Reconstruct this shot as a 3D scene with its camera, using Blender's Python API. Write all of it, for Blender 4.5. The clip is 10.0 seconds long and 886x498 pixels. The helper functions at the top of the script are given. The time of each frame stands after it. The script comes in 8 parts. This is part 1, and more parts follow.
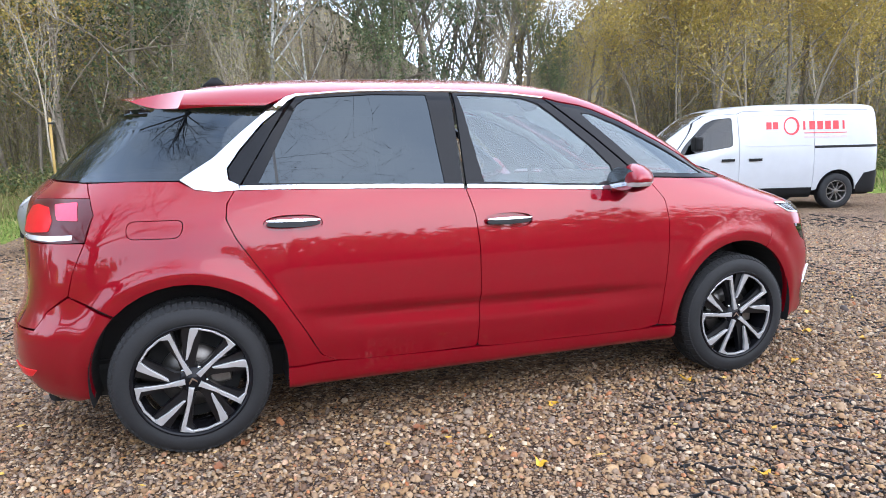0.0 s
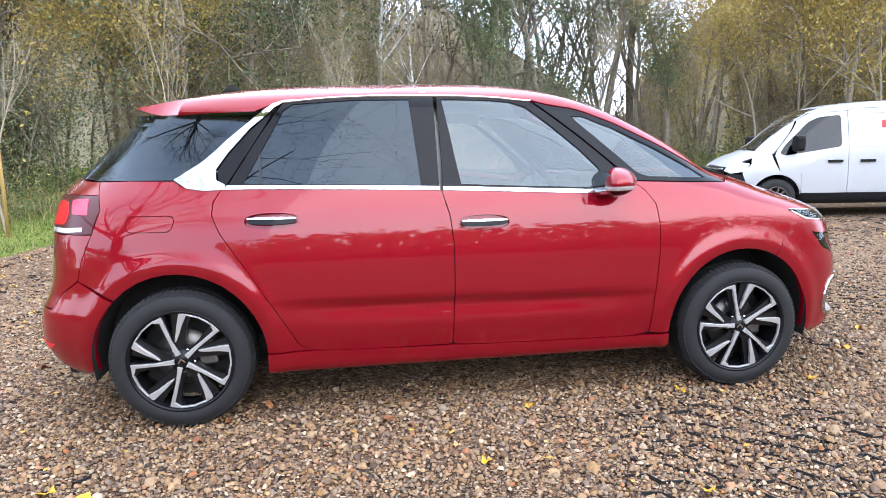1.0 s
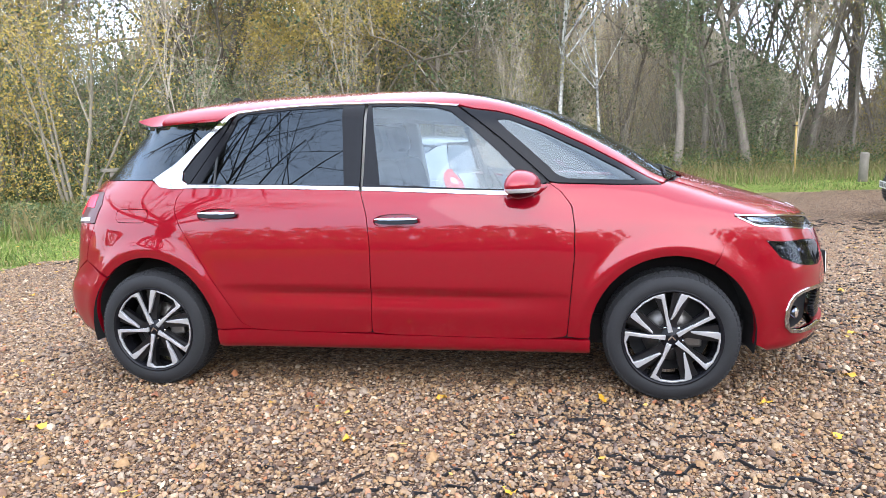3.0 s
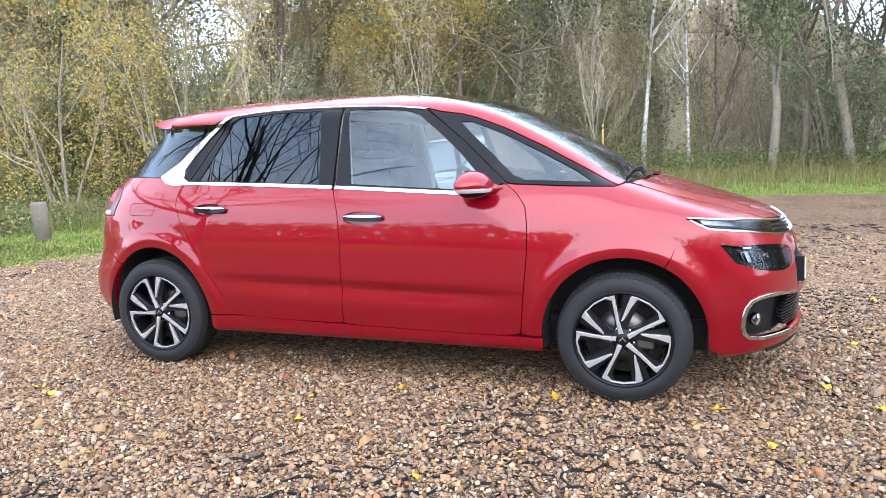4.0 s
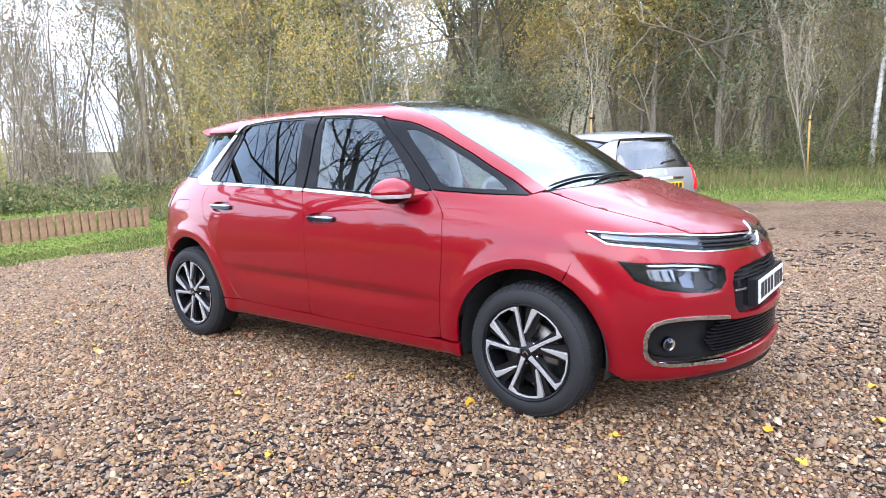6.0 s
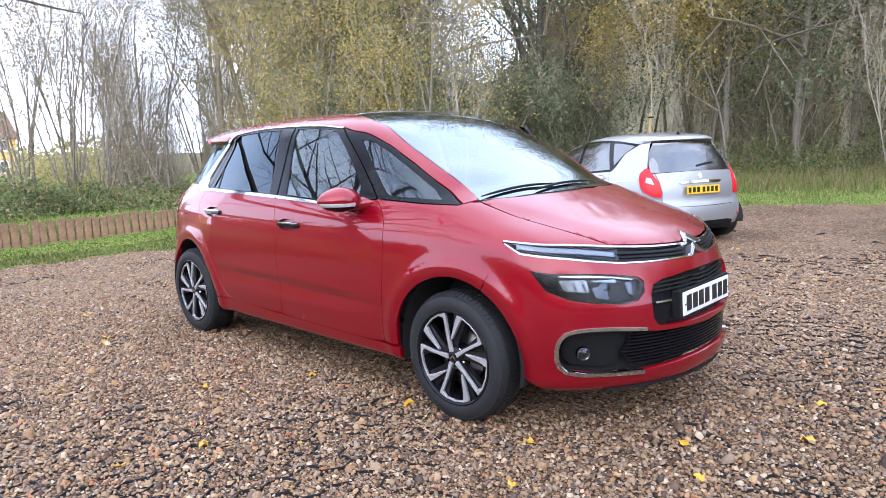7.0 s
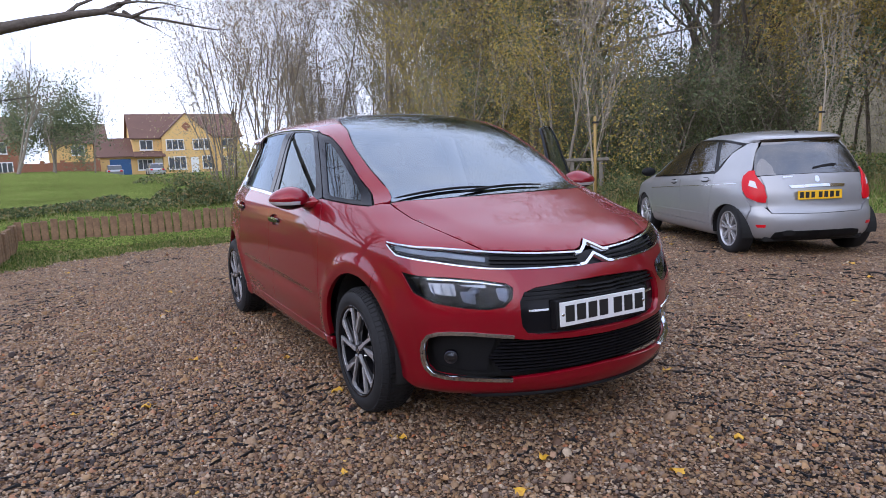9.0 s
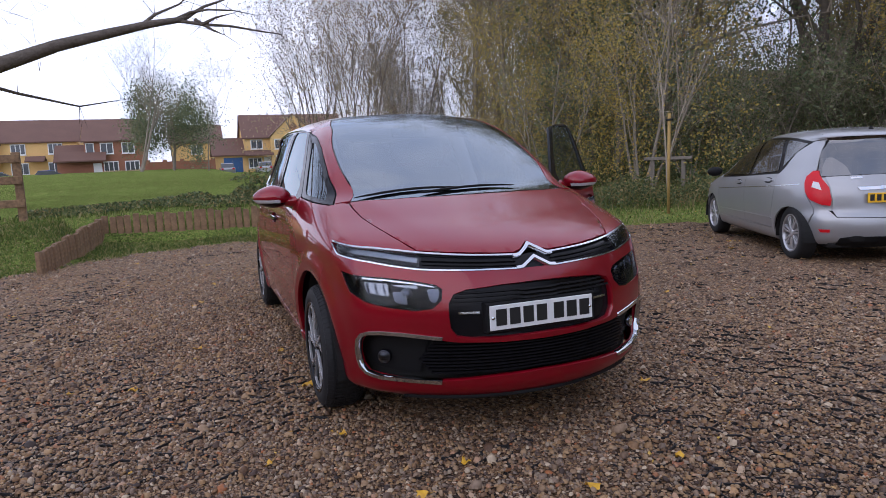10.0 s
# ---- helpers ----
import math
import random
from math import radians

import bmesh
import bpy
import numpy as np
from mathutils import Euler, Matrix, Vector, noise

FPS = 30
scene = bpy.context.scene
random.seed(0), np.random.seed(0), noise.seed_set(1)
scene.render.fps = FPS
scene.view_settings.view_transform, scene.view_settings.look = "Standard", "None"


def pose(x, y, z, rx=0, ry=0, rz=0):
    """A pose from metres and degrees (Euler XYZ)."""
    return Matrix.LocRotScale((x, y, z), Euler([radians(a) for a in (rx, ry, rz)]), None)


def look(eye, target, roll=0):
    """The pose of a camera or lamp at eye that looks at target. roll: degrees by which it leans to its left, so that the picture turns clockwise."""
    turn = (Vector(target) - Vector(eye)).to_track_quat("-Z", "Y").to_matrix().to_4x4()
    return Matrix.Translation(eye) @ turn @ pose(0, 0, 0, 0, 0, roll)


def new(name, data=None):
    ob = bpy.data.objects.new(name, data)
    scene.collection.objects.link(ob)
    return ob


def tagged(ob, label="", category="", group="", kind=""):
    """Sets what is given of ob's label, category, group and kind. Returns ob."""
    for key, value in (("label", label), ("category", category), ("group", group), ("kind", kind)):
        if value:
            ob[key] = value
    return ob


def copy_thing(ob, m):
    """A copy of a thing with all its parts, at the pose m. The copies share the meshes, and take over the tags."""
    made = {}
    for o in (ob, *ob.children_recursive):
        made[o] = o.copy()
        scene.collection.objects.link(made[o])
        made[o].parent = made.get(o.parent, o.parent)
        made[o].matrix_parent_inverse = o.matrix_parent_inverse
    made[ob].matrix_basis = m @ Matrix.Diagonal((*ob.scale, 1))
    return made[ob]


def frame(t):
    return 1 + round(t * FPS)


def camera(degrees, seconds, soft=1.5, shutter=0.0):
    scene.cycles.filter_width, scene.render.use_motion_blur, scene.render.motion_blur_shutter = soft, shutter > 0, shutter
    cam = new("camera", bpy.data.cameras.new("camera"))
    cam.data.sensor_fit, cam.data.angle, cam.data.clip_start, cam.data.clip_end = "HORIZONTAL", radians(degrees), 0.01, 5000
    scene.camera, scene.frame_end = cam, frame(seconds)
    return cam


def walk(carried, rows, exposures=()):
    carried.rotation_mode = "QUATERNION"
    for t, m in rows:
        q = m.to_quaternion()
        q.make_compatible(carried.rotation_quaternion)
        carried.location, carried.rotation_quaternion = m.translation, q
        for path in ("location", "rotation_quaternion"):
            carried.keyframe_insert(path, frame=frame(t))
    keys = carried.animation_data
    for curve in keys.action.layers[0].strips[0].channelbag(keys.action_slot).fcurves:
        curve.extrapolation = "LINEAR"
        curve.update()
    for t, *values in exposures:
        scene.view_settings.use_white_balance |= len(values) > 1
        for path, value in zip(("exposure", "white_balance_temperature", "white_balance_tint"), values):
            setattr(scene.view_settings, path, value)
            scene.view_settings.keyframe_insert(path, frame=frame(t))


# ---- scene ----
cam = camera(67.1, 10.0, soft=0.85)
METRES, EYE, TILT, LEAN, TURN = 7.334, 1.275, 0.0, 0.0, -18.035
ROWS = [
    (0.0, 0.0, 0.0, 0.0, -0.2, -8.95, 1.26),
    (0.5, 0.0445, -0.0042, 0.0002, 4.56, -9.02, 1.21),
    (1.0, 0.0903, -0.0058, 0.0018, 9.8, -8.95, 1.22),
    (1.5, 0.1402, -0.0048, 0.0018, 15.74, -8.87, 1.34),
    (2.0, 0.1865, 0.0082, 0.001, 20.1, -8.89, 1.66),
    (2.5, 0.2385, 0.0164, 0.0011, 23.98, -8.83, 1.84),
    (4.0, 0.3793, 0.0655, 0.0017, 36.29, -8.78, 1.78),
    (4.5, 0.4186, 0.0949, 0.0043, 40.48, -8.87, 1.84),
    (5.0, 0.4636, 0.1264, 0.005, 44.66, -8.81, 1.98),
    (5.5, 0.501, 0.1634, 0.0033, 50.36, -8.76, 1.85),
    (7.0, 0.601, 0.2781, 0.0103, 62.11, -8.64, 2.25),
    (7.5, 0.6315, 0.3194, 0.0091, 65.74, -8.5, 2.07),
    (8.0, 0.651, 0.3635, 0.0064, 70.4, -8.48, 2.19),
    (8.5, 0.6647, 0.4103, 0.0077, 74.39, -8.45, 2.3),
    (9.0, 0.6812, 0.4555, 0.0074, 78.49, -8.27, 2.17),
    (9.5, 0.6849, 0.5062, 0.0059, 83.01, -8.25, 2.28),
    (10.0, 0.6935, 0.5576, 0.0047, 87.24, -8.07, 2.25),
]
EXPOSURES = [(0.0, 0.0, 6100, 12), (1.5, 0.2, 6200, 12), (5.5, 0.3, 6100, 13), (7.5, -0.3, 5900, 17), (9.0, -1.1, 6000, 21), (10.0, -1.55, 6100, 23)]
walk(cam, [(t, pose(-1.216, -3.749, EYE, TILT, LEAN, TURN) @ pose(METRES * x, METRES * y, METRES * z, 90 + pitch, roll, yaw)) for t, x, y, z, yaw, pitch, roll in ROWS], EXPOSURES)

# ---- light: a bright overcast sky, thinner on the open side ----
world = bpy.data.worlds.new("overcast_sky")
scene.world = world
world.use_nodes = True
wn, wl = world.node_tree.nodes, world.node_tree.links
sky = wn.new("ShaderNodeTexSky")
sky.sky_type, sky.sun_disc = "NISHITA", False
sky.sun_elevation, sky.sun_rotation = radians(21), radians(146)
cloud = wn.new("ShaderNodeMix")
cloud.data_type = "RGBA"
cloud.inputs[0].default_value = 0.90
cloud_noise = wn.new("ShaderNodeTexNoise")
cloud_noise.inputs["Scale"].default_value, cloud_noise.inputs["Detail"].default_value = 2.2, 4.0
cloud_ramp = wn.new("ShaderNodeValToRGB")
cloud_ramp.color_ramp.elements[0].position, cloud_ramp.color_ramp.elements[0].color = 0.28, (7.2, 8.8, 11.6, 1)
cloud_ramp.color_ramp.elements[1].position, cloud_ramp.color_ramp.elements[1].color = 0.74, (12.6, 13.4, 14.6, 1)
wl.new(cloud_noise.outputs[0], cloud_ramp.inputs[0])
wl.new(sky.outputs[0], cloud.inputs[6])
wl.new(cloud_ramp.outputs[0], cloud.inputs[7])
at_sky, up_axis, zenith = wn.new("ShaderNodeTexCoord"), wn.new("ShaderNodeSeparateXYZ"), wn.new("ShaderNodeMapRange")
zenith.inputs["To Min"].default_value, zenith.inputs["To Max"].default_value = 1.35, 1.15
brighter_above = wn.new("ShaderNodeVectorMath")
brighter_above.operation = "SCALE"
wl.new(at_sky.outputs["Generated"], up_axis.inputs[0])
wl.new(at_sky.outputs["Generated"], cloud_noise.inputs["Vector"])
steep = wn.new("ShaderNodeMath")
steep.operation, steep.use_clamp = "POWER", True
steep.inputs[1].default_value = 3.0
above = wn.new("ShaderNodeMath")
above.operation = "MAXIMUM"
wl.new(up_axis.outputs[2], above.inputs[0])
above.inputs[1].default_value = 0.0
wl.new(above.outputs[0], steep.inputs[0])
wl.new(steep.outputs[0], zenith.inputs["Value"])
wl.new(cloud.outputs[2], brighter_above.inputs[0])
wl.new(zenith.outputs[0], brighter_above.inputs["Scale"])
wl.new(brighter_above.outputs[0], wn["Background"].inputs[0])
wn["Background"].inputs[1].default_value = 0.27
sun = new("sun", bpy.data.lights.new("sun", "SUN"))
sun.data.energy, sun.data.angle, sun.data.color = 2.6, radians(85), (1.0, 0.95, 0.88)
sun.matrix_world = look((7.0, -10.5, 4.8), (0, 0, 0))


# ---- materials ----
def surf(name, base, other=None, rough=0.6, metal=0.0, grain=40.0, patch=3.0, vary=0.25, bump=0.0, coat=0.0, island=False, spec=0.5, depth=0.01):
    """A surface with two scales of variation between base and other, and fine relief."""
    m = bpy.data.materials.new(name)
    m.use_nodes = True
    n, l = m.node_tree.nodes, m.node_tree.links
    b = n["Principled BSDF"]
    b.inputs["Roughness"].default_value, b.inputs["Metallic"].default_value = rough, metal
    b.inputs["Coat Weight"].default_value, b.inputs["Coat Roughness"].default_value = coat, 0.03
    b.inputs["Specular IOR Level"].default_value = spec
    other = other or tuple(c * 0.6 for c in base)
    at = n.new("ShaderNodeTexCoord")
    fine, broad = n.new("ShaderNodeTexNoise"), n.new("ShaderNodeTexNoise")
    fine.inputs["Scale"].default_value, broad.inputs["Scale"].default_value = grain, patch
    fine.inputs["Detail"].default_value = broad.inputs["Detail"].default_value = 4.0
    for k in (fine, broad):
        l.new(at.outputs["Object"], k.inputs["Vector"])
    add = n.new("ShaderNodeMath")
    add.operation = "ADD"
    l.new(fine.outputs[0], add.inputs[0])
    l.new(broad.outputs[0], add.inputs[1])
    ramp = n.new("ShaderNodeMapRange")
    ramp.inputs["From Min"].default_value, ramp.inputs["From Max"].default_value = 1 - vary * 2, 1 + vary * 2
    l.new(add.outputs[0], ramp.inputs["Value"])
    mix = n.new("ShaderNodeMix")
    mix.data_type = "RGBA"
    mix.inputs[6].default_value, mix.inputs[7].default_value = (*other, 1), (*base, 1)
    if island:
        geo, add2 = n.new("ShaderNodeNewGeometry"), n.new("ShaderNodeMath")
        add2.operation = "MULTIPLY_ADD"
        add2.inputs[1].default_value = 0.35
        l.new(ramp.outputs[0], add2.inputs[0])
        sub = n.new("ShaderNodeMath")
        sub.operation = "MULTIPLY"
        sub.inputs[1].default_value = 0.75
        l.new(geo.outputs["Random Per Island"], sub.inputs[0])
        l.new(sub.outputs[0], add2.inputs[2])
        l.new(add2.outputs[0], mix.inputs[0])
    else:
        l.new(ramp.outputs[0], mix.inputs[0])
    l.new(mix.outputs[2], b.inputs["Base Color"])
    if bump:
        k = n.new("ShaderNodeBump")
        k.inputs["Strength"].default_value, k.inputs["Distance"].default_value = bump, depth
        l.new(fine.outputs[0], k.inputs["Height"])
        l.new(k.outputs[0], b.inputs["Normal"])
    return m


def shade_east(n, l, colour, at):
    """Puts shade into a ground colour: a little darker, with an uneven border, towards the east."""
    axis, patchy, reach, mul = n.new("ShaderNodeSeparateXYZ"), n.new("ShaderNodeTexNoise"), n.new("ShaderNodeMapRange"), n.new("ShaderNodeMix")
    patchy.inputs["Scale"].default_value, patchy.inputs["Detail"].default_value = 0.7, 5.0
    l.new(at.outputs["Object"], axis.inputs[0])
    l.new(at.outputs["Object"], patchy.inputs["Vector"])
    add = n.new("ShaderNodeMath")
    add.operation = "MULTIPLY_ADD"
    add.inputs[1].default_value = 3.0
    l.new(patchy.outputs[0], add.inputs[0])
    l.new(axis.outputs[0], add.inputs[2])
    reach.interpolation_type = "SMOOTHSTEP"
    reach.inputs["From Min"].default_value, reach.inputs["From Max"].default_value = 2.2, 5.0
    reach.inputs["To Min"].default_value, reach.inputs["To Max"].default_value = 1.0, 0.88
    l.new(add.outputs[0], reach.inputs["Value"])
    mul.data_type, mul.blend_type = "RGBA", "MULTIPLY"
    mul.inputs[0].default_value = 1.0
    l.new(colour, mul.inputs[6])
    l.new(reach.outputs[0], mul.inputs[7])
    return mul.outputs[2]


def ramp_island(name, stops, rough=0.7, wet=0.3, grain=120.0, bump=0.3, east_shaded=False, through_light=0.0):
    """Pieces of many colours: one colour of the ramp for each loose piece."""
    m = bpy.data.materials.new(name)
    m.use_nodes = True
    n, l = m.node_tree.nodes, m.node_tree.links
    b = n["Principled BSDF"]
    geo, ramp = n.new("ShaderNodeNewGeometry"), n.new("ShaderNodeValToRGB")
    els = ramp.color_ramp.elements
    while len(els) < len(stops):
        els.new(0.5)
    for e, (p, c) in zip(els, stops):
        e.position, e.color = p, (*c, 1)
    l.new(geo.outputs["Random Per Island"], ramp.inputs[0])
    at, noise_tex, mix = n.new("ShaderNodeTexCoord"), n.new("ShaderNodeTexNoise"), n.new("ShaderNodeMix")
    noise_tex.inputs["Scale"].default_value = grain
    l.new(at.outputs["Object"], noise_tex.inputs["Vector"])
    mix.data_type, mix.blend_type = "RGBA", "MULTIPLY"
    mix.inputs[0].default_value = 0.5
    l.new(ramp.outputs[0], mix.inputs[6])
    l.new(noise_tex.outputs[0], mix.inputs[7])
    l.new(shade_east(n, l, mix.outputs[2], at) if east_shaded else mix.outputs[2], b.inputs["Base Color"])
    b.inputs["Roughness"].default_value, b.inputs["Specular IOR Level"].default_value = rough, wet
    if bump:
        k = n.new("ShaderNodeBump")
        k.inputs["Strength"].default_value, k.inputs["Distance"].default_value = bump, 0.004
        l.new(noise_tex.outputs[0], k.inputs["Height"])
        l.new(k.outputs[0], b.inputs["Normal"])
    if through_light:
        t, ms = n.new("ShaderNodeBsdfTranslucent"), n.new("ShaderNodeMixShader")
        ms.inputs[0].default_value = through_light
        l.new(mix.outputs[2], t.inputs[0])
        l.new(b.outputs[0], ms.inputs[1])
        l.new(t.outputs[0], ms.inputs[2])
        l.new(ms.outputs[0], n["Material Output"].inputs[0])
    return m


def pane(name, tint, ior=1.5, rough=0.0, sheen=(1, 1, 1)):
    """Sheet glass: lets tinted light through and mirrors the rest."""
    m = bpy.data.materials.new(name)
    m.use_nodes = True
    n, l = m.node_tree.nodes, m.node_tree.links
    n.remove(n["Principled BSDF"])
    clear, gloss, mix, fres = n.new("ShaderNodeBsdfTransparent"), n.new("ShaderNodeBsdfGlossy"), n.new("ShaderNodeMixShader"), n.new("ShaderNodeFresnel")
    clear.inputs[0].default_value = (*tint, 1)
    gloss.inputs["Roughness"].default_value = rough
    gloss.inputs["Color"].default_value = (*sheen, 1)
    fres.inputs["IOR"].default_value = ior
    l.new(fres.outputs[0], mix.inputs[0])
    l.new(clear.outputs[0], mix.inputs[1])
    l.new(gloss.outputs[0], mix.inputs[2])
    l.new(mix.outputs[0], n["Material Output"].inputs[0])
    return m


def paint_red():
    m = surf("red_metallic_paint", (0.225, 0.0012, 0.009), (0.20, 0.001, 0.0075), rough=0.42, metal=0.35, grain=900, patch=1.5, vary=0.5, coat=1.0, spec=0.05)
    m.node_tree.nodes["Principled BSDF"].inputs["Coat IOR"].default_value = 1.52
    return m


PAINT = paint_red()
CHROME = surf("chrome", (0.60, 0.61, 0.63), (0.53, 0.54, 0.56), rough=0.07, metal=1.0)
SATIN = surf("satin_chrome", (0.58, 0.58, 0.58), (0.5, 0.5, 0.5), rough=0.22, metal=1.0)
ALLOY = surf("machined_alloy", (0.50, 0.50, 0.51), (0.42, 0.42, 0.43), rough=0.24, metal=0.55, grain=300)
GLOSS_BLACK = surf("gloss_black", (0.008, 0.008, 0.010), (0.006, 0.006, 0.007), rough=0.10, coat=0.0, spec=0.16)
PLASTIC = surf("black_plastic", (0.011, 0.011, 0.012), (0.007, 0.007, 0.007), spec=0.15, rough=0.55, grain=500, bump=0.2, depth=0.001)
RUBBER = surf("tyre_rubber", (0.018, 0.018, 0.019), (0.011, 0.011, 0.012), spec=0.3, rough=0.7, grain=120, patch=6, bump=0.15, depth=0.002)
WHEEL_BLACK = surf("wheel_black", (0.006, 0.006, 0.007), (0.004, 0.004, 0.005), rough=0.3, spec=0.35)
REFLECTOR = surf("lamp_reflector", (0.24, 0.25, 0.27), (0.18, 0.19, 0.21), rough=0.15, metal=1.0)
SMOKED_REFLECTOR = surf("smoked_reflector", (0.10, 0.11, 0.14), (0.08, 0.09, 0.11), rough=0.15, metal=1.0)
SEAL = surf("window_rubber", (0.012, 0.012, 0.012), rough=0.6)
DARK = surf("dark_underside", (0.010, 0.010, 0.010), rough=0.9)
CLOTH = surf("grey_seat_cloth", (0.10, 0.10, 0.105), (0.06, 0.06, 0.065), rough=0.95, grain=700, bump=0.4, depth=0.002)
LINING = surf("pale_headlining", (0.55, 0.54, 0.51), (0.48, 0.47, 0.45), rough=0.95, grain=600)
DASH = surf("dashboard_plastic", (0.045, 0.045, 0.05), (0.03, 0.03, 0.033), rough=0.6, grain=500, bump=0.2, depth=0.001)
DISC = surf("brake_steel", (0.20, 0.19, 0.18), (0.12, 0.11, 0.10), rough=0.4, metal=0.9, grain=90)
# the mirrored sky's blue is put into the sheen colours
GLASS = pane("clear_glass", (0.36, 0.44, 0.47), ior=1.8, sheen=(0.86, 0.95, 1.0))
SCREEN_GLASS = pane("windscreen_glass", (0.16, 0.19, 0.21), ior=3.2, sheen=(0.84, 0.93, 1.0))
GLASS_DARK = pane("privacy_glass", (0.013, 0.014, 0.018), ior=1.56, sheen=(0.74, 0.87, 1.0))
GLASS_ROOF = pane("roof_glass", (0.02, 0.02, 0.022), ior=2.6)
LENS = pane("lamp_lens", (0.88, 0.91, 0.93), ior=1.3)
RED_LENS = surf("red_lamp_lens", (0.62, 0.008, 0.016), (0.5, 0.006, 0.012), rough=0.3, coat=0.25, spec=0.2)
PINK_LENS = surf("pale_red_lamp_lens", (0.80, 0.07, 0.13), (0.7, 0.05, 0.1), rough=0.3, coat=0.25, spec=0.2)
SMOKED_LENS = surf("smoked_lamp_lens", (0.07, 0.004, 0.008), (0.05, 0.003, 0.006), rough=0.3, coat=0.4, spec=0.2)
WHITE_LENS = surf("white_lamp_lens", (0.62, 0.63, 0.64), (0.5, 0.5, 0.52), rough=0.15, coat=1.0)
PLATE_WHITE = surf("white_plate", (0.72, 0.73, 0.72), (0.64, 0.65, 0.65), rough=0.3, grain=200)
PLATE_YELLOW = surf("yellow_plate", (0.80, 0.46, 0.01), (0.74, 0.42, 0.01), rough=0.3, grain=200)
INK = surf("black_ink", (0.012, 0.012, 0.012), rough=0.5)
SILVER = surf("silver_paint", (0.34, 0.345, 0.352), (0.305, 0.31, 0.317), rough=0.36, metal=0.5, grain=700, coat=0.9)
WHITE = surf("white_van_paint", (0.42, 0.43, 0.445), (0.38, 0.385, 0.395), rough=0.3, grain=6, patch=1.2, coat=0.6)
LETTER_RED = surf("red_vinyl", (0.55, 0.02, 0.03), (0.5, 0.02, 0.03), rough=0.35)
LETTER_GREY = surf("pale_grey_vinyl", (0.55, 0.45, 0.45), rough=0.5)

BARK = surf("grey_brown_bark", (0.29, 0.245, 0.195), (0.15, 0.125, 0.10), rough=0.95, grain=14, patch=1.5, vary=0.2, bump=0.8, depth=0.03)
BARK_DARK = surf("dark_bark", (0.15, 0.125, 0.10), (0.08, 0.066, 0.052), rough=0.95, grain=14, patch=1.5, vary=0.2, bump=0.8, depth=0.03)
BARK_PALE = surf("pale_bark", (0.26, 0.22, 0.165), (0.14, 0.12, 0.092), rough=0.95, grain=14, patch=1.5, vary=0.2, bump=0.6, depth=0.02)
BIRCH = surf("birch_bark", (0.66, 0.64, 0.60), (0.16, 0.15, 0.135), rough=0.8, grain=7, patch=1.6, vary=0.10, bump=0.4)
TWIG = ramp_island("twig_bark", [(0, (0.26, 0.215, 0.17)), (0.5, (0.42, 0.355, 0.275)), (1, (0.56, 0.48, 0.37))], rough=0.95, bump=0)
STAKE = surf("yellow_stake", (0.40, 0.26, 0.075), (0.28, 0.18, 0.06), rough=0.8, grain=30)
LEAF_OLIVE = ramp_island("olive_leaves", [(0, (0.25, 0.27, 0.11)), (0.35, (0.36, 0.345, 0.135)), (0.7, (0.50, 0.435, 0.16)), (1, (0.64, 0.51, 0.18))], rough=0.6, bump=0, through_light=0.45)
LEAF_YELLOW = ramp_island("yellow_leaves", [(0, (0.36, 0.31, 0.09)), (0.4, (0.66, 0.48, 0.12)), (0.75, (0.80, 0.62, 0.20)), (1, (0.52, 0.32, 0.10))], rough=0.6, bump=0, through_light=0.45)
LEAF_BROWN = ramp_island("brown_leaves", [(0, (0.36, 0.26, 0.17)), (0.4, (0.58, 0.44, 0.26)), (0.75, (0.72, 0.56, 0.32)), (1, (0.48, 0.43, 0.23))], rough=0.7, bump=0, through_light=0.45)
LEAF_DARK = ramp_island("dark_green_leaves", [(0, (0.12, 0.16, 0.09)), (0.5, (0.22, 0.265, 0.13)), (1, (0.34, 0.35, 0.18))], rough=0.5, bump=0, through_light=0.2)
LEAF_PINE = ramp_island("evergreen_needles", [(0, (0.070, 0.102, 0.058)), (0.5, (0.13, 0.17, 0.085)), (1, (0.21, 0.24, 0.11))], rough=0.6, bump=0, through_light=0.2)
LEAF_BRAMBLE = ramp_island("bramble_leaves", [(0, (0.07, 0.105, 0.04)), (0.5, (0.15, 0.19, 0.07)), (0.8, (0.28, 0.27, 0.10)), (1, (0.42, 0.29, 0.12))], rough=0.55, bump=0, through_light=0.25)
GRASS_BLADES = ramp_island("grass_blades", [(0, (0.085, 0.135, 0.028)), (0.4, (0.165, 0.235, 0.048)), (0.7, (0.28, 0.30, 0.085)), (1, (0.46, 0.39, 0.18))], rough=0.6, bump=0, through_light=0.3)
DRY_STEMS = ramp_island("dry_grass_stems", [(0, (0.20, 0.16, 0.07)), (0.5, (0.30, 0.24, 0.11)), (1, (0.16, 0.16, 0.05))], rough=0.8, bump=0, through_light=0.25)
PEBBLES = ramp_island("wet_pebbles", [(0, (0.045, 0.031, 0.026)), (0.13, (0.20, 0.110, 0.060)), (0.30, (0.39, 0.228, 0.10)), (0.45, (0.24, 0.175, 0.135)), (0.62, (0.46, 0.292, 0.148)), (0.78, (0.11, 0.07, 0.055)), (0.9, (0.61, 0.475, 0.32)), (1, (0.40, 0.14, 0.05))], rough=0.5, wet=0.22, grain=90, bump=0.4, east_shaded=True)
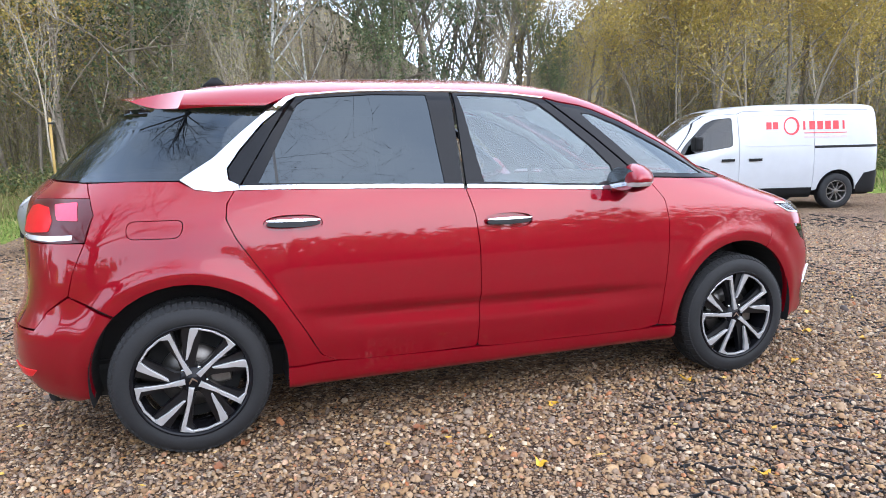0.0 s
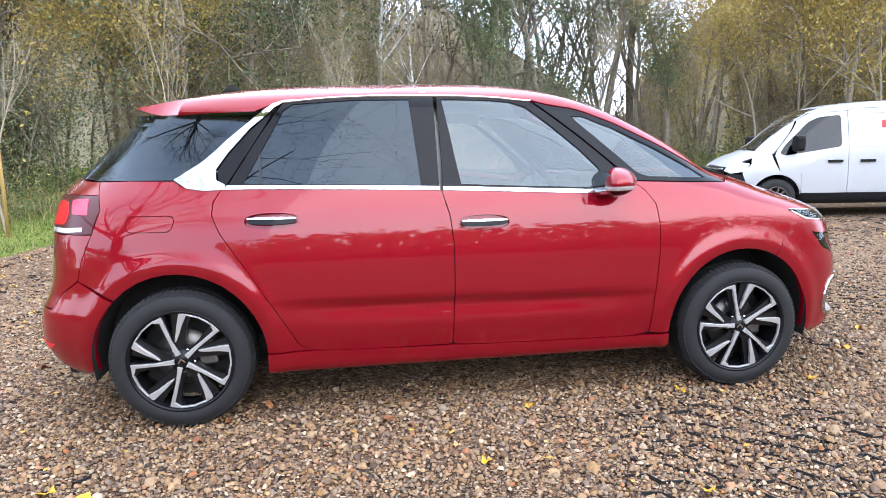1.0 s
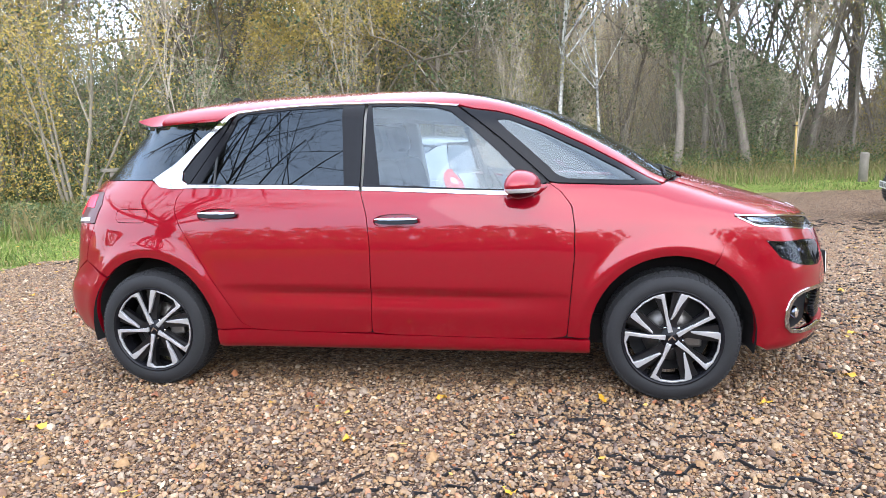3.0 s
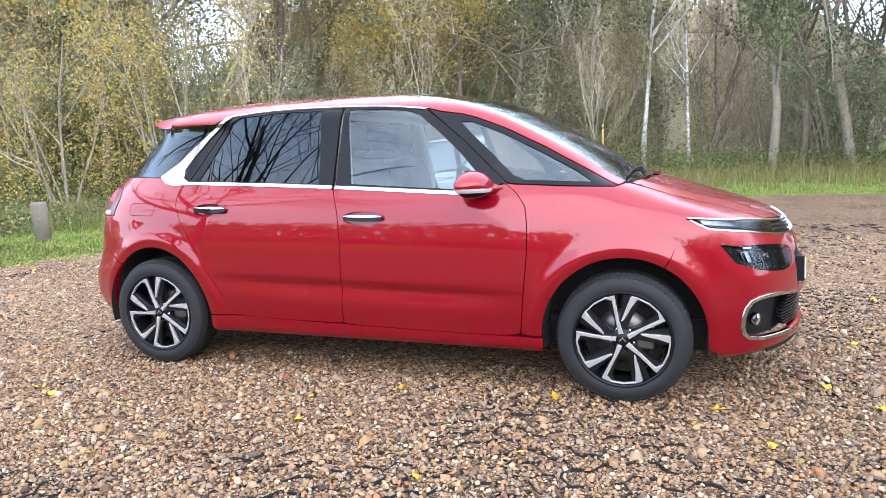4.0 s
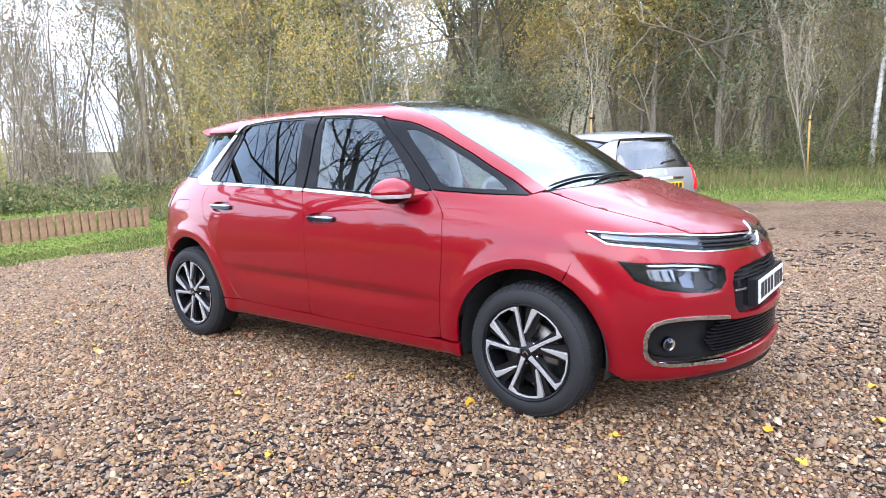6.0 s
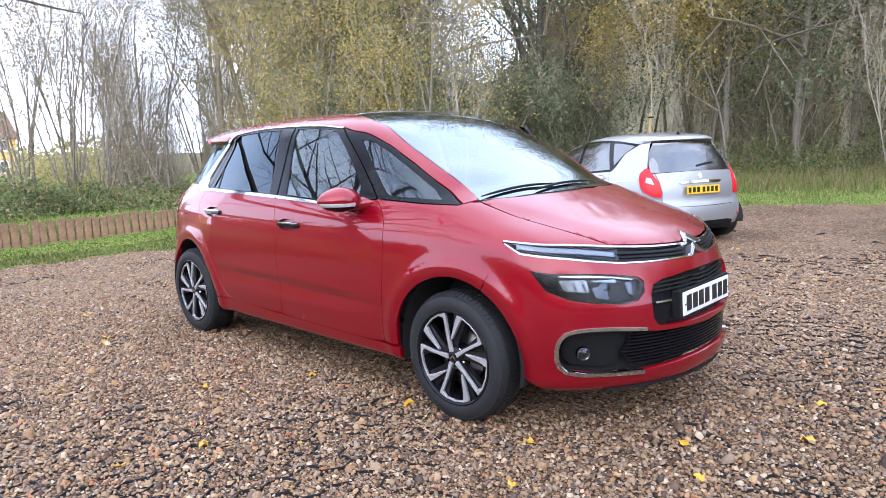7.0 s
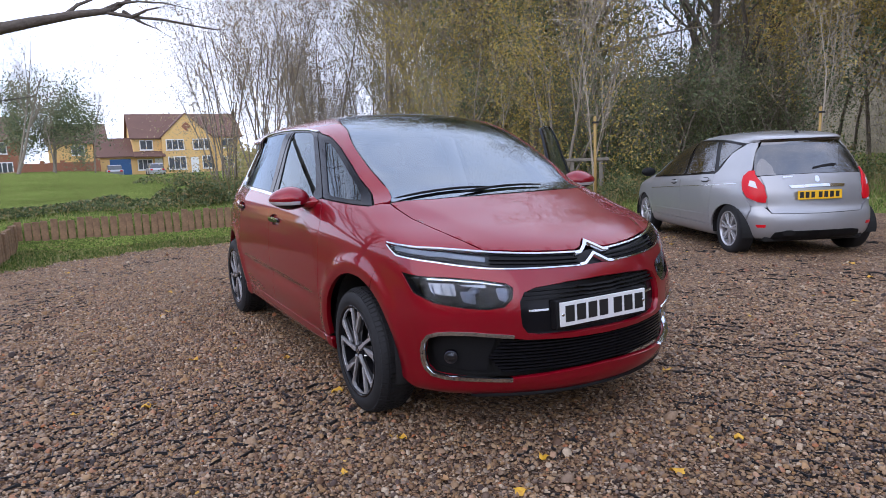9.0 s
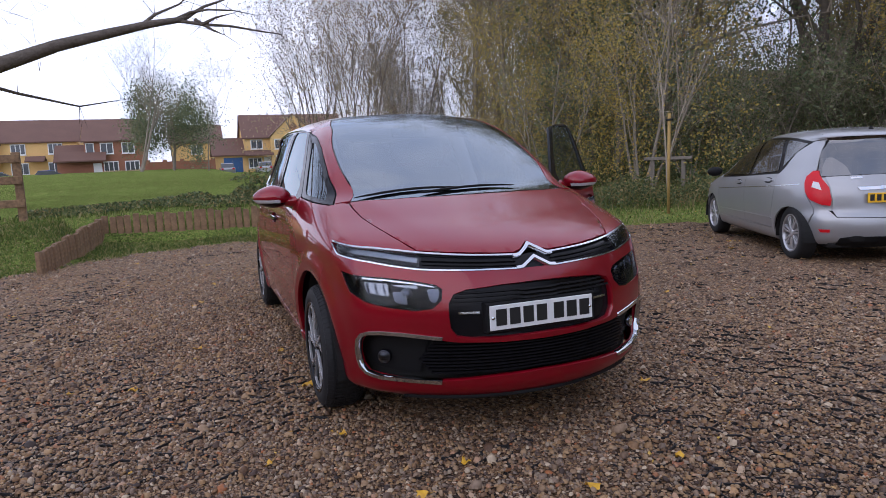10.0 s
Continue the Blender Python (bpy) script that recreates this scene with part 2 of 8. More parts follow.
FALLEN = [surf("yellow_fallen_leaf", (0.62, 0.36, 0.015), (0.45, 0.22, 0.02), rough=0.55, grain=80, patch=20), surf("tan_fallen_leaf", (0.40, 0.24, 0.10), (0.25, 0.13, 0.05), rough=0.6, grain=80, patch=20),
          surf("rust_fallen_leaf", (0.24, 0.08, 0.025), (0.14, 0.05, 0.02), rough=0.6, grain=80, patch=20)]
LITTER = ramp_island("leaf_litter", [(0, (0.16, 0.065, 0.025)), (0.3, (0.38, 0.20, 0.07)), (0.6, (0.55, 0.36, 0.16)), (0.85, (0.66, 0.42, 0.06)), (1, (0.30, 0.12, 0.04))], rough=0.7, wet=0.2, bump=0)
GRID_BLACK = surf("black_gravel_grid", (0.012, 0.012, 0.013), rough=0.6, grain=60)
TIMBER = surf("weathered_timber", (0.37, 0.225, 0.12), (0.14, 0.085, 0.05), rough=0.9, grain=18, patch=2.5, vary=0.14, bump=0.6, island=False, depth=0.006)
TIMBER_GREY = surf("grey_timber", (0.22, 0.19, 0.15), (0.12, 0.105, 0.085), rough=0.95, grain=25, patch=2.5, bump=0.6, depth=0.006)
BAG = surf("black_bag_plastic", (0.010, 0.011, 0.018), rough=0.35, grain=30, bump=0.5)
# warmth of low sunlight is put into the yellow brick's colour
BRICK_YELLOW = surf("yellow_brick", (0.74, 0.48, 0.19), (0.64, 0.40, 0.15), rough=0.9, grain=12, patch=1.0)
BRICK_RED = surf("red_brick", (0.30, 0.13, 0.075), (0.24, 0.10, 0.06), rough=0.9, grain=12, patch=1.0)
ROOF_TILE = surf("brown_roof_tiles", (0.16, 0.085, 0.06), (0.11, 0.06, 0.045), rough=0.9, grain=9, patch=0.8)
WHITE_TRIM = surf("white_trim", (0.75, 0.75, 0.73), (0.68, 0.68, 0.66), rough=0.5)
DOOR_BLUE = surf("blue_garage_door", (0.03, 0.10, 0.24), (0.025, 0.08, 0.2), rough=0.5)
WINDOW_DARK = surf("far_window_glass", (0.11, 0.12, 0.13), (0.06, 0.065, 0.07), rough=0.08, grain=3, patch=1.0)
WOOD_HAZE = surf("distant_wood", (0.44, 0.385, 0.285), (0.25, 0.22, 0.155), rough=1.0, grain=2.6, patch=0.35, vary=0.2)
ASPHALT = surf("road_asphalt", (0.11, 0.11, 0.115), (0.08, 0.08, 0.085), rough=0.8, grain=30)


def ground_material(name, stops, cell, bump, east_shaded=False, shine=0.12):
    """Loose ground: small cells of several colours with dark joints between, and broad patches."""
    m = bpy.data.materials.new(name)
    m.use_nodes = True
    n, l = m.node_tree.nodes, m.node_tree.links
    b = n["Principled BSDF"]
    at = n.new("ShaderNodeTexCoord")
    cells, edge, broad = n.new("ShaderNodeTexVoronoi"), n.new("ShaderNodeTexVoronoi"), n.new("ShaderNodeTexNoise")
    edge.feature = "DISTANCE_TO_EDGE"
    for k in (cells, edge):
        k.inputs["Scale"].default_value = 1 / cell
        l.new(at.outputs["Object"], k.inputs["Vector"])
    broad.inputs["Scale"].default_value, broad.inputs["Detail"].default_value = 0.8, 6.0
    l.new(at.outputs["Object"], broad.inputs["Vector"])
    pick = n.new("ShaderNodeSeparateColor")
    l.new(cells.outputs["Color"], pick.inputs[0])
    ramp = n.new("ShaderNodeValToRGB")
    els = ramp.color_ramp.elements
    while len(els) < len(stops):
        els.new(0.5)
    for e, (p, c) in zip(els, stops):
        e.position, e.color = p, (*c, 1)
    l.new(pick.outputs[0], ramp.inputs[0])
    joint = n.new("ShaderNodeMapRange")
    joint.inputs["From Max"].default_value = 0.12
    joint.inputs["To Min"].default_value = 0.12
    l.new(edge.outputs[0], joint.inputs["Value"])
    mul = n.new("ShaderNodeMix")
    mul.data_type, mul.blend_type = "RGBA", "MULTIPLY"
    mul.inputs[0].default_value = 1.0
    l.new(ramp.outputs[0], mul.inputs[6])
    l.new(joint.outputs[0], mul.inputs[7])
    clumps = n.new("ShaderNodeTexNoise")
    clumps.inputs["Scale"].default_value, clumps.inputs["Detail"].default_value = 16.0, 3.0
    l.new(at.outputs["Object"], clumps.inputs["Vector"])
    mixed = n.new("ShaderNodeMath")
    mixed.operation = "MULTIPLY_ADD"
    mixed.inputs[1].default_value = 1.6 if east_shaded else 0.4
    l.new(clumps.outputs[0], mixed.inputs[0])
    l.new(broad.outputs[0], mixed.inputs[2])
    tone = n.new("ShaderNodeMapRange")
    tone.inputs["From Min"].default_value, tone.inputs["From Max"].default_value = (0.9, 1.7) if east_shaded else (0.5, 0.9)
    tone.inputs["To Min"].default_value, tone.inputs["To Max"].default_value = (0.55, 1.35) if east_shaded else (0.8, 1.12)
    l.new(mixed.outputs[0], tone.inputs["Value"])
    mul2 = n.new("ShaderNodeMix")
    mul2.data_type, mul2.blend_type = "RGBA", "MULTIPLY"
    mul2.inputs[0].default_value = 1.0
    l.new(mul.outputs[2], mul2.inputs[6])
    l.new(tone.outputs[0], mul2.inputs[7])
    l.new(shade_east(n, l, mul2.outputs[2], at) if east_shaded else mul2.outputs[2], b.inputs["Base Color"])
    b.inputs["Roughness"].default_value, b.inputs["Specular IOR Level"].default_value = 0.8, shine
    k = n.new("ShaderNodeBump")
    k.inputs["Strength"].default_value, k.inputs["Distance"].default_value = bump, cell * 0.6
    l.new(joint.outputs[0], k.inputs["Height"])
    l.new(k.outputs[0], b.inputs["Normal"])
    return m


GRAVEL = ground_material("gravel_bed", [(0, (0.05, 0.035, 0.028)), (0.2, (0.19, 0.11, 0.065)), (0.45, (0.31, 0.18, 0.095)), (0.65, (0.22, 0.165, 0.13)), (0.85, (0.39, 0.25, 0.14)), (1, (0.52, 0.40, 0.29))], 0.017, 1.0, True)
SOIL = ground_material("grassy_soil", [(0, (0.10, 0.14, 0.034)), (0.4, (0.17, 0.235, 0.052)), (0.8, (0.23, 0.27, 0.07)), (1, (0.28, 0.235, 0.095))], 0.025, 0.4, False, 0.0)


# ---- building helpers ----
def mesh_of(name, verts, faces, mats, smooth=True, index=None):
    me = bpy.data.meshes.new(name)
    me.from_pydata([tuple(v) for v in verts], [], [tuple(f) for f in faces])
    for m in (mats if isinstance(mats, (list, tuple)) else [mats]):
        me.materials.append(m)
    if smooth:
        me.polygons.foreach_set("use_smooth", [True] * len(me.polygons))
    if index is not None:
        me.polygons.foreach_set("material_index", index)
    me.update()
    return me


def thing(name, label, category, m=None, group="", kind=""):
    ob = new(name)
    ob.empty_display_size = 0.2
    if m is not None:
        ob.matrix_basis = m
    return tagged(ob, label, category, group, kind)


def part(name, data, parent, label="", m=None):
    """Links a mesh, or a bmesh already made into one, as one part under a thing or part."""
    ob = new(name, data)
    ob.parent = parent
    if m is not None:
        ob.matrix_basis = m
    return tagged(ob, label)


def bm_mesh(name, bm, mat, smooth=False):
    me = bpy.data.meshes.new(name)
    bmesh.ops.recalc_face_normals(bm, faces=bm.faces[:])
    bm.to_mesh(me)
    bm.free()
    me.materials.append(mat)
    if smooth:
        me.polygons.foreach_set("use_smooth", [True] * len(me.polygons))
    return me


def box_bm(bm, x0, y0, z0, x1, y1, z1, bevel=0.0, m=None):
    made = bmesh.ops.create_cube(bm, size=1.0)["verts"]
    bmesh.ops.transform(bm, matrix=Matrix.Translation(((x0 + x1) / 2, (y0 + y1) / 2, (z0 + z1) / 2)) @ Matrix.Diagonal((x1 - x0, y1 - y0, z1 - z0, 1)), verts=made)
    if bevel:
        edges = list({e for v in made for e in v.link_edges})
        made = bmesh.ops.bevel(bm, geom=edges, offset=bevel, segments=2, profile=0.5, affect="EDGES")["verts"]
    if m is not None:
        bmesh.ops.transform(bm, matrix=m, verts=list(made))
    return made


def box_mesh(name, x0, y0, z0, x1, y1, z1, mat, bevel=0.0, m=None):
    bm = bmesh.new()
    box_bm(bm, x0, y0, z0, x1, y1, z1, bevel, m)
    return bm_mesh(name, bm, mat, smooth=False)


def lathe(name, profile, mat, count=48, smooth=True):
    """Turns a profile of (radius, y) about the y axis."""
    verts, faces = [], []
    for i in range(count):
        a = 2 * math.pi * i / count
        verts += [(r * math.cos(a), y, r * math.sin(a)) for r, y in profile]
    k = len(profile)
    for i in range(count):
        j = (i + 1) % count
        faces += [(i * k + q, i * k + q + 1, j * k + q + 1, j * k + q) for q in range(k - 1)]
    return mesh_of(name, verts, faces, mat, smooth)


def prism(name, outline, y0, y1, mat, bevel=0.0, axis="y"):
    """A plate with an outline in (x, z) between two depths."""
    bm = bmesh.new()
    vs = [bm.verts.new((u, y0, v)) for u, v in outline]
    face = bm.faces.new(vs)
    top = bmesh.ops.extrude_face_region(bm, geom=[face])["geom"]
    bmesh.ops.translate(bm, vec=(0, y1 - y0, 0), verts=[g for g in top if isinstance(g, bmesh.types.BMVert)])
    if bevel:
        near = [e for e in bm.edges if all(abs(v.co.y - y0) < 1e-6 for v in e.verts)]
        bmesh.ops.bevel(bm, geom=near, offset=bevel, segments=2, profile=0.5, affect="EDGES")
    bmesh.ops.triangulate(bm, faces=[f for f in bm.faces if len(f.verts) > 4])
    return bm_mesh(name, bm, mat)


def tube(points, radii, sides=6, cap=True):
    """Vertices and faces of a tapered tube along points."""
    verts, faces = [], []
    pts = [Vector(p) for p in points]
    for i, p in enumerate(pts):
        d = (pts[min(i + 1, len(pts) - 1)] - pts[max(i - 1, 0)]).normalized()
        a = d.cross(Vector((0.31, 0.17, 0.93) if abs(d.z) < 0.9 else (1, 0, 0))).normalized()
        b = d.cross(a)
        for k in range(sides):
            w = 2 * math.pi * k / sides
            verts.append(p + (a * math.cos(w) + b * math.sin(w)) * radii[i])
    for i in range(len(pts) - 1):
        for k in range(sides):
            q = (k + 1) % sides
            faces.append((i * sides + k, i * sides + q, (i + 1) * sides + q, (i + 1) * sides + k))
    if cap:
        faces.append(tuple(range(sides))[::-1])
        faces.append(tuple((len(pts) - 1) * sides + k for k in range(sides)))
    return verts, faces


def tube_mesh(name, points, radii, mat, sides=8):
    v, f = tube(points, radii if isinstance(radii, (list, tuple)) else [radii] * len(points), sides)
    return mesh_of(name, v, f, mat)


def gather(name, pieces, mat, smooth=True):
    """Joins (verts, faces) pieces into one mesh."""
    verts, faces = [], []
    for v, f in pieces:
        o = len(verts)
        verts += v
        faces += [tuple(i + o for i in q) for q in f]
    return mesh_of(name, verts, faces, mat, smooth)


# ---- ground ----
def step01(a, b, t):
    t = np.clip((t - a) / (b - a), 0, 1)
    return t * t * (3 - 2 * t)


EDGE = [(-3.2, -6.5), (-4.4, -4.0), (-6.0, -2.7), (-6.7, -0.8), (-6.5, 0.9), (-5.9, 2.3), (-5.4, 3.6), (-5.1, 5.1), (-5.1, 6.8), (-4.4, 9.0), (-2.0, 11.4), (0.7, 12.5), (4.0, 13.4), (9.0, 13.8), (12.0, 10.0), (14.5, 7.4), (20.0, 5.0), (30.0, 2.0), (30, -30), (-3.2, -30)]


def verge(x, y):
    """Signed distance to the edge of the gravel, positive on the grass."""
    x, y = np.asarray(x, float), np.asarray(y, float)
    best = np.full(x.shape, 1e9)
    for (x0, y0), (x1, y1) in zip(EDGE, EDGE[1:] + EDGE[:1]):
        t = np.clip(((x - x0) * (x1 - x0) + (y - y0) * (y1 - y0)) / ((x1 - x0) ** 2 + (y1 - y0) ** 2), 0, 1)
        best = np.minimum(best, np.hypot(x - x0 - t * (x1 - x0), y - y0 - t * (y1 - y0)))
    ins = np.zeros(x.shape, bool)
    for (x0, y0), (x1, y1) in zip(EDGE, EDGE[1:] + EDGE[:1]):
        ins ^= ((y0 > y) != (y1 > y)) & (x < (x1 - x0) * (y - y0) / (y1 - y0 + 1e-12) + x0)
    return np.where(ins, -best, best)


def height(x, y):
    """Height of the ground: level by the car, a little lower towards the wood, banked behind the timber edging."""
    x, y = np.asarray(x, float), np.asarray(y, float)
    h = -0.10 * step01(3.0, 7.5, y)
    d = verge(x, y)
    h = h + 0.10 * step01(0.0, 1.5, d)
    bank = step01(-7.25, -7.65, x) * step01(3.2, 1.4, y) * step01(-14.0, -3.4, y)
    low = step01(-3.0, -3.5, y) * step01(-4.8, -7.5, x)
    h = h + 0.42 * np.maximum(bank, 0.9 * low * step01(-4.6, -6.5, x))
    h = h + 0.35 * step01(-9, -26, x) * step01(6, -6, y)
    return h + 0.03 * np.sin(x * 1.7) * np.sin(y * 1.3) * step01(0.3, 2.0, d)


def axis_lines(lo, hi, centre, fine, grow):
    out, s = [centre], fine
    while out[-1] < hi:
        out.append(out[-1] + s)
        if out[-1] - centre > 12:
            s *= grow
    s = fine
    while out[0] > lo:
        out.insert(0, out[0] - s)
        if centre - out[0] > 12:
            s *= grow
    return np.array(out)


gx_, gy_ = np.meshgrid(axis_lines(-900, 900, 0, 0.3, 1.25), axis_lines(-900, 900, 3, 0.3, 1.25))
gz_ = height(gx_, gy_) - 0.012
nr, nc = gx_.shape
idx = np.arange(nr * nc).reshape(nr, nc)
quads = np.stack([idx[:-1, :-1], idx[:-1, 1:], idx[1:, 1:], idx[1:, :-1]], -1).reshape(-1, 4)
centre = np.stack([gx_.ravel(), gy_.ravel()], -1)[quads].mean(1)
on_grass = (verge(centre[:, 0], centre[:, 1]) > 0.0).astype(int)
ground = new("ground", mesh_of("ground", np.stack([gx_, gy_, gz_], -1).reshape(-1, 3).tolist(), quads.tolist(), [GRAVEL, SOIL], True, on_grass.tolist()))
tagged(ground, "gravel parking area with grass verges", "ground", kind="structure")


# ---- the red car: its skin is one smooth form, cut into panels ----
from mathutils.geometry import delaunay_2d_cdt


def sm(x, xs, ys):
    """smooth curve through knots (monotone cubic)"""
    x = np.asarray(x, float); xs = np.asarray(xs, float); ys = np.asarray(ys, float)
    h = np.diff(xs); dl = np.diff(ys) / h
    m = np.zeros(len(xs)); m[0], m[-1] = dl[0], dl[-1]
    for i in range(1, len(xs) - 1):
        if dl[i-1] * dl[i] > 0:
            w1, w2 = 2*h[i] + h[i-1], h[i] + 2*h[i-1]
            m[i] = (w1 + w2) / (w1/dl[i-1] + w2/dl[i])
    k = np.clip(np.searchsorted(xs, x) - 1, 0, len(h) - 1)
    t = np.clip((x - xs[k]) / h[k], 0, 1)
    return ((2*t**3-3*t**2+1)*ys[k] + (t**3-2*t**2+t)*h[k]*m[k] + (-2*t**3+3*t**2)*ys[k+1] + (t**3-t**2)*h[k]*m[k+1])
def bump(t): return np.exp(-t*t)
W_Z = [.20,.225,.25,.29,.325,.37,.46,.58,.72,.86,.96,1.03,1.09,1.20,1.30,1.40,1.47,1.52,1.56,1.59,1.612,1.625]
W_Y = [.78,.845,.868,.876,.880,.888,.902,.910,.910,.900,.886,.868,.842,.800,.763,.728,.702,.668,.598,.490,.32,.0]
F_Z = [.20,.24,.30,.45,.60,.70,.78,.83,.87,.90,.95,1.00,1.05,1.09,1.11,1.215,1.38,1.49,1.555,1.59,1.612,1.625]
F_X = [2.20,2.285,2.308,2.312,2.307,2.282,2.248,2.217,2.18,2.125,1.985,1.81,1.655,1.525,1.46,1.30,1.01,.77,.56,.38,.15,-.25]
R_Z = [.20,.25,.32,.42,.53,.60,.72,.90,1.07,1.16,1.30,1.42,1.445,1.458,1.475,1.50,1.532,1.57,1.60,1.615,1.625]
R_X = [-1.98,-2.095,-2.16,-2.195,-2.19,-2.15,-2.125,-2.115,-2.09,-2.00,-1.86,-1.71,-1.665,-1.69,-1.69,-1.60,-1.47,-1.22,-.9,-.6,-.3]
def inv(d, A, B, n):
    """share of the half width at a distance d behind the nose"""
    lo, hi = np.zeros_like(d), np.ones_like(d)
    for _ in range(21):
        mid = (lo + hi) / 2
        big = A * mid**2.2 + B * mid**n > d
        hi = np.where(big, mid, hi); lo = np.where(big, lo, mid)
    return np.where(d <= 0, 0, (lo + hi) / 2)
ZT = np.linspace(0.1, 2.05, 3901)


def smooth_table(knots, widths):
    """A curve on ZT, softened so that reflections run without kinks."""
    out = np.zeros_like(ZT)
    d = np.interp(ZT, *widths)
    total = 0.0
    for k in np.linspace(-2, 2, 13):
        g = math.exp(-k * k / 2)
        out += g * sm(np.clip(ZT + k * d, knots[0][0], knots[0][-1]), *knots)
        total += g
    return out / total


def use_skin(w, f, r, af, ar, base, top, wheels, crease, soft):
    SKIN.clear()
    SKIN.update(w=smooth_table(w, soft), f=smooth_table(f, soft), r=smooth_table(r, soft), af=smooth_table(af, soft), ar=smooth_table(ar, soft), base=base, top=top, wheels=wheels, crease=crease)


SKIN = {}
use_skin((W_Z, W_Y), (F_Z, F_X), (R_Z, R_X), ([.2,.7,.95,1.09,1.25,1.40,1.56,1.62], [.45,.46,.36,.27,.21,.20,.24,.25]), ([.2,.9,1.15,1.42,1.46,1.62], [.22,.30,.46,.36,.10,.10]), .75, 1.63, (-1.3925, 1.3925), True,
         ([0.1, 0.30, 0.40, 0.80, 0.90, 1.05, 1.13, 1.30, 1.42, 1.46, 1.55, 1.60, 1.625], [0.004, 0.008, 0.03, 0.02, 0.012, 0.012, 0.025, 0.035, 0.02, 0.008, 0.01, 0.004, 0.0]))


def Y(x, z):
    """half width of the body at x and height z"""
    x, z = np.broadcast_arrays(np.asarray(x, float), np.asarray(z, float))
    w, f, r, af, ar = (np.interp(z, ZT, SKIN[k]) for k in ("w", "f", "r", "af", "ar"))
    if SKIN["crease"]:
        s = 1 / (1 + np.exp(-(x + .85) / .08)) / (1 + np.exp((x - .75) / .10))
        t = z - .535 + .02 * x
        w = w - .019 * np.exp(-(t / np.where(t > 0, .022, .065)) ** 2) * s
    for cx in SKIN["wheels"]:
        q = np.hypot(x - cx, z - .33)
        w = w + .014 * bump((q - .44) / .05) * (z < 1.0)
    return w * inv(np.maximum(f - x, -1), af, .95, 22.) * inv(np.maximum(x - r, -1), ar, .85, 14.)


def bis(f, lo, hi, n=22):
    """f > 0 inside at lo; the border between lo and hi"""
    for _ in range(n):
        mid = (lo + hi) / 2
        ins = f(mid) > 0
        lo = np.where(ins, mid, lo); hi = np.where(ins, hi, mid)
    return (lo + hi) / 2
def P_side(x, z): return np.stack([x, -Y(x, z), z], -1)
def P_front(y, z):
    x = bis(lambda m: Y(m, z) - np.abs(y), np.full_like(y, .3), np.full_like(y, 2.5)); return np.stack([x, y, z], -1)
def P_rear(y, z):
    x = bis(lambda m: Y(m, z) - np.abs(y), np.full_like(y, -.5), np.full_like(y, -2.4)); return np.stack([x, y, z], -1)
def P_top(x, y):
    z = bis(lambda m: Y(x, m) - np.abs(y), np.full_like(x, SKIN["base"]), np.full_like(x, SKIN["top"])); return np.stack([x, y, z], -1)


AXF, AXR = 0.9, -0.9


def P_cylf(u, z):
    a = u / 1.2
    r = bis(lambda m: Y(AXF + m * np.cos(a), z) - np.abs(m * np.sin(a)), np.full_like(u, 0.02), np.full_like(u, 1.7))
    return np.stack([AXF + r * np.cos(a), r * np.sin(a), z], -1)


def P_cylr(u, z):
    a = u / 1.2
    r = bis(lambda m: Y(AXR - m * np.cos(a), z) - np.abs(m * np.sin(a)), np.full_like(u, 0.02), np.full_like(u, 1.7))
    return np.stack([AXR - r * np.cos(a), r * np.sin(a), z], -1)


def around(points, rear=False):
    """Outline points ("s", x, z) on the side, ("f", y, z) on the front or back, ("t", x, y) on top, as (angle, height) round the end of the car."""
    out = []
    for k, a, z in points:
        p = (P_side if k == "s" else P_top if k == "t" else P_rear if rear else P_front)(np.array([a]), np.array([z]))[0]
        out.append((1.2 * math.atan2(p[1], (AXR - p[0]) if rear else (p[0] - AXF)), p[2]))
    return out


def skin_normal(p):
    x, y, z = p[:, 0], p[:, 1], p[:, 2]
    e = 0.006
    yx, yz = (Y(x + e, z) - Y(x - e, z)) / (2 * e), (Y(x, z + e) - Y(x, z - e)) / (2 * e)
    n = np.stack([-yx, np.sign(y) + (y == 0), -yz], -1)
    return n / np.linalg.norm(n, axis=1)[:, None]


def fillet(pts, r, n=5):
    """Rounds the corners of a closed outline."""
    out = []
    k = len(pts)
    for i in range(k):
        a, b, c = (Vector(pts[(i + j) % k]) for j in (-1, 0, 1))
        u, v = a - b, c - b
        d = min(r, 0.45 * u.length, 0.45 * v.length)
        if d < 1e-4:
            out.append(tuple(b))
            continue
        p, q = b + u.normalized() * d, b + v.normalized() * d
        for j in range(n + 1):
            t = j / n
            out.append(tuple(p * (1 - t) ** 2 + b * 2 * t * (1 - t) + q * t * t))
    return out


def dense(pts, step):
    out = []
    for i, a in enumerate(pts):
        b = pts[(i + 1) % len(pts)]
        m = max(1, int(math.ceil(math.hypot(b[0] - a[0], b[1] - a[1]) / step)))
        out += [(a[0] + (b[0] - a[0]) * j / m, a[1] + (b[1] - a[1]) * j / m) for j in range(m)]
    return out


def inside(px, py, loop):
    res = np.zeros(len(px), bool)
    q = np.array(loop)
    for (x0, y0), (x1, y1) in zip(q, np.roll(q, -1, 0)):
        c = ((y0 > py) != (y1 > py)) & (px < (x1 - x0) * (py - y0) / (y1 - y0 + 1e-12) + x0)
        res ^= c
    return res


def near_loop(px, py, loop, d):
    q = np.array(loop)
    best = np.full(len(px), 9.0)
    for x, y in q:
        best = np.minimum(best, (px - x) ** 2 + (py - y) ** 2)
    return best < d * d


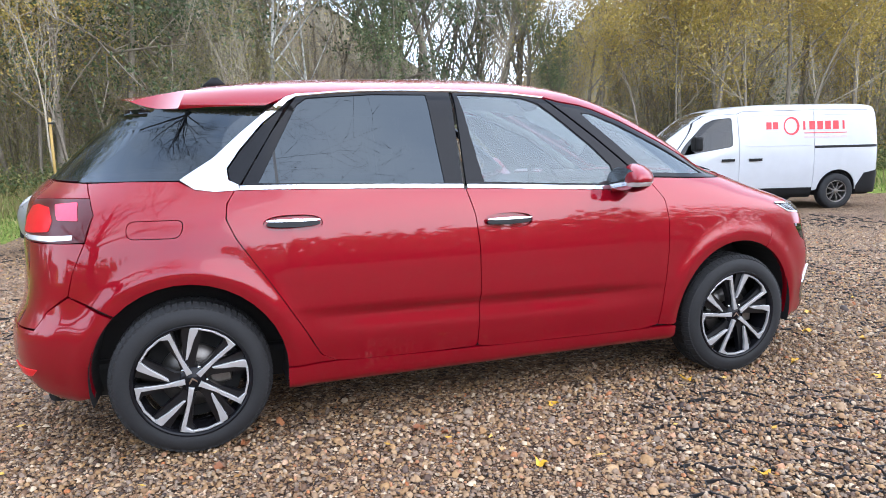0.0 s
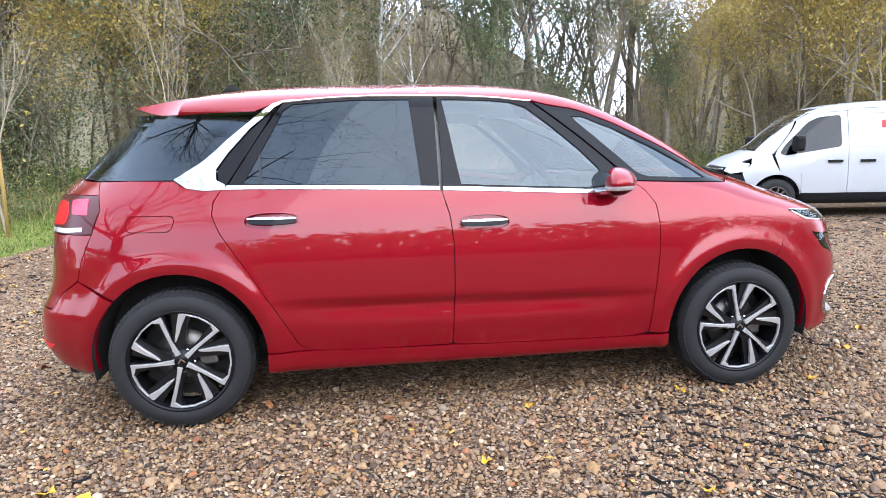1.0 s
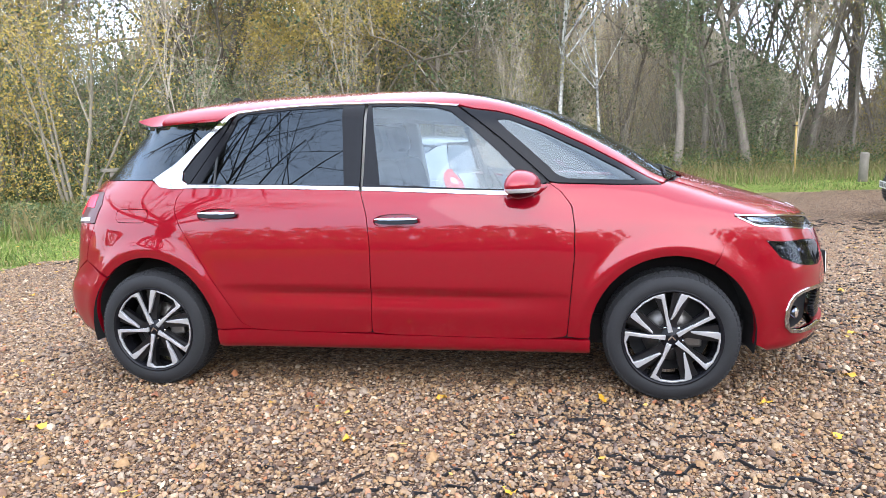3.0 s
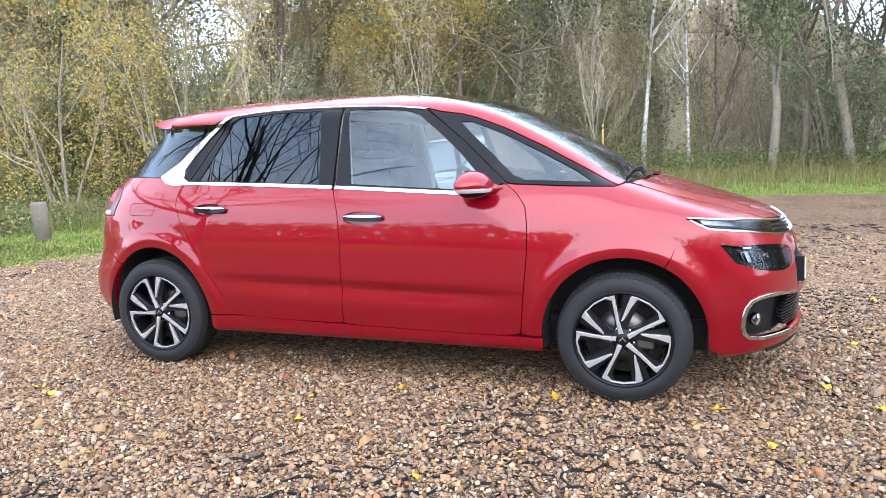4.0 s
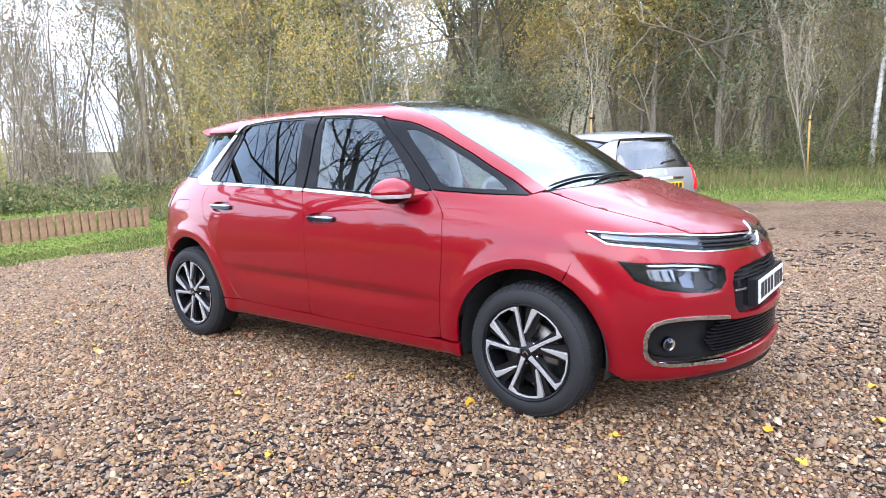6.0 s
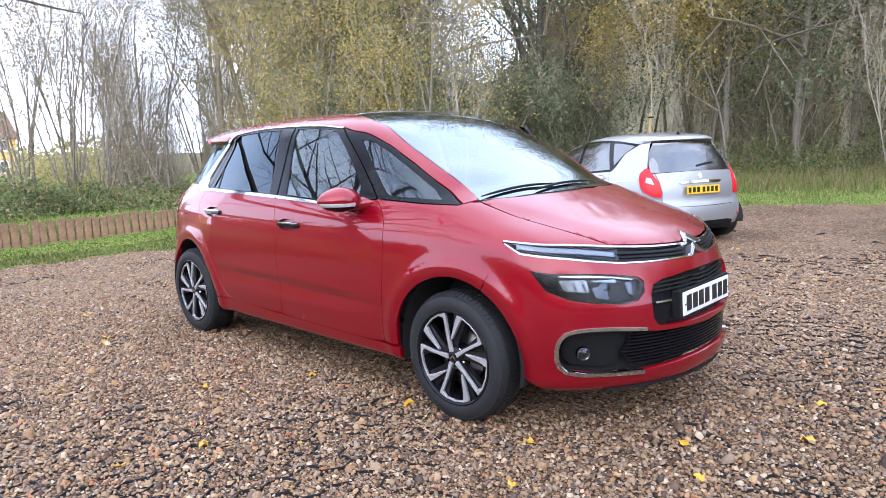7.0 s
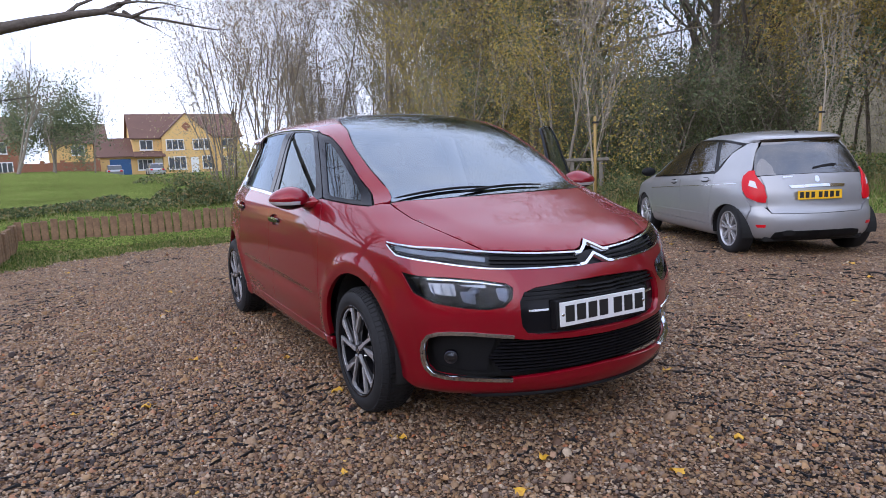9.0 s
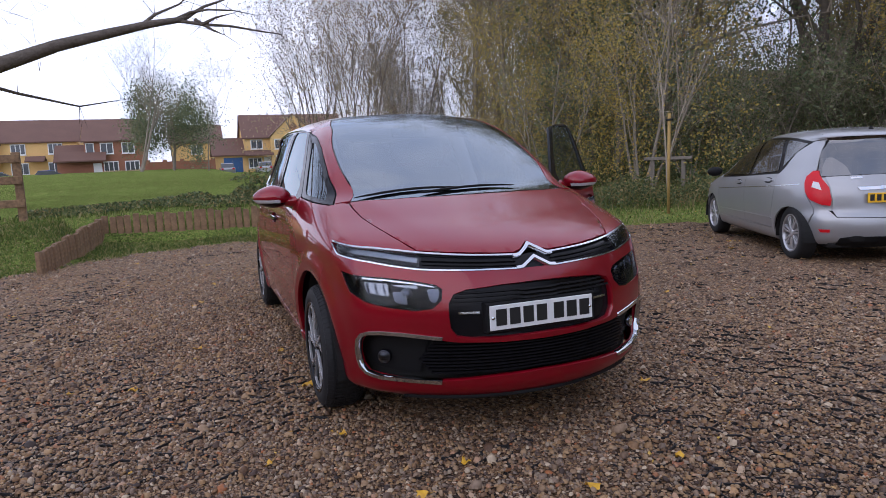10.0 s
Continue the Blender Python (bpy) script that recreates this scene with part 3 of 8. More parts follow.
def panel_mesh(name, loops, proj, mat, step=0.03, depth=0.012, off=0.0, round_by=0.0, flip=False, origin=None, extra=None, weave=None):
    """A sheet of the skin inside the first outline and outside the others, with a turned-in edge. flip: for the other side of the car."""
    loops = [dense(fillet(l, round_by) if round_by else list(l), step) for l in loops]
    lo, hi = np.min(loops[0], 0), np.max(loops[0], 0)
    gx, gy = np.meshgrid(np.arange(lo[0] + step * 0.4, hi[0], step), np.arange(lo[1] + step * 0.4, hi[1], step))
    gx = gx + (np.arange(gx.shape[0])[:, None] % 2) * step * 0.5
    gx, gy = gx.ravel(), gy.ravel()
    ok = inside(gx, gy, loops[0])
    for l in loops[1:]:
        ok &= ~inside(gx, gy, l)
    gx, gy = gx[ok], gy[ok]
    for l in loops:
        far = ~near_loop(gx, gy, l, step * 0.55)
        gx, gy = gx[far], gy[far]
    pts, edges = [], []
    for l in loops:
        o = len(pts)
        pts += l
        edges += [(o + i, o + (i + 1) % len(l)) for i in range(len(l))]
    rim = len(pts)
    pts += list(zip(gx.tolist(), gy.tolist()))
    v2, e2, f2, ov, oe, of = delaunay_2d_cdt([Vector(p) for p in pts], edges, [], 0, 1e-6)
    v2 = np.array([tuple(v) for v in v2])
    f2 = np.array([f for f in f2 if len(f) == 3])
    c = v2[f2].mean(1)
    ok = inside(c[:, 0], c[:, 1], loops[0])
    for l in loops[1:]:
        ok &= ~inside(c[:, 0], c[:, 1], l)
    f2 = f2[ok]
    p = proj(v2[:, 0], v2[:, 1])
    n = skin_normal(p)
    if proj is not P_side and mat not in (CHROME, PLASTIC, DARK, SATIN, RED_LENS, LENS):
        e = 0.005
        du = proj(v2[:, 0] + e, v2[:, 1]) - proj(v2[:, 0] - e, v2[:, 1])
        dv = proj(v2[:, 0], v2[:, 1] + e) - proj(v2[:, 0], v2[:, 1] - e)
        m = np.cross(du, dv)
        m /= np.linalg.norm(m, axis=1)[:, None] + 1e-15
        m *= np.sign(np.einsum("ij,ij->i", m, n))[:, None]
        good = (np.linalg.norm(du, axis=1) < 0.04) & (np.linalg.norm(dv, axis=1) < 0.04)
        n = np.where(good[:, None], m, n)
    if proj is P_side and mat in (GLASS, GLASS_DARK):
        # drawn glass bends evenly: one gentle curve over the whole pane
        u, v = v2[:, 0] - v2[:, 0].mean(), v2[:, 1] - v2[:, 1].mean()
        terms = np.stack([np.ones_like(u), u, v], -1)
        n = terms @ np.linalg.lstsq(terms, n, rcond=None)[0]
        n /= np.linalg.norm(n, axis=1)[:, None]
    if extra is not None:
        off = off + extra(p)
    p = p + n * (np.asarray(off)[..., None] if np.ndim(off) else off)
    a, b, d = p[f2[:, 0]], p[f2[:, 1]], p[f2[:, 2]]
    if (np.einsum("ij,ij->i", np.cross(b - a, d - a), n[f2[:, 0]]) < 0).sum() > len(f2) / 2:
        f2 = f2[:, ::-1]
    verts, faces, normals = p.tolist(), f2.tolist(), n.tolist()
    if depth:
        count = {}
        for f in faces:
            for i in range(3):
                e = (f[i], f[(i + 1) % 3])
                count[e] = count.get(e, 0) + 1
        border = [e for e in count if (e[1], e[0]) not in count]
        used = sorted({i for e in border for i in e})
        o = len(verts)
        top = {i: o + k for k, i in enumerate(used)}
        verts += [p[i].tolist() for i in used]
        low = {i: o + len(used) + k for k, i in enumerate(used)}
        verts += [(p[i] - n[i] * depth).tolist() for i in used]
        faces += [[top[a], low[a], low[b], top[b]] for a, b in border]
        out = {i: np.zeros(3) for i in used}
        for a, b in border:
            o_ = np.cross(p[b] - p[a], n[a])
            out[a] += o_
            out[b] += o_
        o_ = [out[i] / (np.linalg.norm(out[i]) + 1e-12) for i in used]
        normals += [(0.55 * n[i] + q).tolist() for i, q in zip(used, o_)] + [q.tolist() for q in o_]
    if flip:
        verts = [(x, -y, z) for x, y, z in verts]
        normals = [(x, -y, z) for x, y, z in normals]
        faces = [f[::-1] for f in faces]
    if origin is not None:
        verts = [(x - origin[0], y - origin[1], z - origin[2]) for x, y, z in verts]
    me = mesh_of(name, verts, faces, mat)
    if extra is None:
        me.normals_split_custom_set_from_vertices([tuple(v / (sum(c * c for c in q) ** 0.5 + 1e-12) for v in q) for q in normals])
    return me


def ribbon(line, width):
    """An outline of even width along a line."""
    q = [Vector(p) for p in line]
    left, right = [], []
    for i, p in enumerate(q):
        a = (p - q[i - 1]).normalized() if i else (q[1] - q[0]).normalized()
        b = (q[i + 1] - p).normalized() if i < len(q) - 1 else a
        t = (a + b).normalized()
        nrm = Vector((-t.y, t.x))
        w = width / 2 / max(0.5, nrm.dot(Vector((-a.y, a.x))))
        left.append(tuple(p + nrm * w))
        right.append(tuple(p - nrm * w))
    return left + right[::-1]


def ends(line):
    """Mirrors a half outline given from one end to the middle into a full one."""
    return list(line) + [(-u, z) for u, z in reversed(line)]


def arch(cx, r, a0, a1, n=14, cz=0.335):
    return [(cx + r * math.cos(radians(a0 + (a1 - a0) * i / n)), cz + r * math.sin(radians(a0 + (a1 - a0) * i / n))) for i in range(n + 1)]


def z_strip(x):
    return sm(x, [-0.90, -0.66, -0.40, -0.14, 0.15, 0.31], [1.494, 1.514, 1.521, 1.519, 1.507, 1.488])


def z_belt(x):
    return sm(x, [-1.28, -1.16, -0.82, -0.14, 0.57, 0.64], [1.118, 1.118, 1.112, 1.088, 1.053, 1.050])


def z_rail(x):
    return sm(x, [-1.63, -1.45, -1.2, -0.9, -0.3, 0.1, 0.30, 0.6, 0.89, 1.18, 1.30, 1.387], [1.468, 1.530, 1.565, 1.587, 1.598, 1.586, 1.566, 1.497, 1.362, 1.206, 1.128, 1.085])


def along(f, x0, x1, n=10, dz=0.0):
    return [(x, float(f(x)) + dz) for x in np.linspace(x0, x1, n)]


red_car = thing("red_car", "shiny metallic red family car with chrome trim parked on gravel", "car")
GAP_F = [(0.805, 1.088), (0.865, 1.043), (0.915, 0.975), (0.928, 0.869), (0.926, 0.733), (0.908, 0.539), (0.888, 0.322)]
GAP_M = [(-0.155, 1.067), (-0.122, 0.949), (-0.108, 0.812), (-0.108, 0.617), (-0.12, 0.325)]
GAP_R = [(-1.17, 1.103), (-1.207, 1.049), (-1.215, 0.987), (-1.18, 0.904), (-1.05, 0.708), (-0.92, 0.491), (-0.855, 0.372), (-0.79, 0.338)]
G = 0.0023


def shift(pts, d):
    return [(x + d, z) for x, z in pts]


def oval(cx, cz, a, b, n=20, p=2.4):
    return [(cx + a * math.copysign(abs(math.cos(t)) ** (2 / p), math.cos(t)), cz + b * math.copysign(abs(math.sin(t)) ** (2 / p), math.sin(t))) for t in [2 * math.pi * i / n for i in range(n)]]


FRONT_DOOR = shift(GAP_M, G) + [(0.0, 0.316), (0.57, 0.308), (0.80, 0.308)] + shift(GAP_F, -G)[::-1] + along(z_belt, 0.64, -0.145, 8, -0.019)
REAR_DOOR = shift(GAP_R, G) + [(-0.68, 0.330), (-0.4, 0.325)] + shift(GAP_M, -G)[::-1] + along(z_belt, -0.17, -1.15, 8, -0.019)
FRONT_FRAME = along(z_belt, -0.146, 0.64, 8) + [(0.795, 1.094), (0.70, 1.185), (0.57, 1.30), (0.44, 1.405), (0.335, 1.487)] + along(z_strip, 0.31, -0.146, 10)
FRONT_GLASS = [(-0.058, 1.098), (0.30, 1.078), (0.58, 1.064), (0.655, 1.075), (0.645, 1.155), (0.55, 1.255), (0.42, 1.370), (0.30, 1.466), (0.22, 1.492), (0.09, 1.503), (-0.125, 1.508)]
REAR_FRAME = along(z_belt, -1.145, -0.165, 10) + along(z_strip, -0.165, -0.885, 12) + [(-1.00, 1.342)]
REAR_GLASS = [(-1.075, 1.128), (-0.25, 1.100), (-0.285, 1.508), (-0.54, 1.509), (-0.84, 1.493), (-0.885, 1.462), (-0.985, 1.285)]
HINGE_L = Vector((0.93, 0.87, 0.0))


def car_side(flip):
    s = -1 if flip else 1

    def skin(name, loops, mat, parent, label="", proj=P_side, origin=None, **k):
        return part(name, panel_mesh(name, loops, proj, mat, flip=flip, origin=origin, **k), parent, label)

    def door(kind, outline, frame_line, glass_line, handle_at, opened):
        origin = HINGE_L if opened else None
        if opened:
            d = new(kind)
            d.parent = red_car
            d.matrix_basis = pose(*HINGE_L, 0, 0, -46)
        else:
            d = red_car
        hx, hz = handle_at
        pocket = oval(hx, hz, 0.125, 0.036)
        deep = 0.06 if opened else 0.014
        leaf = skin(kind if not opened else "door_skin", [outline, pocket], PAINT, d, "red door panel with a pressed lower crease", round_by=0.02, step=0.022, depth=deep, origin=origin)
        host = d if opened else leaf
        if opened:
            skin("door_lining", [outline], DASH, d, "dark inner lining", round_by=0.02, off=-0.055, depth=0, step=0.05, origin=origin)
        skin("handle_pocket", [pocket], PAINT, host, off=-0.022, depth=0, step=0.02, origin=origin)
        skin("handle_grip", [oval(hx, hz - 0.003, 0.112, 0.0145)], GLOSS_BLACK, host, "black door handle", off=0.016, depth=0.02, step=0.012, origin=origin)
        skin("handle_strip", [oval(hx, hz + 0.0095, 0.112, 0.0055)], CHROME, host, "chrome strip on the handle", off=0.022, depth=0.012, step=0.012, origin=origin)
        skin("window_frame", [frame_line, glass_line], GLOSS_BLACK, host, "gloss black window surround", off=-0.004, depth=0.02, step=0.03, origin=origin)
        g = skin("window_glass", [glass_line], GLASS_DARK if kind == "rear_door" else GLASS, host, "", off=-0.010, depth=0, step=0.04, origin=origin)
        g.visible_shadow = False
        if kind == "rear_door":
            skin("window_divider", [ribbon([(-0.995, 1.125), (-1.0, 1.272)], 0.012)], SEAL, host, off=-0.006, depth=0.004, step=0.02, origin=origin)
        x0, x1 = (-0.146, 0.645) if kind == "front_door" else (-1.15, -0.165)
        skin("belt_strip", [along(z_belt, x0, x1, 9) + along(z_belt, x1, x0, 9, -0.018)], CHROME, host, "chrome strip under the window", off=0.004, depth=0.012, step=0.02, origin=origin)
        return host

    front = door("front_door", FRONT_DOOR, FRONT_FRAME, FRONT_GLASS, (0.04, 0.915), flip)
    door("rear_door", REAR_DOOR, REAR_FRAME, REAR_GLASS, (-0.945, 0.957), False)
    # mirror on the front door
    o = HINGE_L if flip else Vector((0, 0, 0))
    def mirror_form(grow, keep):
        bm = bmesh.new()
        bmesh.ops.create_icosphere(bm, subdivisions=5, radius=grow)
        for v in bm.verts:
            x, y, z = v.co
            x = x * (0.105 if x > 0 else 0.055)
            taper = 1 - 0.22 * max(0.0, y)
            v.co = (0.655 + x - 0.03 * (y - 0.2), (0.968 + y * 0.112) * -s, 1.088 + z * (0.074 if z > 0 else 0.066) * taper)
            v.co -= o
        if keep is not None:
            bmesh.ops.delete(bm, geom=[f for f in bm.faces if not keep(f.calc_center_median() + o)], context="FACES")
        return bm

    part("mirror_shell", bm_mesh("mirror_shell", mirror_form(1.0, lambda c: c.z > 1.057), PAINT, True), front, "red door mirror shell")
    part("mirror_base", bm_mesh("mirror_base", mirror_form(0.99, lambda c: c.z < 1.062), GLOSS_BLACK, True), front, "black lower half of the mirror")
    part("mirror_indicator", bm_mesh("mirror_indicator", mirror_form(1.012, lambda c: 1.056 < c.z < 1.076 and abs(c.y) > 0.93 and c.x > 0.60), WHITE_LENS, True), front, "white indicator strip in the mirror")
    arm = [(0.60, 0.845, 1.015), (0.76, 0.84, 1.03), (0.80, 0.835, 1.075), (0.72, 0.84, 1.10), (0.62, 0.85, 1.06)]
    bm = bmesh.new()
    ring0 = [bm.verts.new(Vector((x, -s * y, z)) - o) for x, y, z in arm]
    ring1 = [bm.verts.new(Vector((0.655 + (x - 0.69) * 0.55, -s * 0.95, 1.055 + (z - 1.055) * 0.45)) - o) for x, y, z in arm]
    for i in range(5):
        bm.faces.new((ring0[i], ring0[(i + 1) % 5], ring1[(i + 1) % 5], ring1[i]))
    bm.faces.new(ring1)
    part("mirror_arm", bm_mesh("mirror_arm", bm, PAINT, True), front, "red mirror arm")
    bm = bmesh.new()
    bmesh.ops.create_circle(bm, cap_ends=True, segments=28, radius=1.0)
    bmesh.ops.transform(bm, matrix=Matrix.Translation(Vector((0.597, -s * 0.965, 1.090)) - o) @ pose(0, 0, 0, 0, 0, s * 12) @ Matrix.Diagonal((1, 0.095, 0.055, 1)) @ pose(0, 0, 0, 0, 90, 0), verts=bm.verts[:])
    part("mirror_glass", bm_mesh("mirror_glass", bm, CHROME), front, "mirror glass")

    # wing, sill, rear quarter, roof rail and pillars
    wing = around([("s", x, z) for x, z in shift(GAP_F, G)] + [("s", 0.985, 0.315)] + [("s", x, z) for x, z in arch(1.3925, 0.395, 182, 62)]
                  + [("s", 1.66, 0.843), ("s", 1.675, 0.912), ("f", -0.74, 0.902), ("f", -0.67, 0.900), ("f", -0.58, 0.890), ("f", -0.505, 0.882), ("t", 1.95, -0.548), ("t", 1.83, -0.587), ("t", 1.72, -0.617), ("t", 1.62, -0.642), ("t", 1.52, -0.655), ("t", 1.42, -0.661), ("s", 1.385, 1.074), ("s", 1.345, 1.062), ("s", 1.13, 1.068), ("s", 0.85, 1.082)])
    skin("front_wing", [wing], PAINT, red_car, "red front wing over the wheel", proj=P_cylf, step=0.02, depth=0.03)
    skin("sill", [[(-1.0, 0.228), (-1.0, 0.325), (-0.8, 0.331), (-0.4, 0.320), (0.0, 0.312), (0.57, 0.304), (1.0, 0.302), (1.0, 0.228)]], PAINT, red_car, "red door sill", step=0.02, depth=0.03)
    QUARTER = shift(GAP_R, -G) + [(-0.85, 0.338), (-0.996, 0.335)] + arch(-1.3925, 0.395, 0, 135) + [(-1.745, 0.655), (-1.838, 0.700), (-1.815, 0.79), (-1.758, 0.913), (-1.722, 1.02), (-1.738, 1.085), (-1.752, 1.142), (-1.60, 1.146), (-1.392, 1.142), (-1.33, 1.106), (-1.25, 1.098)]
    flap = fillet([(-1.60, 0.992), (-1.375, 0.992), (-1.395, 0.916), (-1.605, 0.918)], 0.04)
    skin("rear_quarter", [QUARTER, flap], PAINT, red_car, "red rear quarter panel", step=0.022, depth=0.03)
    inner_flap = fillet([(-1.5965, 0.9885), (-1.3795, 0.9885), (-1.398, 0.9195), (-1.602, 0.9215)], 0.037)
    skin("fuel_flap", [inner_flap], PAINT, red_car, "red fuel flap" if not flip else "", step=0.022, depth=0.01)
    skin("quarter_glass", [[(-1.80, 1.150), (-1.60, 1.152), (-1.385, 1.150), (-1.25, 1.232), (-1.13, 1.338), (-1.045, 1.412), (-1.01, 1.455), (-1.22, 1.453), (-1.42, 1.448), (-1.605, 1.450)]], GLASS_DARK, red_car, "dark tinted rear quarter glass", off=-0.004, depth=0.015, step=0.03)
    CP = along(z_strip, 0.325, -0.885, 16, 0.0) + [(-0.925, 1.472), (-1.04, 1.378), (-1.14, 1.268), (-1.198, 1.19), (-1.194, 1.142), (-1.155, 1.122), (-1.15, 1.100), (-1.25, 1.096), (-1.33, 1.108), (-1.388, 1.148), (-1.25, 1.234), (-1.13, 1.340), (-1.01, 1.437), (-0.93, 1.492), (-0.88, 1.507)] + along(z_strip, -0.80, 0.34, 14, 0.0065)
    skin("window_arch", [CP], CHROME, red_car, "bright metal arch round the side windows", off=0.005, depth=0.012, step=0.02)
    skin("quarter_trim", [[(-1.15, 1.125), (-1.188, 1.146), (-1.192, 1.19), (-1.135, 1.266), (-1.036, 1.374), (-0.925, 1.465), (-1.007, 1.340)]], GLOSS_BLACK, red_car, "dark fixed rear corner pane", off=-0.004, depth=0.01, step=0.025)
    FQ = [(1.352, 1.069), (1.13, 1.076), (0.85, 1.090), (0.81, 1.097), (0.70, 1.198), (0.57, 1.313), (0.44, 1.418), (0.35, 1.488), (0.42, 1.470), (0.54, 1.452), (0.61, 1.433), (0.77, 1.372), (0.99, 1.265), (1.16, 1.172), (1.30, 1.094)]
    FQG = [(1.24, 1.090), (0.90, 1.107), (0.845, 1.128), (0.72, 1.245), (0.60, 1.352), (0.535, 1.415), (0.60, 1.413), (0.76, 1.350), (0.98, 1.242), (1.15, 1.150)]
    skin("corner_frame", [FQ, FQG], GLOSS_BLACK, red_car, "black frame of the front corner window", off=-0.003, depth=0.015, step=0.025)
    g = skin("corner_glass", [FQG], GLASS, red_car, "", off=-0.008, depth=0, step=0.04)
    g.visible_shadow = False
    RAIL = along(z_rail, 1.387, -1.335, 40) + [(-1.375, 1.446), (-1.22, 1.454), (-1.02, 1.458), (-0.93, 1.496), (-0.88, 1.511)] + along(z_strip, -0.80, 0.34, 14, 0.009) + [(0.42, 1.476), (0.54, 1.457), (0.61, 1.438), (0.77, 1.377), (0.99, 1.271), (1.16, 1.177), (1.30, 1.099), (1.36, 1.072)]
    skin("roof_rail", [RAIL], PAINT, red_car, "red roof side and front pillar", step=0.018, depth=0.015)
    skin("pillar_seal", [ribbon([(0.835, 1.075), (0.755, 1.145), (0.635, 1.250), (0.505, 1.360), (0.390, 1.452), (0.33, 1.494)], 0.05)], SEAL, red_car, "black seal along the front pillar", off=-0.022, depth=0, step=0.02)
    # lining behind the panels and wheel wells
    skin("side_lining", [[(1.9, 0.28), (1.9, 0.86), (1.35, 0.95), (0.95, 1.04), (0.3, 1.02), (-1.1, 1.05), (-1.75, 1.0), (-1.9, 0.28)] + arch(-1.3925, 0.40, 180, 0)[0:] + arch(1.3925, 0.40, 180, 0)] if not flip else
         [[(1.9, 0.28), (1.9, 0.86), (1.35, 0.95), (0.98, 1.02), (0.95, 0.34), (-0.1, 0.34), (-0.15, 1.02), (-1.1, 1.05), (-1.75, 1.0), (-1.9, 0.28)] + arch(-1.3925, 0.40, 180, 0)[0:] + arch(1.3925, 0.40, 180, 0)], DARK, red_car, off=-0.035, depth=0, step=0.05)
    for cx in (-1.3925, 1.3925):
        v, f = [], []
        for i in range(25):
            a = radians(-14 + 208 * i / 24)
            for yy in (0.845, 0.55):
                v.append((cx + 0.398 * math.cos(a), -s * yy, 0.335 + 0.398 * math.sin(a)))
        f += [(2 * i, 2 * i + 1, 2 * i + 3, 2 * i + 2) for i in range(24)]
        f.append([2 * i + 1 for i in range(25)])
        part("wheel_well", mesh_of("wheel_well", v, f, DARK, False), red_car, "dark wheel well lining")


car_side(False)
car_side(True)

# ---- nose ----
ARCH_F = [("s", x, z) for x, z in arch(1.3925, 0.395, -8, 61)]
LOW_CHROME = [("s", 1.765, 0.866), ("f", -0.70, 0.838), ("f", -0.62, 0.822), ("f", -0.52, 0.807), ("f", -0.40, 0.800), ("f", -0.30, 0.797), ("f", -0.18, 0.794), ("f", -0.09, 0.791), ("f", -0.001, 0.791)]
HEADLIGHT = [("s", 1.822, 0.790), ("f", -0.77, 0.779), ("f", -0.66, 0.774), ("f", -0.55, 0.760), ("f", -0.46, 0.742), ("f", -0.436, 0.722), ("f", -0.446, 0.675), ("f", -0.485, 0.640), ("f", -0.55, 0.630), ("f", -0.64, 0.640), ("f", -0.735, 0.660), ("s", 1.90, 0.700)]
GRILLE = [("f", -0.001, 0.735), ("f", -0.18, 0.731), ("f", -0.34, 0.718), ("f", -0.395, 0.70), ("f", -0.42, 0.66), ("f", -0.424, 0.60), ("f", -0.42, 0.55), ("f", -0.395, 0.515), ("f", -0.34, 0.505), ("f", -0.18, 0.503), ("f", -0.001, 0.503)]
INTAKE = [("f", -0.001, 0.477), ("f", -0.20, 0.480), ("f", -0.40, 0.490), ("f", -0.48, 0.502), ("f", -0.60, 0.520), ("f", -0.71, 0.524), ("s", 1.985, 0.508), ("s", 1.955, 0.47), ("s", 1.942, 0.42), ("s", 1.945, 0.365), ("s", 1.975, 0.332), ("f", -0.645, 0.318), ("f", -0.50, 0.308), ("f", -0.40, 0.314), ("f", -0.20, 0.326), ("f", -0.001, 0.330)]
BUMPER = [("f", -0.001, 0.236), ("f", -0.2, 0.236), ("f", -0.45, 0.234), ("f", -0.65, 0.232), ("s", 1.86, 0.234)] + ARCH_F + [("s", 1.655, 0.843), ("s", 1.673, 0.908)] + LOW_CHROME


def both(points):
    return ends(around(points))


def mirrored(pts):
    return [(-u, z) for u, z in reversed(pts)]


def nose(name, loops, mat, label="", proj=P_cylf, **k):
    return part(name, panel_mesh(name, loops, proj, mat, **k), red_car, label)


HL = around(HEADLIGHT)
nose("front_bumper", [both(BUMPER), both(GRILLE), both(INTAKE), HL, mirrored(HL)], PAINT, "red front bumper", step=0.018, depth=0.03)
nose("front_splitter", [both([("f", -0.001, 0.222), ("f", -0.3, 0.222), ("f", -0.55, 0.222), ("f", -0.60, 0.232), ("f", -0.3, 0.234), ("f", -0.001, 0.234)])], PLASTIC, "dark lower lip", step=0.02, off=0.012, depth=0.05)
nose("bumper_backing", [both([("f", -0.001, 0.25), ("f", -0.5, 0.25), ("s", 1.93, 0.25), ("s", 1.80, 0.55), ("s", 1.75, 0.85), ("f", -0.5, 0.80), ("f", -0.001, 0.79)])], DARK, "", step=0.04, off=-0.085, depth=0)
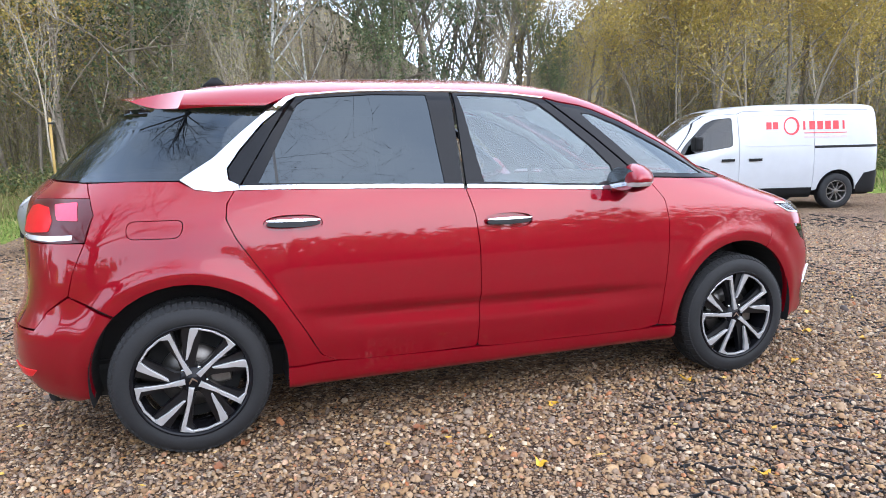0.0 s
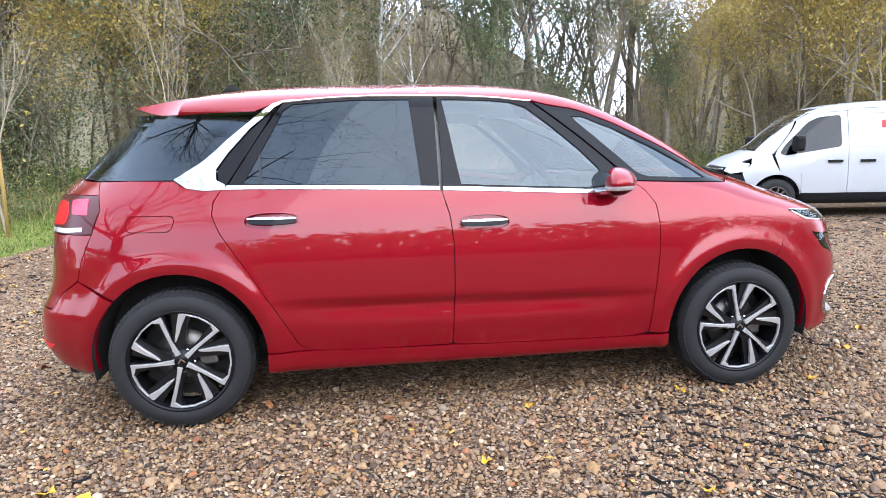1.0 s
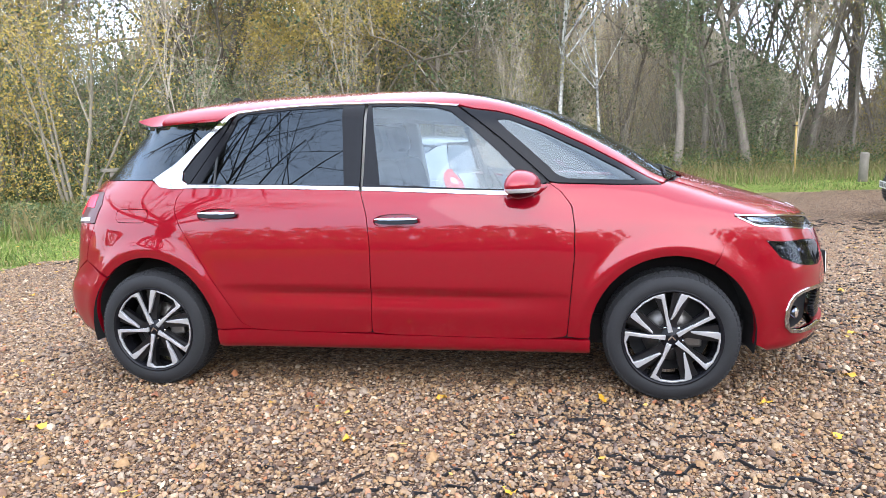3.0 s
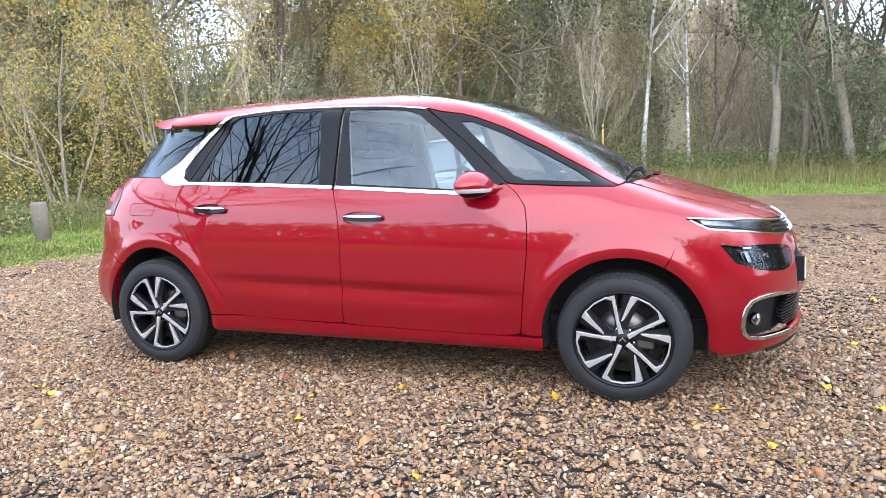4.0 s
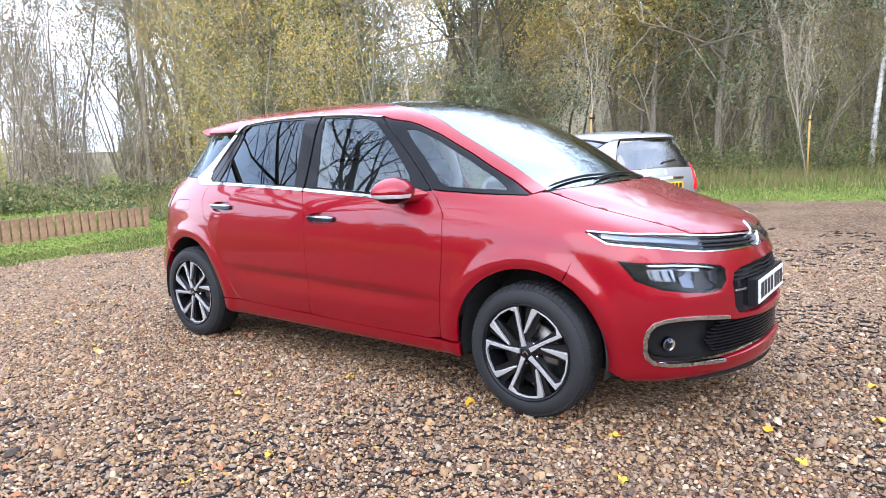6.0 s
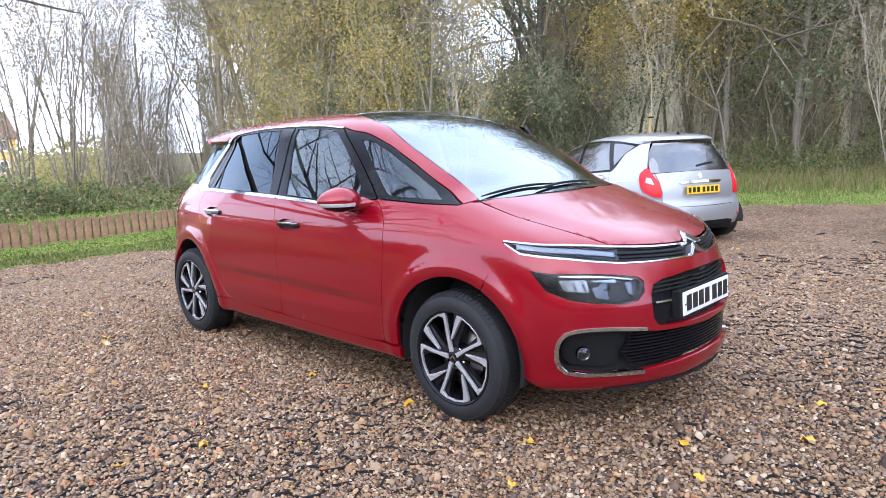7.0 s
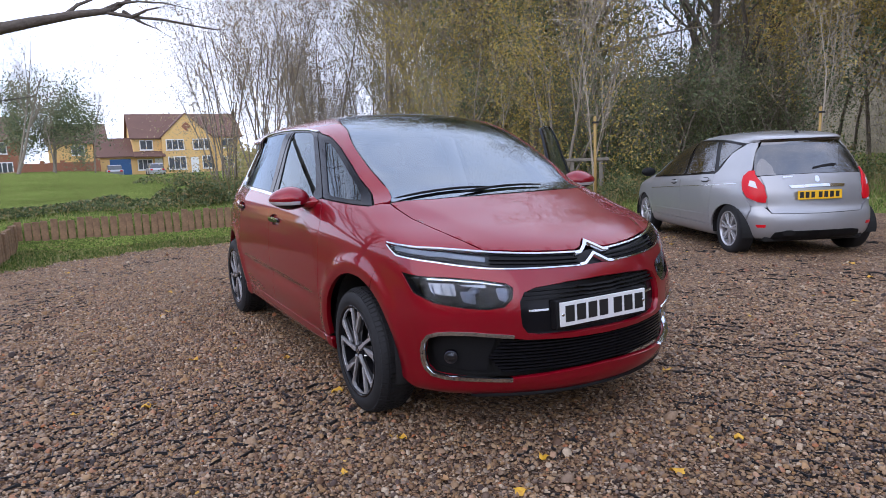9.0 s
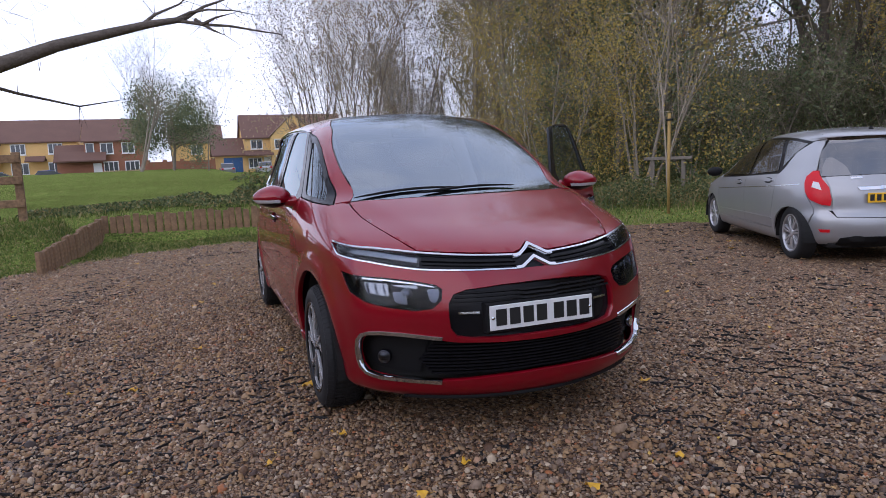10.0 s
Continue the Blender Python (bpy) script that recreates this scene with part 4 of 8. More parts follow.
# upper grille: a black field with fine bars and the plate
nose("upper_grille", [both(GRILLE)], GLOSS_BLACK, "black upper grille panel", step=0.03, off=-0.030, depth=0)
for k in range(3):
    z = 0.668 + 0.018 * k
    w = 0.37 - 0.02 * k
    nose("grille_bar", [ribbon([(u, z + 0.004 - 0.006 * (u / 0.5) ** 2) for u in np.linspace(-w, w, 19)], 0.008)], PLASTIC, off=-0.014, depth=0.02, step=0.03)
for sgn in (-1, 1):
    nose("grille_marker", [around([("f", sgn * 0.385, 0.622), ("f", sgn * 0.295, 0.622), ("f", sgn * 0.295, 0.612), ("f", sgn * 0.385, 0.612)])], SATIN, "small silver sensor bar", off=-0.018, depth=0.01, step=0.02)
# lower intake with thin slats
for k in range(10):
    z = 0.338 + 0.0145 * k
    w = 0.50 - 0.012 * abs(k - 4)
    nose("intake_slat", [ribbon([(u, z + 0.010 - 0.03 * abs(u) * (0.5 - k / 10)) for u in np.linspace(-w, w, 25)], 0.0065)], GLOSS_BLACK, off=-0.018, depth=0.03, step=0.03)
FOG_CUP = [("f", -0.52, 0.50), ("f", -0.61, 0.512), ("f", -0.71, 0.514), ("s", 1.99, 0.498), ("s", 1.965, 0.46), ("s", 1.952, 0.41), ("s", 1.958, 0.37), ("s", 1.985, 0.343), ("f", -0.645, 0.330), ("f", -0.56, 0.326)]
FOG_RIM = [("f", -0.455, 0.507), ("f", -0.53, 0.516), ("f", -0.61, 0.526), ("f", -0.69, 0.529), ("f", -0.735, 0.524), ("s", 1.978, 0.510), ("s", 1.955, 0.48), ("s", 1.943, 0.44), ("s", 1.940, 0.39), ("s", 1.948, 0.355), ("s", 1.972, 0.330), ("f", -0.70, 0.318), ("f", -0.62, 0.314), ("f", -0.54, 0.310), ("f", -0.46, 0.306)]
FOG_X = float(P_front(np.array([-0.672]), np.array([0.405]))[0][0]) - 0.050
cup = around(FOG_CUP)
rib = ribbon(around(FOG_RIM), 0.016)
for k, flip in ((0, False), (1, True)):
    sg = 1 if flip else -1
    nose("fog_cup", [cup], PLASTIC, "black fog lamp surround", off=-0.062, depth=0, step=0.03, flip=flip)
    nose("fog_rim", [rib], CHROME, "chrome bracket round the fog lamp", off=0.008, depth=0.025, step=0.012, flip=flip)
    fog = part("fog_lamp", lathe("fog_lamp", [(0.0, 0.006), (0.022, 0.004), (0.034, -0.004), (0.040, 0.004), (0.046, 0.0), (0.048, -0.03)], SMOKED_REFLECTOR, 28), red_car, "round dark chrome fog lamp", pose(FOG_X, sg * 0.672, 0.405, 0, 0, -90 + sg * 35) @ Matrix.Scale(0.68, 4))
    part("fog_lens", lathe("fog_lens", [(0.0, 0.014), (0.02, 0.012), (0.038, 0.004)], LENS, 24), fog)
    # main lamp: dark bowl, reflector blocks, clear cover, dark inner end
    nose("lamp_bowl", [HL], GLOSS_BLACK, "dark headlamp bowl", off=-0.055, depth=0, step=0.03, flip=flip)
    nose("lamp_wall", [HL, fillet([(u * 0.93 + 0.07 * np.mean([q[0] for q in HL]), z * 0.9 + 0.1 * 0.71) for u, z in HL], 0.01)], GLOSS_BLACK, "", off=-0.006, depth=0.05, step=0.025, flip=flip)
    for (y0, y1, z0, z1, mt) in ((0.660, 0.750, 0.692, 0.750, REFLECTOR), (0.540, 0.635, 0.728, 0.745, REFLECTOR), (0.590, 0.640, 0.655, 0.715, SMOKED_REFLECTOR), (0.450, 0.498, 0.660, 0.728, SMOKED_REFLECTOR)):
        nose("lamp_reflector", [fillet(around([("f", -y0, z0), ("f", -y1, z0 + 0.012), ("f", -y1 - 0.006, z1), ("f", -y0, z1)]), 0.012)], mt, "", off=-0.040, depth=0.02, step=0.02, flip=flip)
    for y0 in (0.672, 0.705, 0.738):
        nose("reflector_rib", [ribbon(around([("f", -y0, 0.695), ("f", -y0 - 0.004, 0.72), ("f", -y0 - 0.006, 0.745)]), 0.004)], SMOKED_REFLECTOR, "", off=-0.032, depth=0.01, step=0.02, flip=flip)
    nose("lamp_brow", [ribbon(around([("f", -0.75, 0.768), ("f", -0.66, 0.764), ("f", -0.55, 0.751), ("f", -0.47, 0.736)]), 0.007)], CHROME, "thin bright line along the top of the lamp", off=-0.02, depth=0.012, step=0.02, flip=flip)
    part("lamp_projector", lathe("lamp_projector", [(0.0, 0.018), (0.018, 0.014), (0.030, 0.0), (0.036, 0.004), (0.038, -0.03)], SMOKED_REFLECTOR, 28), red_car, "projector lens", pose(2.060, sg * 0.565, 0.690, 0, 0, -90 + sg * 30) @ Matrix.Scale(0.8, 4))
    cover = nose("lamp_cover", [HL], LENS, "clear headlamp cover", off=-0.002, depth=0, step=0.025, flip=flip)
    cover.visible_shadow = False

# slim running lamps and the twin chrome lines that meet in the badge
UP_CHROME = [("s", 1.680, 0.914), ("f", -0.745, 0.900), ("f", -0.67, 0.895), ("f", -0.58, 0.885), ("f", -0.49, 0.874), ("f", -0.38, 0.864), ("f", -0.28, 0.857), ("f", -0.18, 0.852), ("f", -0.085, 0.848)]
up, low = around(UP_CHROME), around([("s", 1.690, 0.903), ("s", 1.775, 0.862)] + LOW_CHROME[1:-1])
nose("lamp_band", [around([("s", 1.682, 0.908)] + UP_CHROME[1:] + [("f", -0.001, 0.858)]) + mirrored(around([("s", 1.682, 0.908)] + UP_CHROME[1:] + [("f", -0.001, 0.858)])) + [(-u, z) for u, z in around([("s", 1.765, 0.866)] + LOW_CHROME[1:])] + mirrored([(-u, z) for u, z in around([("s", 1.765, 0.866)] + LOW_CHROME[1:])])], GLOSS_BLACK, "black band between the chrome lines", off=-0.014, depth=0, step=0.02)
for flip in (False, True):
    nose("chrome_line", [ribbon(up, 0.0058)], CHROME, "upper chrome line", off=0.004, depth=0.010, step=0.01, flip=flip)
    nose("chrome_line", [ribbon(low, 0.0058)], CHROME, "lower chrome line", off=0.004, depth=0.010, step=0.01, flip=flip)
    for dz in (-0.010, 0.006):
        nose("band_bar", [ribbon(around([("f", -0.50, 0.842 + dz), ("f", -0.35, 0.833 + dz), ("f", -0.2, 0.825 + dz), ("f", -0.09, 0.822 + dz)]), 0.006)], PLASTIC, off=-0.004, depth=0.01, step=0.02, flip=flip)
    lamp_line = around([("s", 1.745, 0.896), ("f", -0.74, 0.882), ("f", -0.66, 0.872), ("f", -0.58, 0.858), ("f", -0.515, 0.846)])
    nose("running_lamp", [ribbon(lamp_line, 0.020)], REFLECTOR, "slim daytime running lamp", off=-0.006, depth=0.012, step=0.012, flip=flip)
    nose("running_lamp_cover", [around([("s", 1.70, 0.905)] + UP_CHROME[1:5] + [("f", -0.50, 0.83), ("f", -0.52, 0.812)] + [("f", -0.62, 0.826), ("f", -0.70, 0.844), ("s", 1.77, 0.870)])], LENS, "", off=0.0, depth=0, step=0.02, flip=flip).visible_shadow = False
for dz, off in ((0.0, 0.009), (-0.050, 0.008)):
    nose("badge_chevron", [ribbon(around([("f", -0.098, 0.842 + dz), ("f", -0.068, 0.845 + dz), ("f", 0.0, 0.884 + dz), ("f", 0.068, 0.845 + dz), ("f", 0.098, 0.842 + dz)]), 0.0115)], CHROME, "chrome chevron badge", off=off, depth=0.03, step=0.01)

# bonnet, screen, roof
front_edge = [tuple(P_front(np.array([a]), np.array([z]))[0][:2]) for k, a, z in [("f", -0.50, 0.884), ("f", -0.38, 0.874), ("f", -0.28, 0.867), ("f", -0.18, 0.861), ("f", -0.09, 0.858), ("f", -0.05, 0.868), ("f", 0.0, 0.895)]]
half = [(1.555, 0.0), (1.545, -0.2), (1.50, -0.45), (1.42, -0.656), (1.52, -0.650), (1.62, -0.637), (1.72, -0.612), (1.83, -0.582), (1.95, -0.543)] + [(x, y) for x, y in front_edge]
BONNET = half + [(x, -y) for x, y in reversed(half[1:-1])]


def bonnet_crease(p):
    t = np.clip((p[:, 0] - 1.45) / 0.65, 0, 1)
    line = 0.56 - 0.24 * t
    return 0.010 * np.exp(-np.maximum(0, np.abs(p[:, 1]) - line) ** 2 / 0.09 ** 2) * (1 - 0.8 * t)


nose("bonnet", [BONNET], PAINT, "red bonnet with two soft creases", proj=P_top, step=0.022, depth=0.02, extra=bonnet_crease)
edge = [(float(x), -float(Y(x, z_rail(x)))) for x in np.linspace(1.38, 0.24, 26)]
screen_half = [(1.515, 0.0), (1.505, -0.2), (1.465, -0.45), (1.395, -0.64)] + [(x, y + 0.006) for x, y in edge] + [(0.25, -0.40), (0.27, -0.2), (0.275, 0.0)]
SCREEN = screen_half + [(x, -y) for x, y in reversed(screen_half[1:-1])]
g = nose("windscreen", [SCREEN], SCREEN_GLASS, "large curved windscreen", proj=P_top, step=0.035, depth=0.004, off=-0.002)
g.visible_shadow = False
nose("cowl", [[(1.56, 0.0), (1.55, -0.2), (1.505, -0.45), (1.42, -0.65), (1.38, -0.64), (1.46, -0.45), (1.50, -0.2), (1.51, 0.0)] + [(1.50, 0.2), (1.46, 0.45), (1.38, 0.64), (1.42, 0.65), (1.505, 0.45), (1.55, 0.2)]], PLASTIC, "black cowl under the windscreen", proj=P_top, step=0.025, off=-0.022, depth=0)
roof_edge = [(float(x), -float(Y(x, z_rail(x))) + 0.006) for x in np.linspace(0.235, -0.86, 16)]
ROOF_GLASS = roof_edge + [(-0.87, 0.0)] + [(x, -y) for x, y in reversed(roof_edge)] + [(0.265, 0.2), (0.27, 0.0), (0.265, -0.2)]
nose("glass_roof", [ROOF_GLASS], GLASS_ROOF, "dark panoramic glass roof", proj=P_top, step=0.05, depth=0.01)
tail_edge = [(float(x), -float(Y(x, z_rail(x))) + 0.005) for x in np.linspace(-0.868, -1.335, 12)]
nose("roof_rear", [tail_edge + [(-1.345, -0.3), (-1.35, 0.0), (-1.345, 0.3)] + [(x, -y) for x, y in reversed(tail_edge)]], PAINT, "red roof end", proj=P_top, step=0.03, depth=0.02)
bm = bmesh.new()
bmesh.ops.create_cone(bm, segments=16, radius1=0.06, radius2=0.012, depth=0.055, cap_ends=True)
bmesh.ops.transform(bm, matrix=pose(-1.22, 0, 1.612) @ Matrix.Diagonal((1.3, 0.35, 1, 1)), verts=bm.verts[:])
part("roof_aerial", bm_mesh("roof_aerial", bm, PLASTIC, True), red_car, "small black fin aerial")

# spoiler: a thin wedge that runs out over the rear window
SV, SF = [], []
side0, low0 = float(Y(-1.339, z_rail(-1.339))), float(Y(-1.379, 1.446))
mid0 = float(P_top(np.array([-1.35]), np.array([0.0]))[0][2])
across = [math.sin(radians(a)) for a in np.linspace(-90, 90, 25)]
for s in np.linspace(0, 1, 9):
    ring = []
    wt, wl_ = side0 + (0.568 - side0) * math.sin(s * math.pi / 2), low0 * (1 - s) + 0.566 * s
    zs = float(z_rail(-1.339)) * (1 - s) + 1.483 * s
    crown = (mid0 - float(z_rail(-1.339))) * (1 - s) + 0.028 * s
    for v in across:
        bow = 1 - v * v
        ring.append((-1.339 - 0.011 * bow - (0.228 + 0.124 * bow) * s, v * wt, zs + crown * (1 - abs(v) ** 3)))
    for v in reversed(across):
        bow = 1 - v * v
        ring.append((-1.379 - (0.190 + 0.132 * bow) * s, v * wl_, (1.446 - 0.012 * s + 0.047 * s * s) + (0.012 + 0.016 * s) * (1 - abs(v) ** 3)))
    SV += ring
k_ = 2 * len(across)
SF = [(i * k_ + j, (i + 1) * k_ + j, (i + 1) * k_ + (j + 1) % k_, i * k_ + (j + 1) % k_) for i in range(8) for j in range(k_)] + [tuple(8 * k_ + j for j in range(k_))]
bm = bmesh.new()
bm.from_mesh(mesh_of("spoiler_form", SV, SF, PAINT, False))
bmesh.ops.remove_doubles(bm, verts=bm.verts[:], dist=0.0004)
spoiler_mesh = bm_mesh("spoiler", bm, PAINT, True)
spoiler_mesh.set_sharp_from_angle(angle=radians(24))
part("spoiler", spoiler_mesh, red_car, "red roof spoiler over the rear window")

# ---- tail ----
def tail(name, loops, mat, label="", proj=P_cylr, **k):
    return part(name, panel_mesh(name, loops, proj, mat, **k), red_car, label)


def round_tail(points):
    return around(points, rear=True)


def both_tail(points):
    a = round_tail(points)
    return a + [(-u, z) for u, z in reversed(a)]


LAMP_T = round_tail([("s", -1.738, 1.082), ("s", -1.724, 1.02), ("s", -1.760, 0.915), ("s", -1.83, 0.912), ("f", -0.62, 0.912), ("f", -0.42, 0.915), ("f", -0.40, 1.00), ("f", -0.42, 1.075), ("f", -0.55, 1.082)])
GATE = [("f", -0.001, 1.150), ("f", -0.35, 1.150), ("s", -1.757, 1.142), ("s", -1.742, 1.087), ("f", -0.55, 1.086), ("f", -0.415, 1.079), ("f", -0.395, 1.00), ("f", -0.415, 0.911), ("f", -0.62, 0.908), ("s", -1.764, 0.909), ("s", -1.819, 0.79), ("s", -1.842, 0.704), ("s", -1.93, 0.640), ("s", -1.985, 0.568), ("f", -0.5, 0.560), ("f", -0.001, 0.560)]
tail("tailgate", [both_tail(GATE)], PAINT, "red tailgate", step=0.025, depth=0.02)
tail("rear_bumper", [both_tail([("f", -0.001, 0.554), ("f", -0.5, 0.554), ("s", -1.988, 0.560), ("s", -1.93, 0.634), ("s", -1.84, 0.694)] + [("s", x, z) for x, z in arch(-1.3925, 0.395, 137, 190)] + [("s", -1.86, 0.245), ("f", -0.6, 0.245), ("f", -0.001, 0.245)])], PAINT, "red rear bumper", step=0.025, depth=0.03)
tail("rear_glass", [both_tail([("f", -0.001, 1.158), ("f", -0.35, 1.158), ("f", -0.56, 1.155), ("f", -0.585, 1.30), ("f", -0.56, 1.432), ("f", -0.3, 1.440), ("f", -0.001, 1.440)])], GLASS_DARK, "dark rear window", proj=P_cylr, step=0.03, off=-0.004, depth=0.01)
for flip in (False, True):
    tail("tail_lamp", [LAMP_T], SMOKED_LENS, "smoked red tail lamp", off=0.003, depth=0.02, step=0.02, flip=flip)
    tail("tail_light_block", [fillet(round_tail([("s", -1.908, 1.048), ("s", -1.889, 0.998), ("s", -1.902, 0.954), ("f", -0.52, 0.941), ("f", -0.44, 0.945), ("f", -0.42, 1.0), ("f", -0.44, 1.045), ("f", -0.50, 1.058)]), 0.012)], RED_LENS, "bright red lamp block", off=0.006, depth=0.004, step=0.015, flip=flip)
    tail("tail_light_block", [fillet(round_tail([("s", -1.880, 1.060), ("s", -1.784, 1.069), ("s", -1.782, 0.997), ("s", -1.866, 0.999)]), 0.008)], PINK_LENS, "pale red lamp block", off=0.006, depth=0.004, step=0.015, flip=flip)
    tail("tail_light_strip", [round_tail([("s", -1.804, 0.943), ("s", -1.807, 0.924), ("s", -1.895, 0.918), ("f", -0.55, 0.918), ("f", -0.46, 0.920), ("f", -0.46, 0.936), ("f", -0.55, 0.936), ("s", -1.895, 0.938)])], WHITE_LENS, "white strip in the tail lamp", off=0.006, depth=0.004, step=0.015, flip=flip)
    tail("rear_reflector", [fillet(round_tail([("s", -1.99, 0.395), ("s", -2.02, 0.36), ("f", -0.52, 0.36), ("f", -0.52, 0.395)]), 0.01)], RED_LENS, "red reflector in the bumper", off=0.004, depth=0.004, step=0.02, flip=flip)

# number plate with bars for its characters
plate = part("number_plate", box_mesh("number_plate", -0.004, -0.26, -0.0555, 0.004, 0.26, 0.0555, PLATE_WHITE, 0.003), red_car, "white front number plate with black bars", pose(2.288, 0.0, 0.590, 0, -2, 0))
for k, y in enumerate((-0.205, -0.138, -0.071, -0.004, 0.083, 0.150, 0.217)):
    part("plate_bar", box_mesh("plate_bar", 0.004, y - 0.026, -0.036, 0.0055, y + 0.026, 0.038, INK), plate)
for y in (-0.245, 0.247):
    part("plate_screw", lathe("plate_screw", [(0.0, -0.003), (0.007, -0.002), (0.008, 0.0)], SATIN, 12), plate, "", pose(0.0045, y, 0.0, 0, 0, 90))
part("plate_plinth", box_mesh("plate_plinth", -0.05, -0.275, -0.067, -0.004, 0.275, 0.067, PLASTIC, 0.006), plate)

# wipers
for y0, y1, x0, x1 in ((-0.28, 0.30, 1.505, 1.47), (-0.62, -0.02, 1.42, 1.485)):
    pts = []
    for t in np.linspace(0, 1, 9):
        x, y = x0 + (x1 - x0) * t - 0.035 * math.sin(math.pi * t) * 0.2, y0 + (y1 - y0) * t
        p = P_top(np.array([x - 0.03]), np.array([y]))[0]
        pts.append((p[0], p[1], p[2] + 0.010))
    part("wiper", tube_mesh("wiper", pts, [0.003, 0.006, 0.007, 0.007, 0.007, 0.007, 0.006, 0.005, 0.003], PLASTIC, 6), red_car, "black wiper on the windscreen")

# ---- wheels ----
def wheel_parts():
    w = bpy.data.objects.new("wheel", None)
    scene.collection.objects.link(w)
    tyre_line = [(0.236, -0.098), (0.246, -0.104), (0.268, -0.108), (0.292, -0.102), (0.312, -0.090), (0.322, -0.072), (0.326, -0.04), (0.327, 0.0), (0.326, 0.04), (0.322, 0.072), (0.312, 0.09), (0.292, 0.102), (0.246, 0.104), (0.236, 0.098)]
    tyre = part("tyre", lathe("tyre", tyre_line, RUBBER, 64), w, "black road tyre with block tread")
    blocks = []
    for i in range(76):
        a = 2 * math.pi * i / 76
        for y0, y1, r0, r1 in ((-0.094, -0.066, 0.3125, 0.3275), (-0.055, -0.005, 0.322, 0.330), (0.005, 0.055, 0.322, 0.330), (0.066, 0.094, 0.3125, 0.3275)):
            w2 = 0.0095
            vs = []
            for yy, rt in ((y0, r0 if abs(y0) > 0.06 and y0 < 0 else r1), (y1, r0 if y1 > 0.06 else r1)):
                for da in (-w2, w2):
                    tilt = 0.14 * yy
                    for rr in (0.300, rt):
                        ang = a + (da / 0.327) + tilt
                        vs.append((rr * math.cos(ang), yy, rr * math.sin(ang)))
            blocks.append((vs, [(1, 3, 7, 5), (0, 4, 6, 2), (0, 1, 5, 4), (2, 6, 7, 3), (0, 2, 3, 1), (4, 5, 7, 6)]))
    part("tread", gather("tread", blocks, RUBBER, False), tyre)
    rim = part("rim", lathe("rim", [(0.238, -0.094), (0.243, -0.101), (0.240, -0.106), (0.231, -0.103), (0.227, -0.090), (0.221, -0.06), (0.214, 0.0), (0.219, 0.08), (0.236, 0.098)], GLOSS_BLACK, 64), w, "gloss black alloy rim with machined spokes")
    part("brake_disc", lathe("brake_disc", [(0.06, -0.012), (0.135, -0.012), (0.135, 0.012), (0.06, 0.012)], DISC, 40), w, "steel brake disc")
    part("caliper", box_mesh("caliper", 0.06, -0.04, -0.06, 0.15, 0.03, 0.06, DISC, 0.012), w, "brake caliper")
    part("backplate", lathe("backplate", [(0.0, 0.03), (0.2, 0.03)], DARK, 32), w)
    part("hub", lathe("hub", [(0.0, -0.092), (0.026, -0.092), (0.030, -0.088), (0.034, -0.086), (0.052, -0.082), (0.058, -0.06), (0.06, -0.01)], GLOSS_BLACK, 32), w, "black wheel hub")
    part("hub_badge", prism("hub_badge", [(-0.017, -0.013), (0.0, 0.004), (0.017, -0.013), (0.017, -0.004), (0.0, 0.014), (-0.017, -0.004)], -0.0945, -0.091, CHROME), w, "silver chevron on the hub")

    def P(r, a):
        r = r * (1 + 0.07 * min(1, r / 0.2))
        return (r * math.cos(radians(a)), r * math.sin(radians(a)))

    for k in range(5):
        f = 103 + 72 * k
        # slim arm from the hub that bends along the rim, and a broad blade back inwards
        n = Vector((-math.sin(radians(f)), math.cos(radians(f))))
        d = Vector((math.cos(radians(f)), math.sin(radians(f))))

        def Q(along_r, side):
            return tuple(d * along_r * (1 + 0.07 * min(1, along_r / 0.2)) + n * side)
        arm = [Q(0.030, -0.012), Q(0.10, -0.006), Q(0.19, -0.011), P(0.2105, f - 3), P(0.2125, f + 10), P(0.2125, f + 25), P(0.2120, f + 40), P(0.2040, f + 40), P(0.2040, f + 25), P(0.2035, f + 10), Q(0.19, 0.007), Q(0.10, 0.010), Q(0.030, 0.012)]
        blade = [P(0.2120, f + 40), P(0.2115, f + 48), P(0.205, f + 49.5), P(0.15, f + 54), P(0.090, f + 64), P(0.092, f + 58), P(0.12, f + 50), P(0.165, f + 44.5), P(0.2040, f + 40)]
        part("spoke_arm", prism("spoke_arm", arm, -0.098, -0.085, ALLOY, 0.002), rim, "bright machined spoke edge")
        part("spoke_blade", prism("spoke_blade", blade, -0.097, -0.082, ALLOY, 0.002), rim, "bright machined spoke blade")
        web = [P(0.045, f - 4), P(0.12, f - 2), P(0.2115, f - 5), P(0.2115, f + 14), P(0.19, f + 9), P(0.10, f + 10), P(0.05, f + 30)]
        part("spoke_web", prism("spoke_web", web, -0.078, -0.045, WHEEL_BLACK), rim)
        web2 = [P(0.05, f + 30), P(0.075, f + 40), P(0.2115, f + 36), P(0.2115, f + 58), P(0.07, f + 76), P(0.045, f + 74)]
        part("spoke_web", prism("spoke_web", web2, -0.076, -0.045, WHEEL_BLACK), rim)
        part("wheel_bolt", lathe("wheel_bolt", [(0.0, -0.078), (0.009, -0.078), (0.010, -0.06)], SATIN, 10), rim, "", pose(0.054 * math.cos(radians(f + 20)), 0, 0.054 * math.sin(radians(f + 20))))
    return w


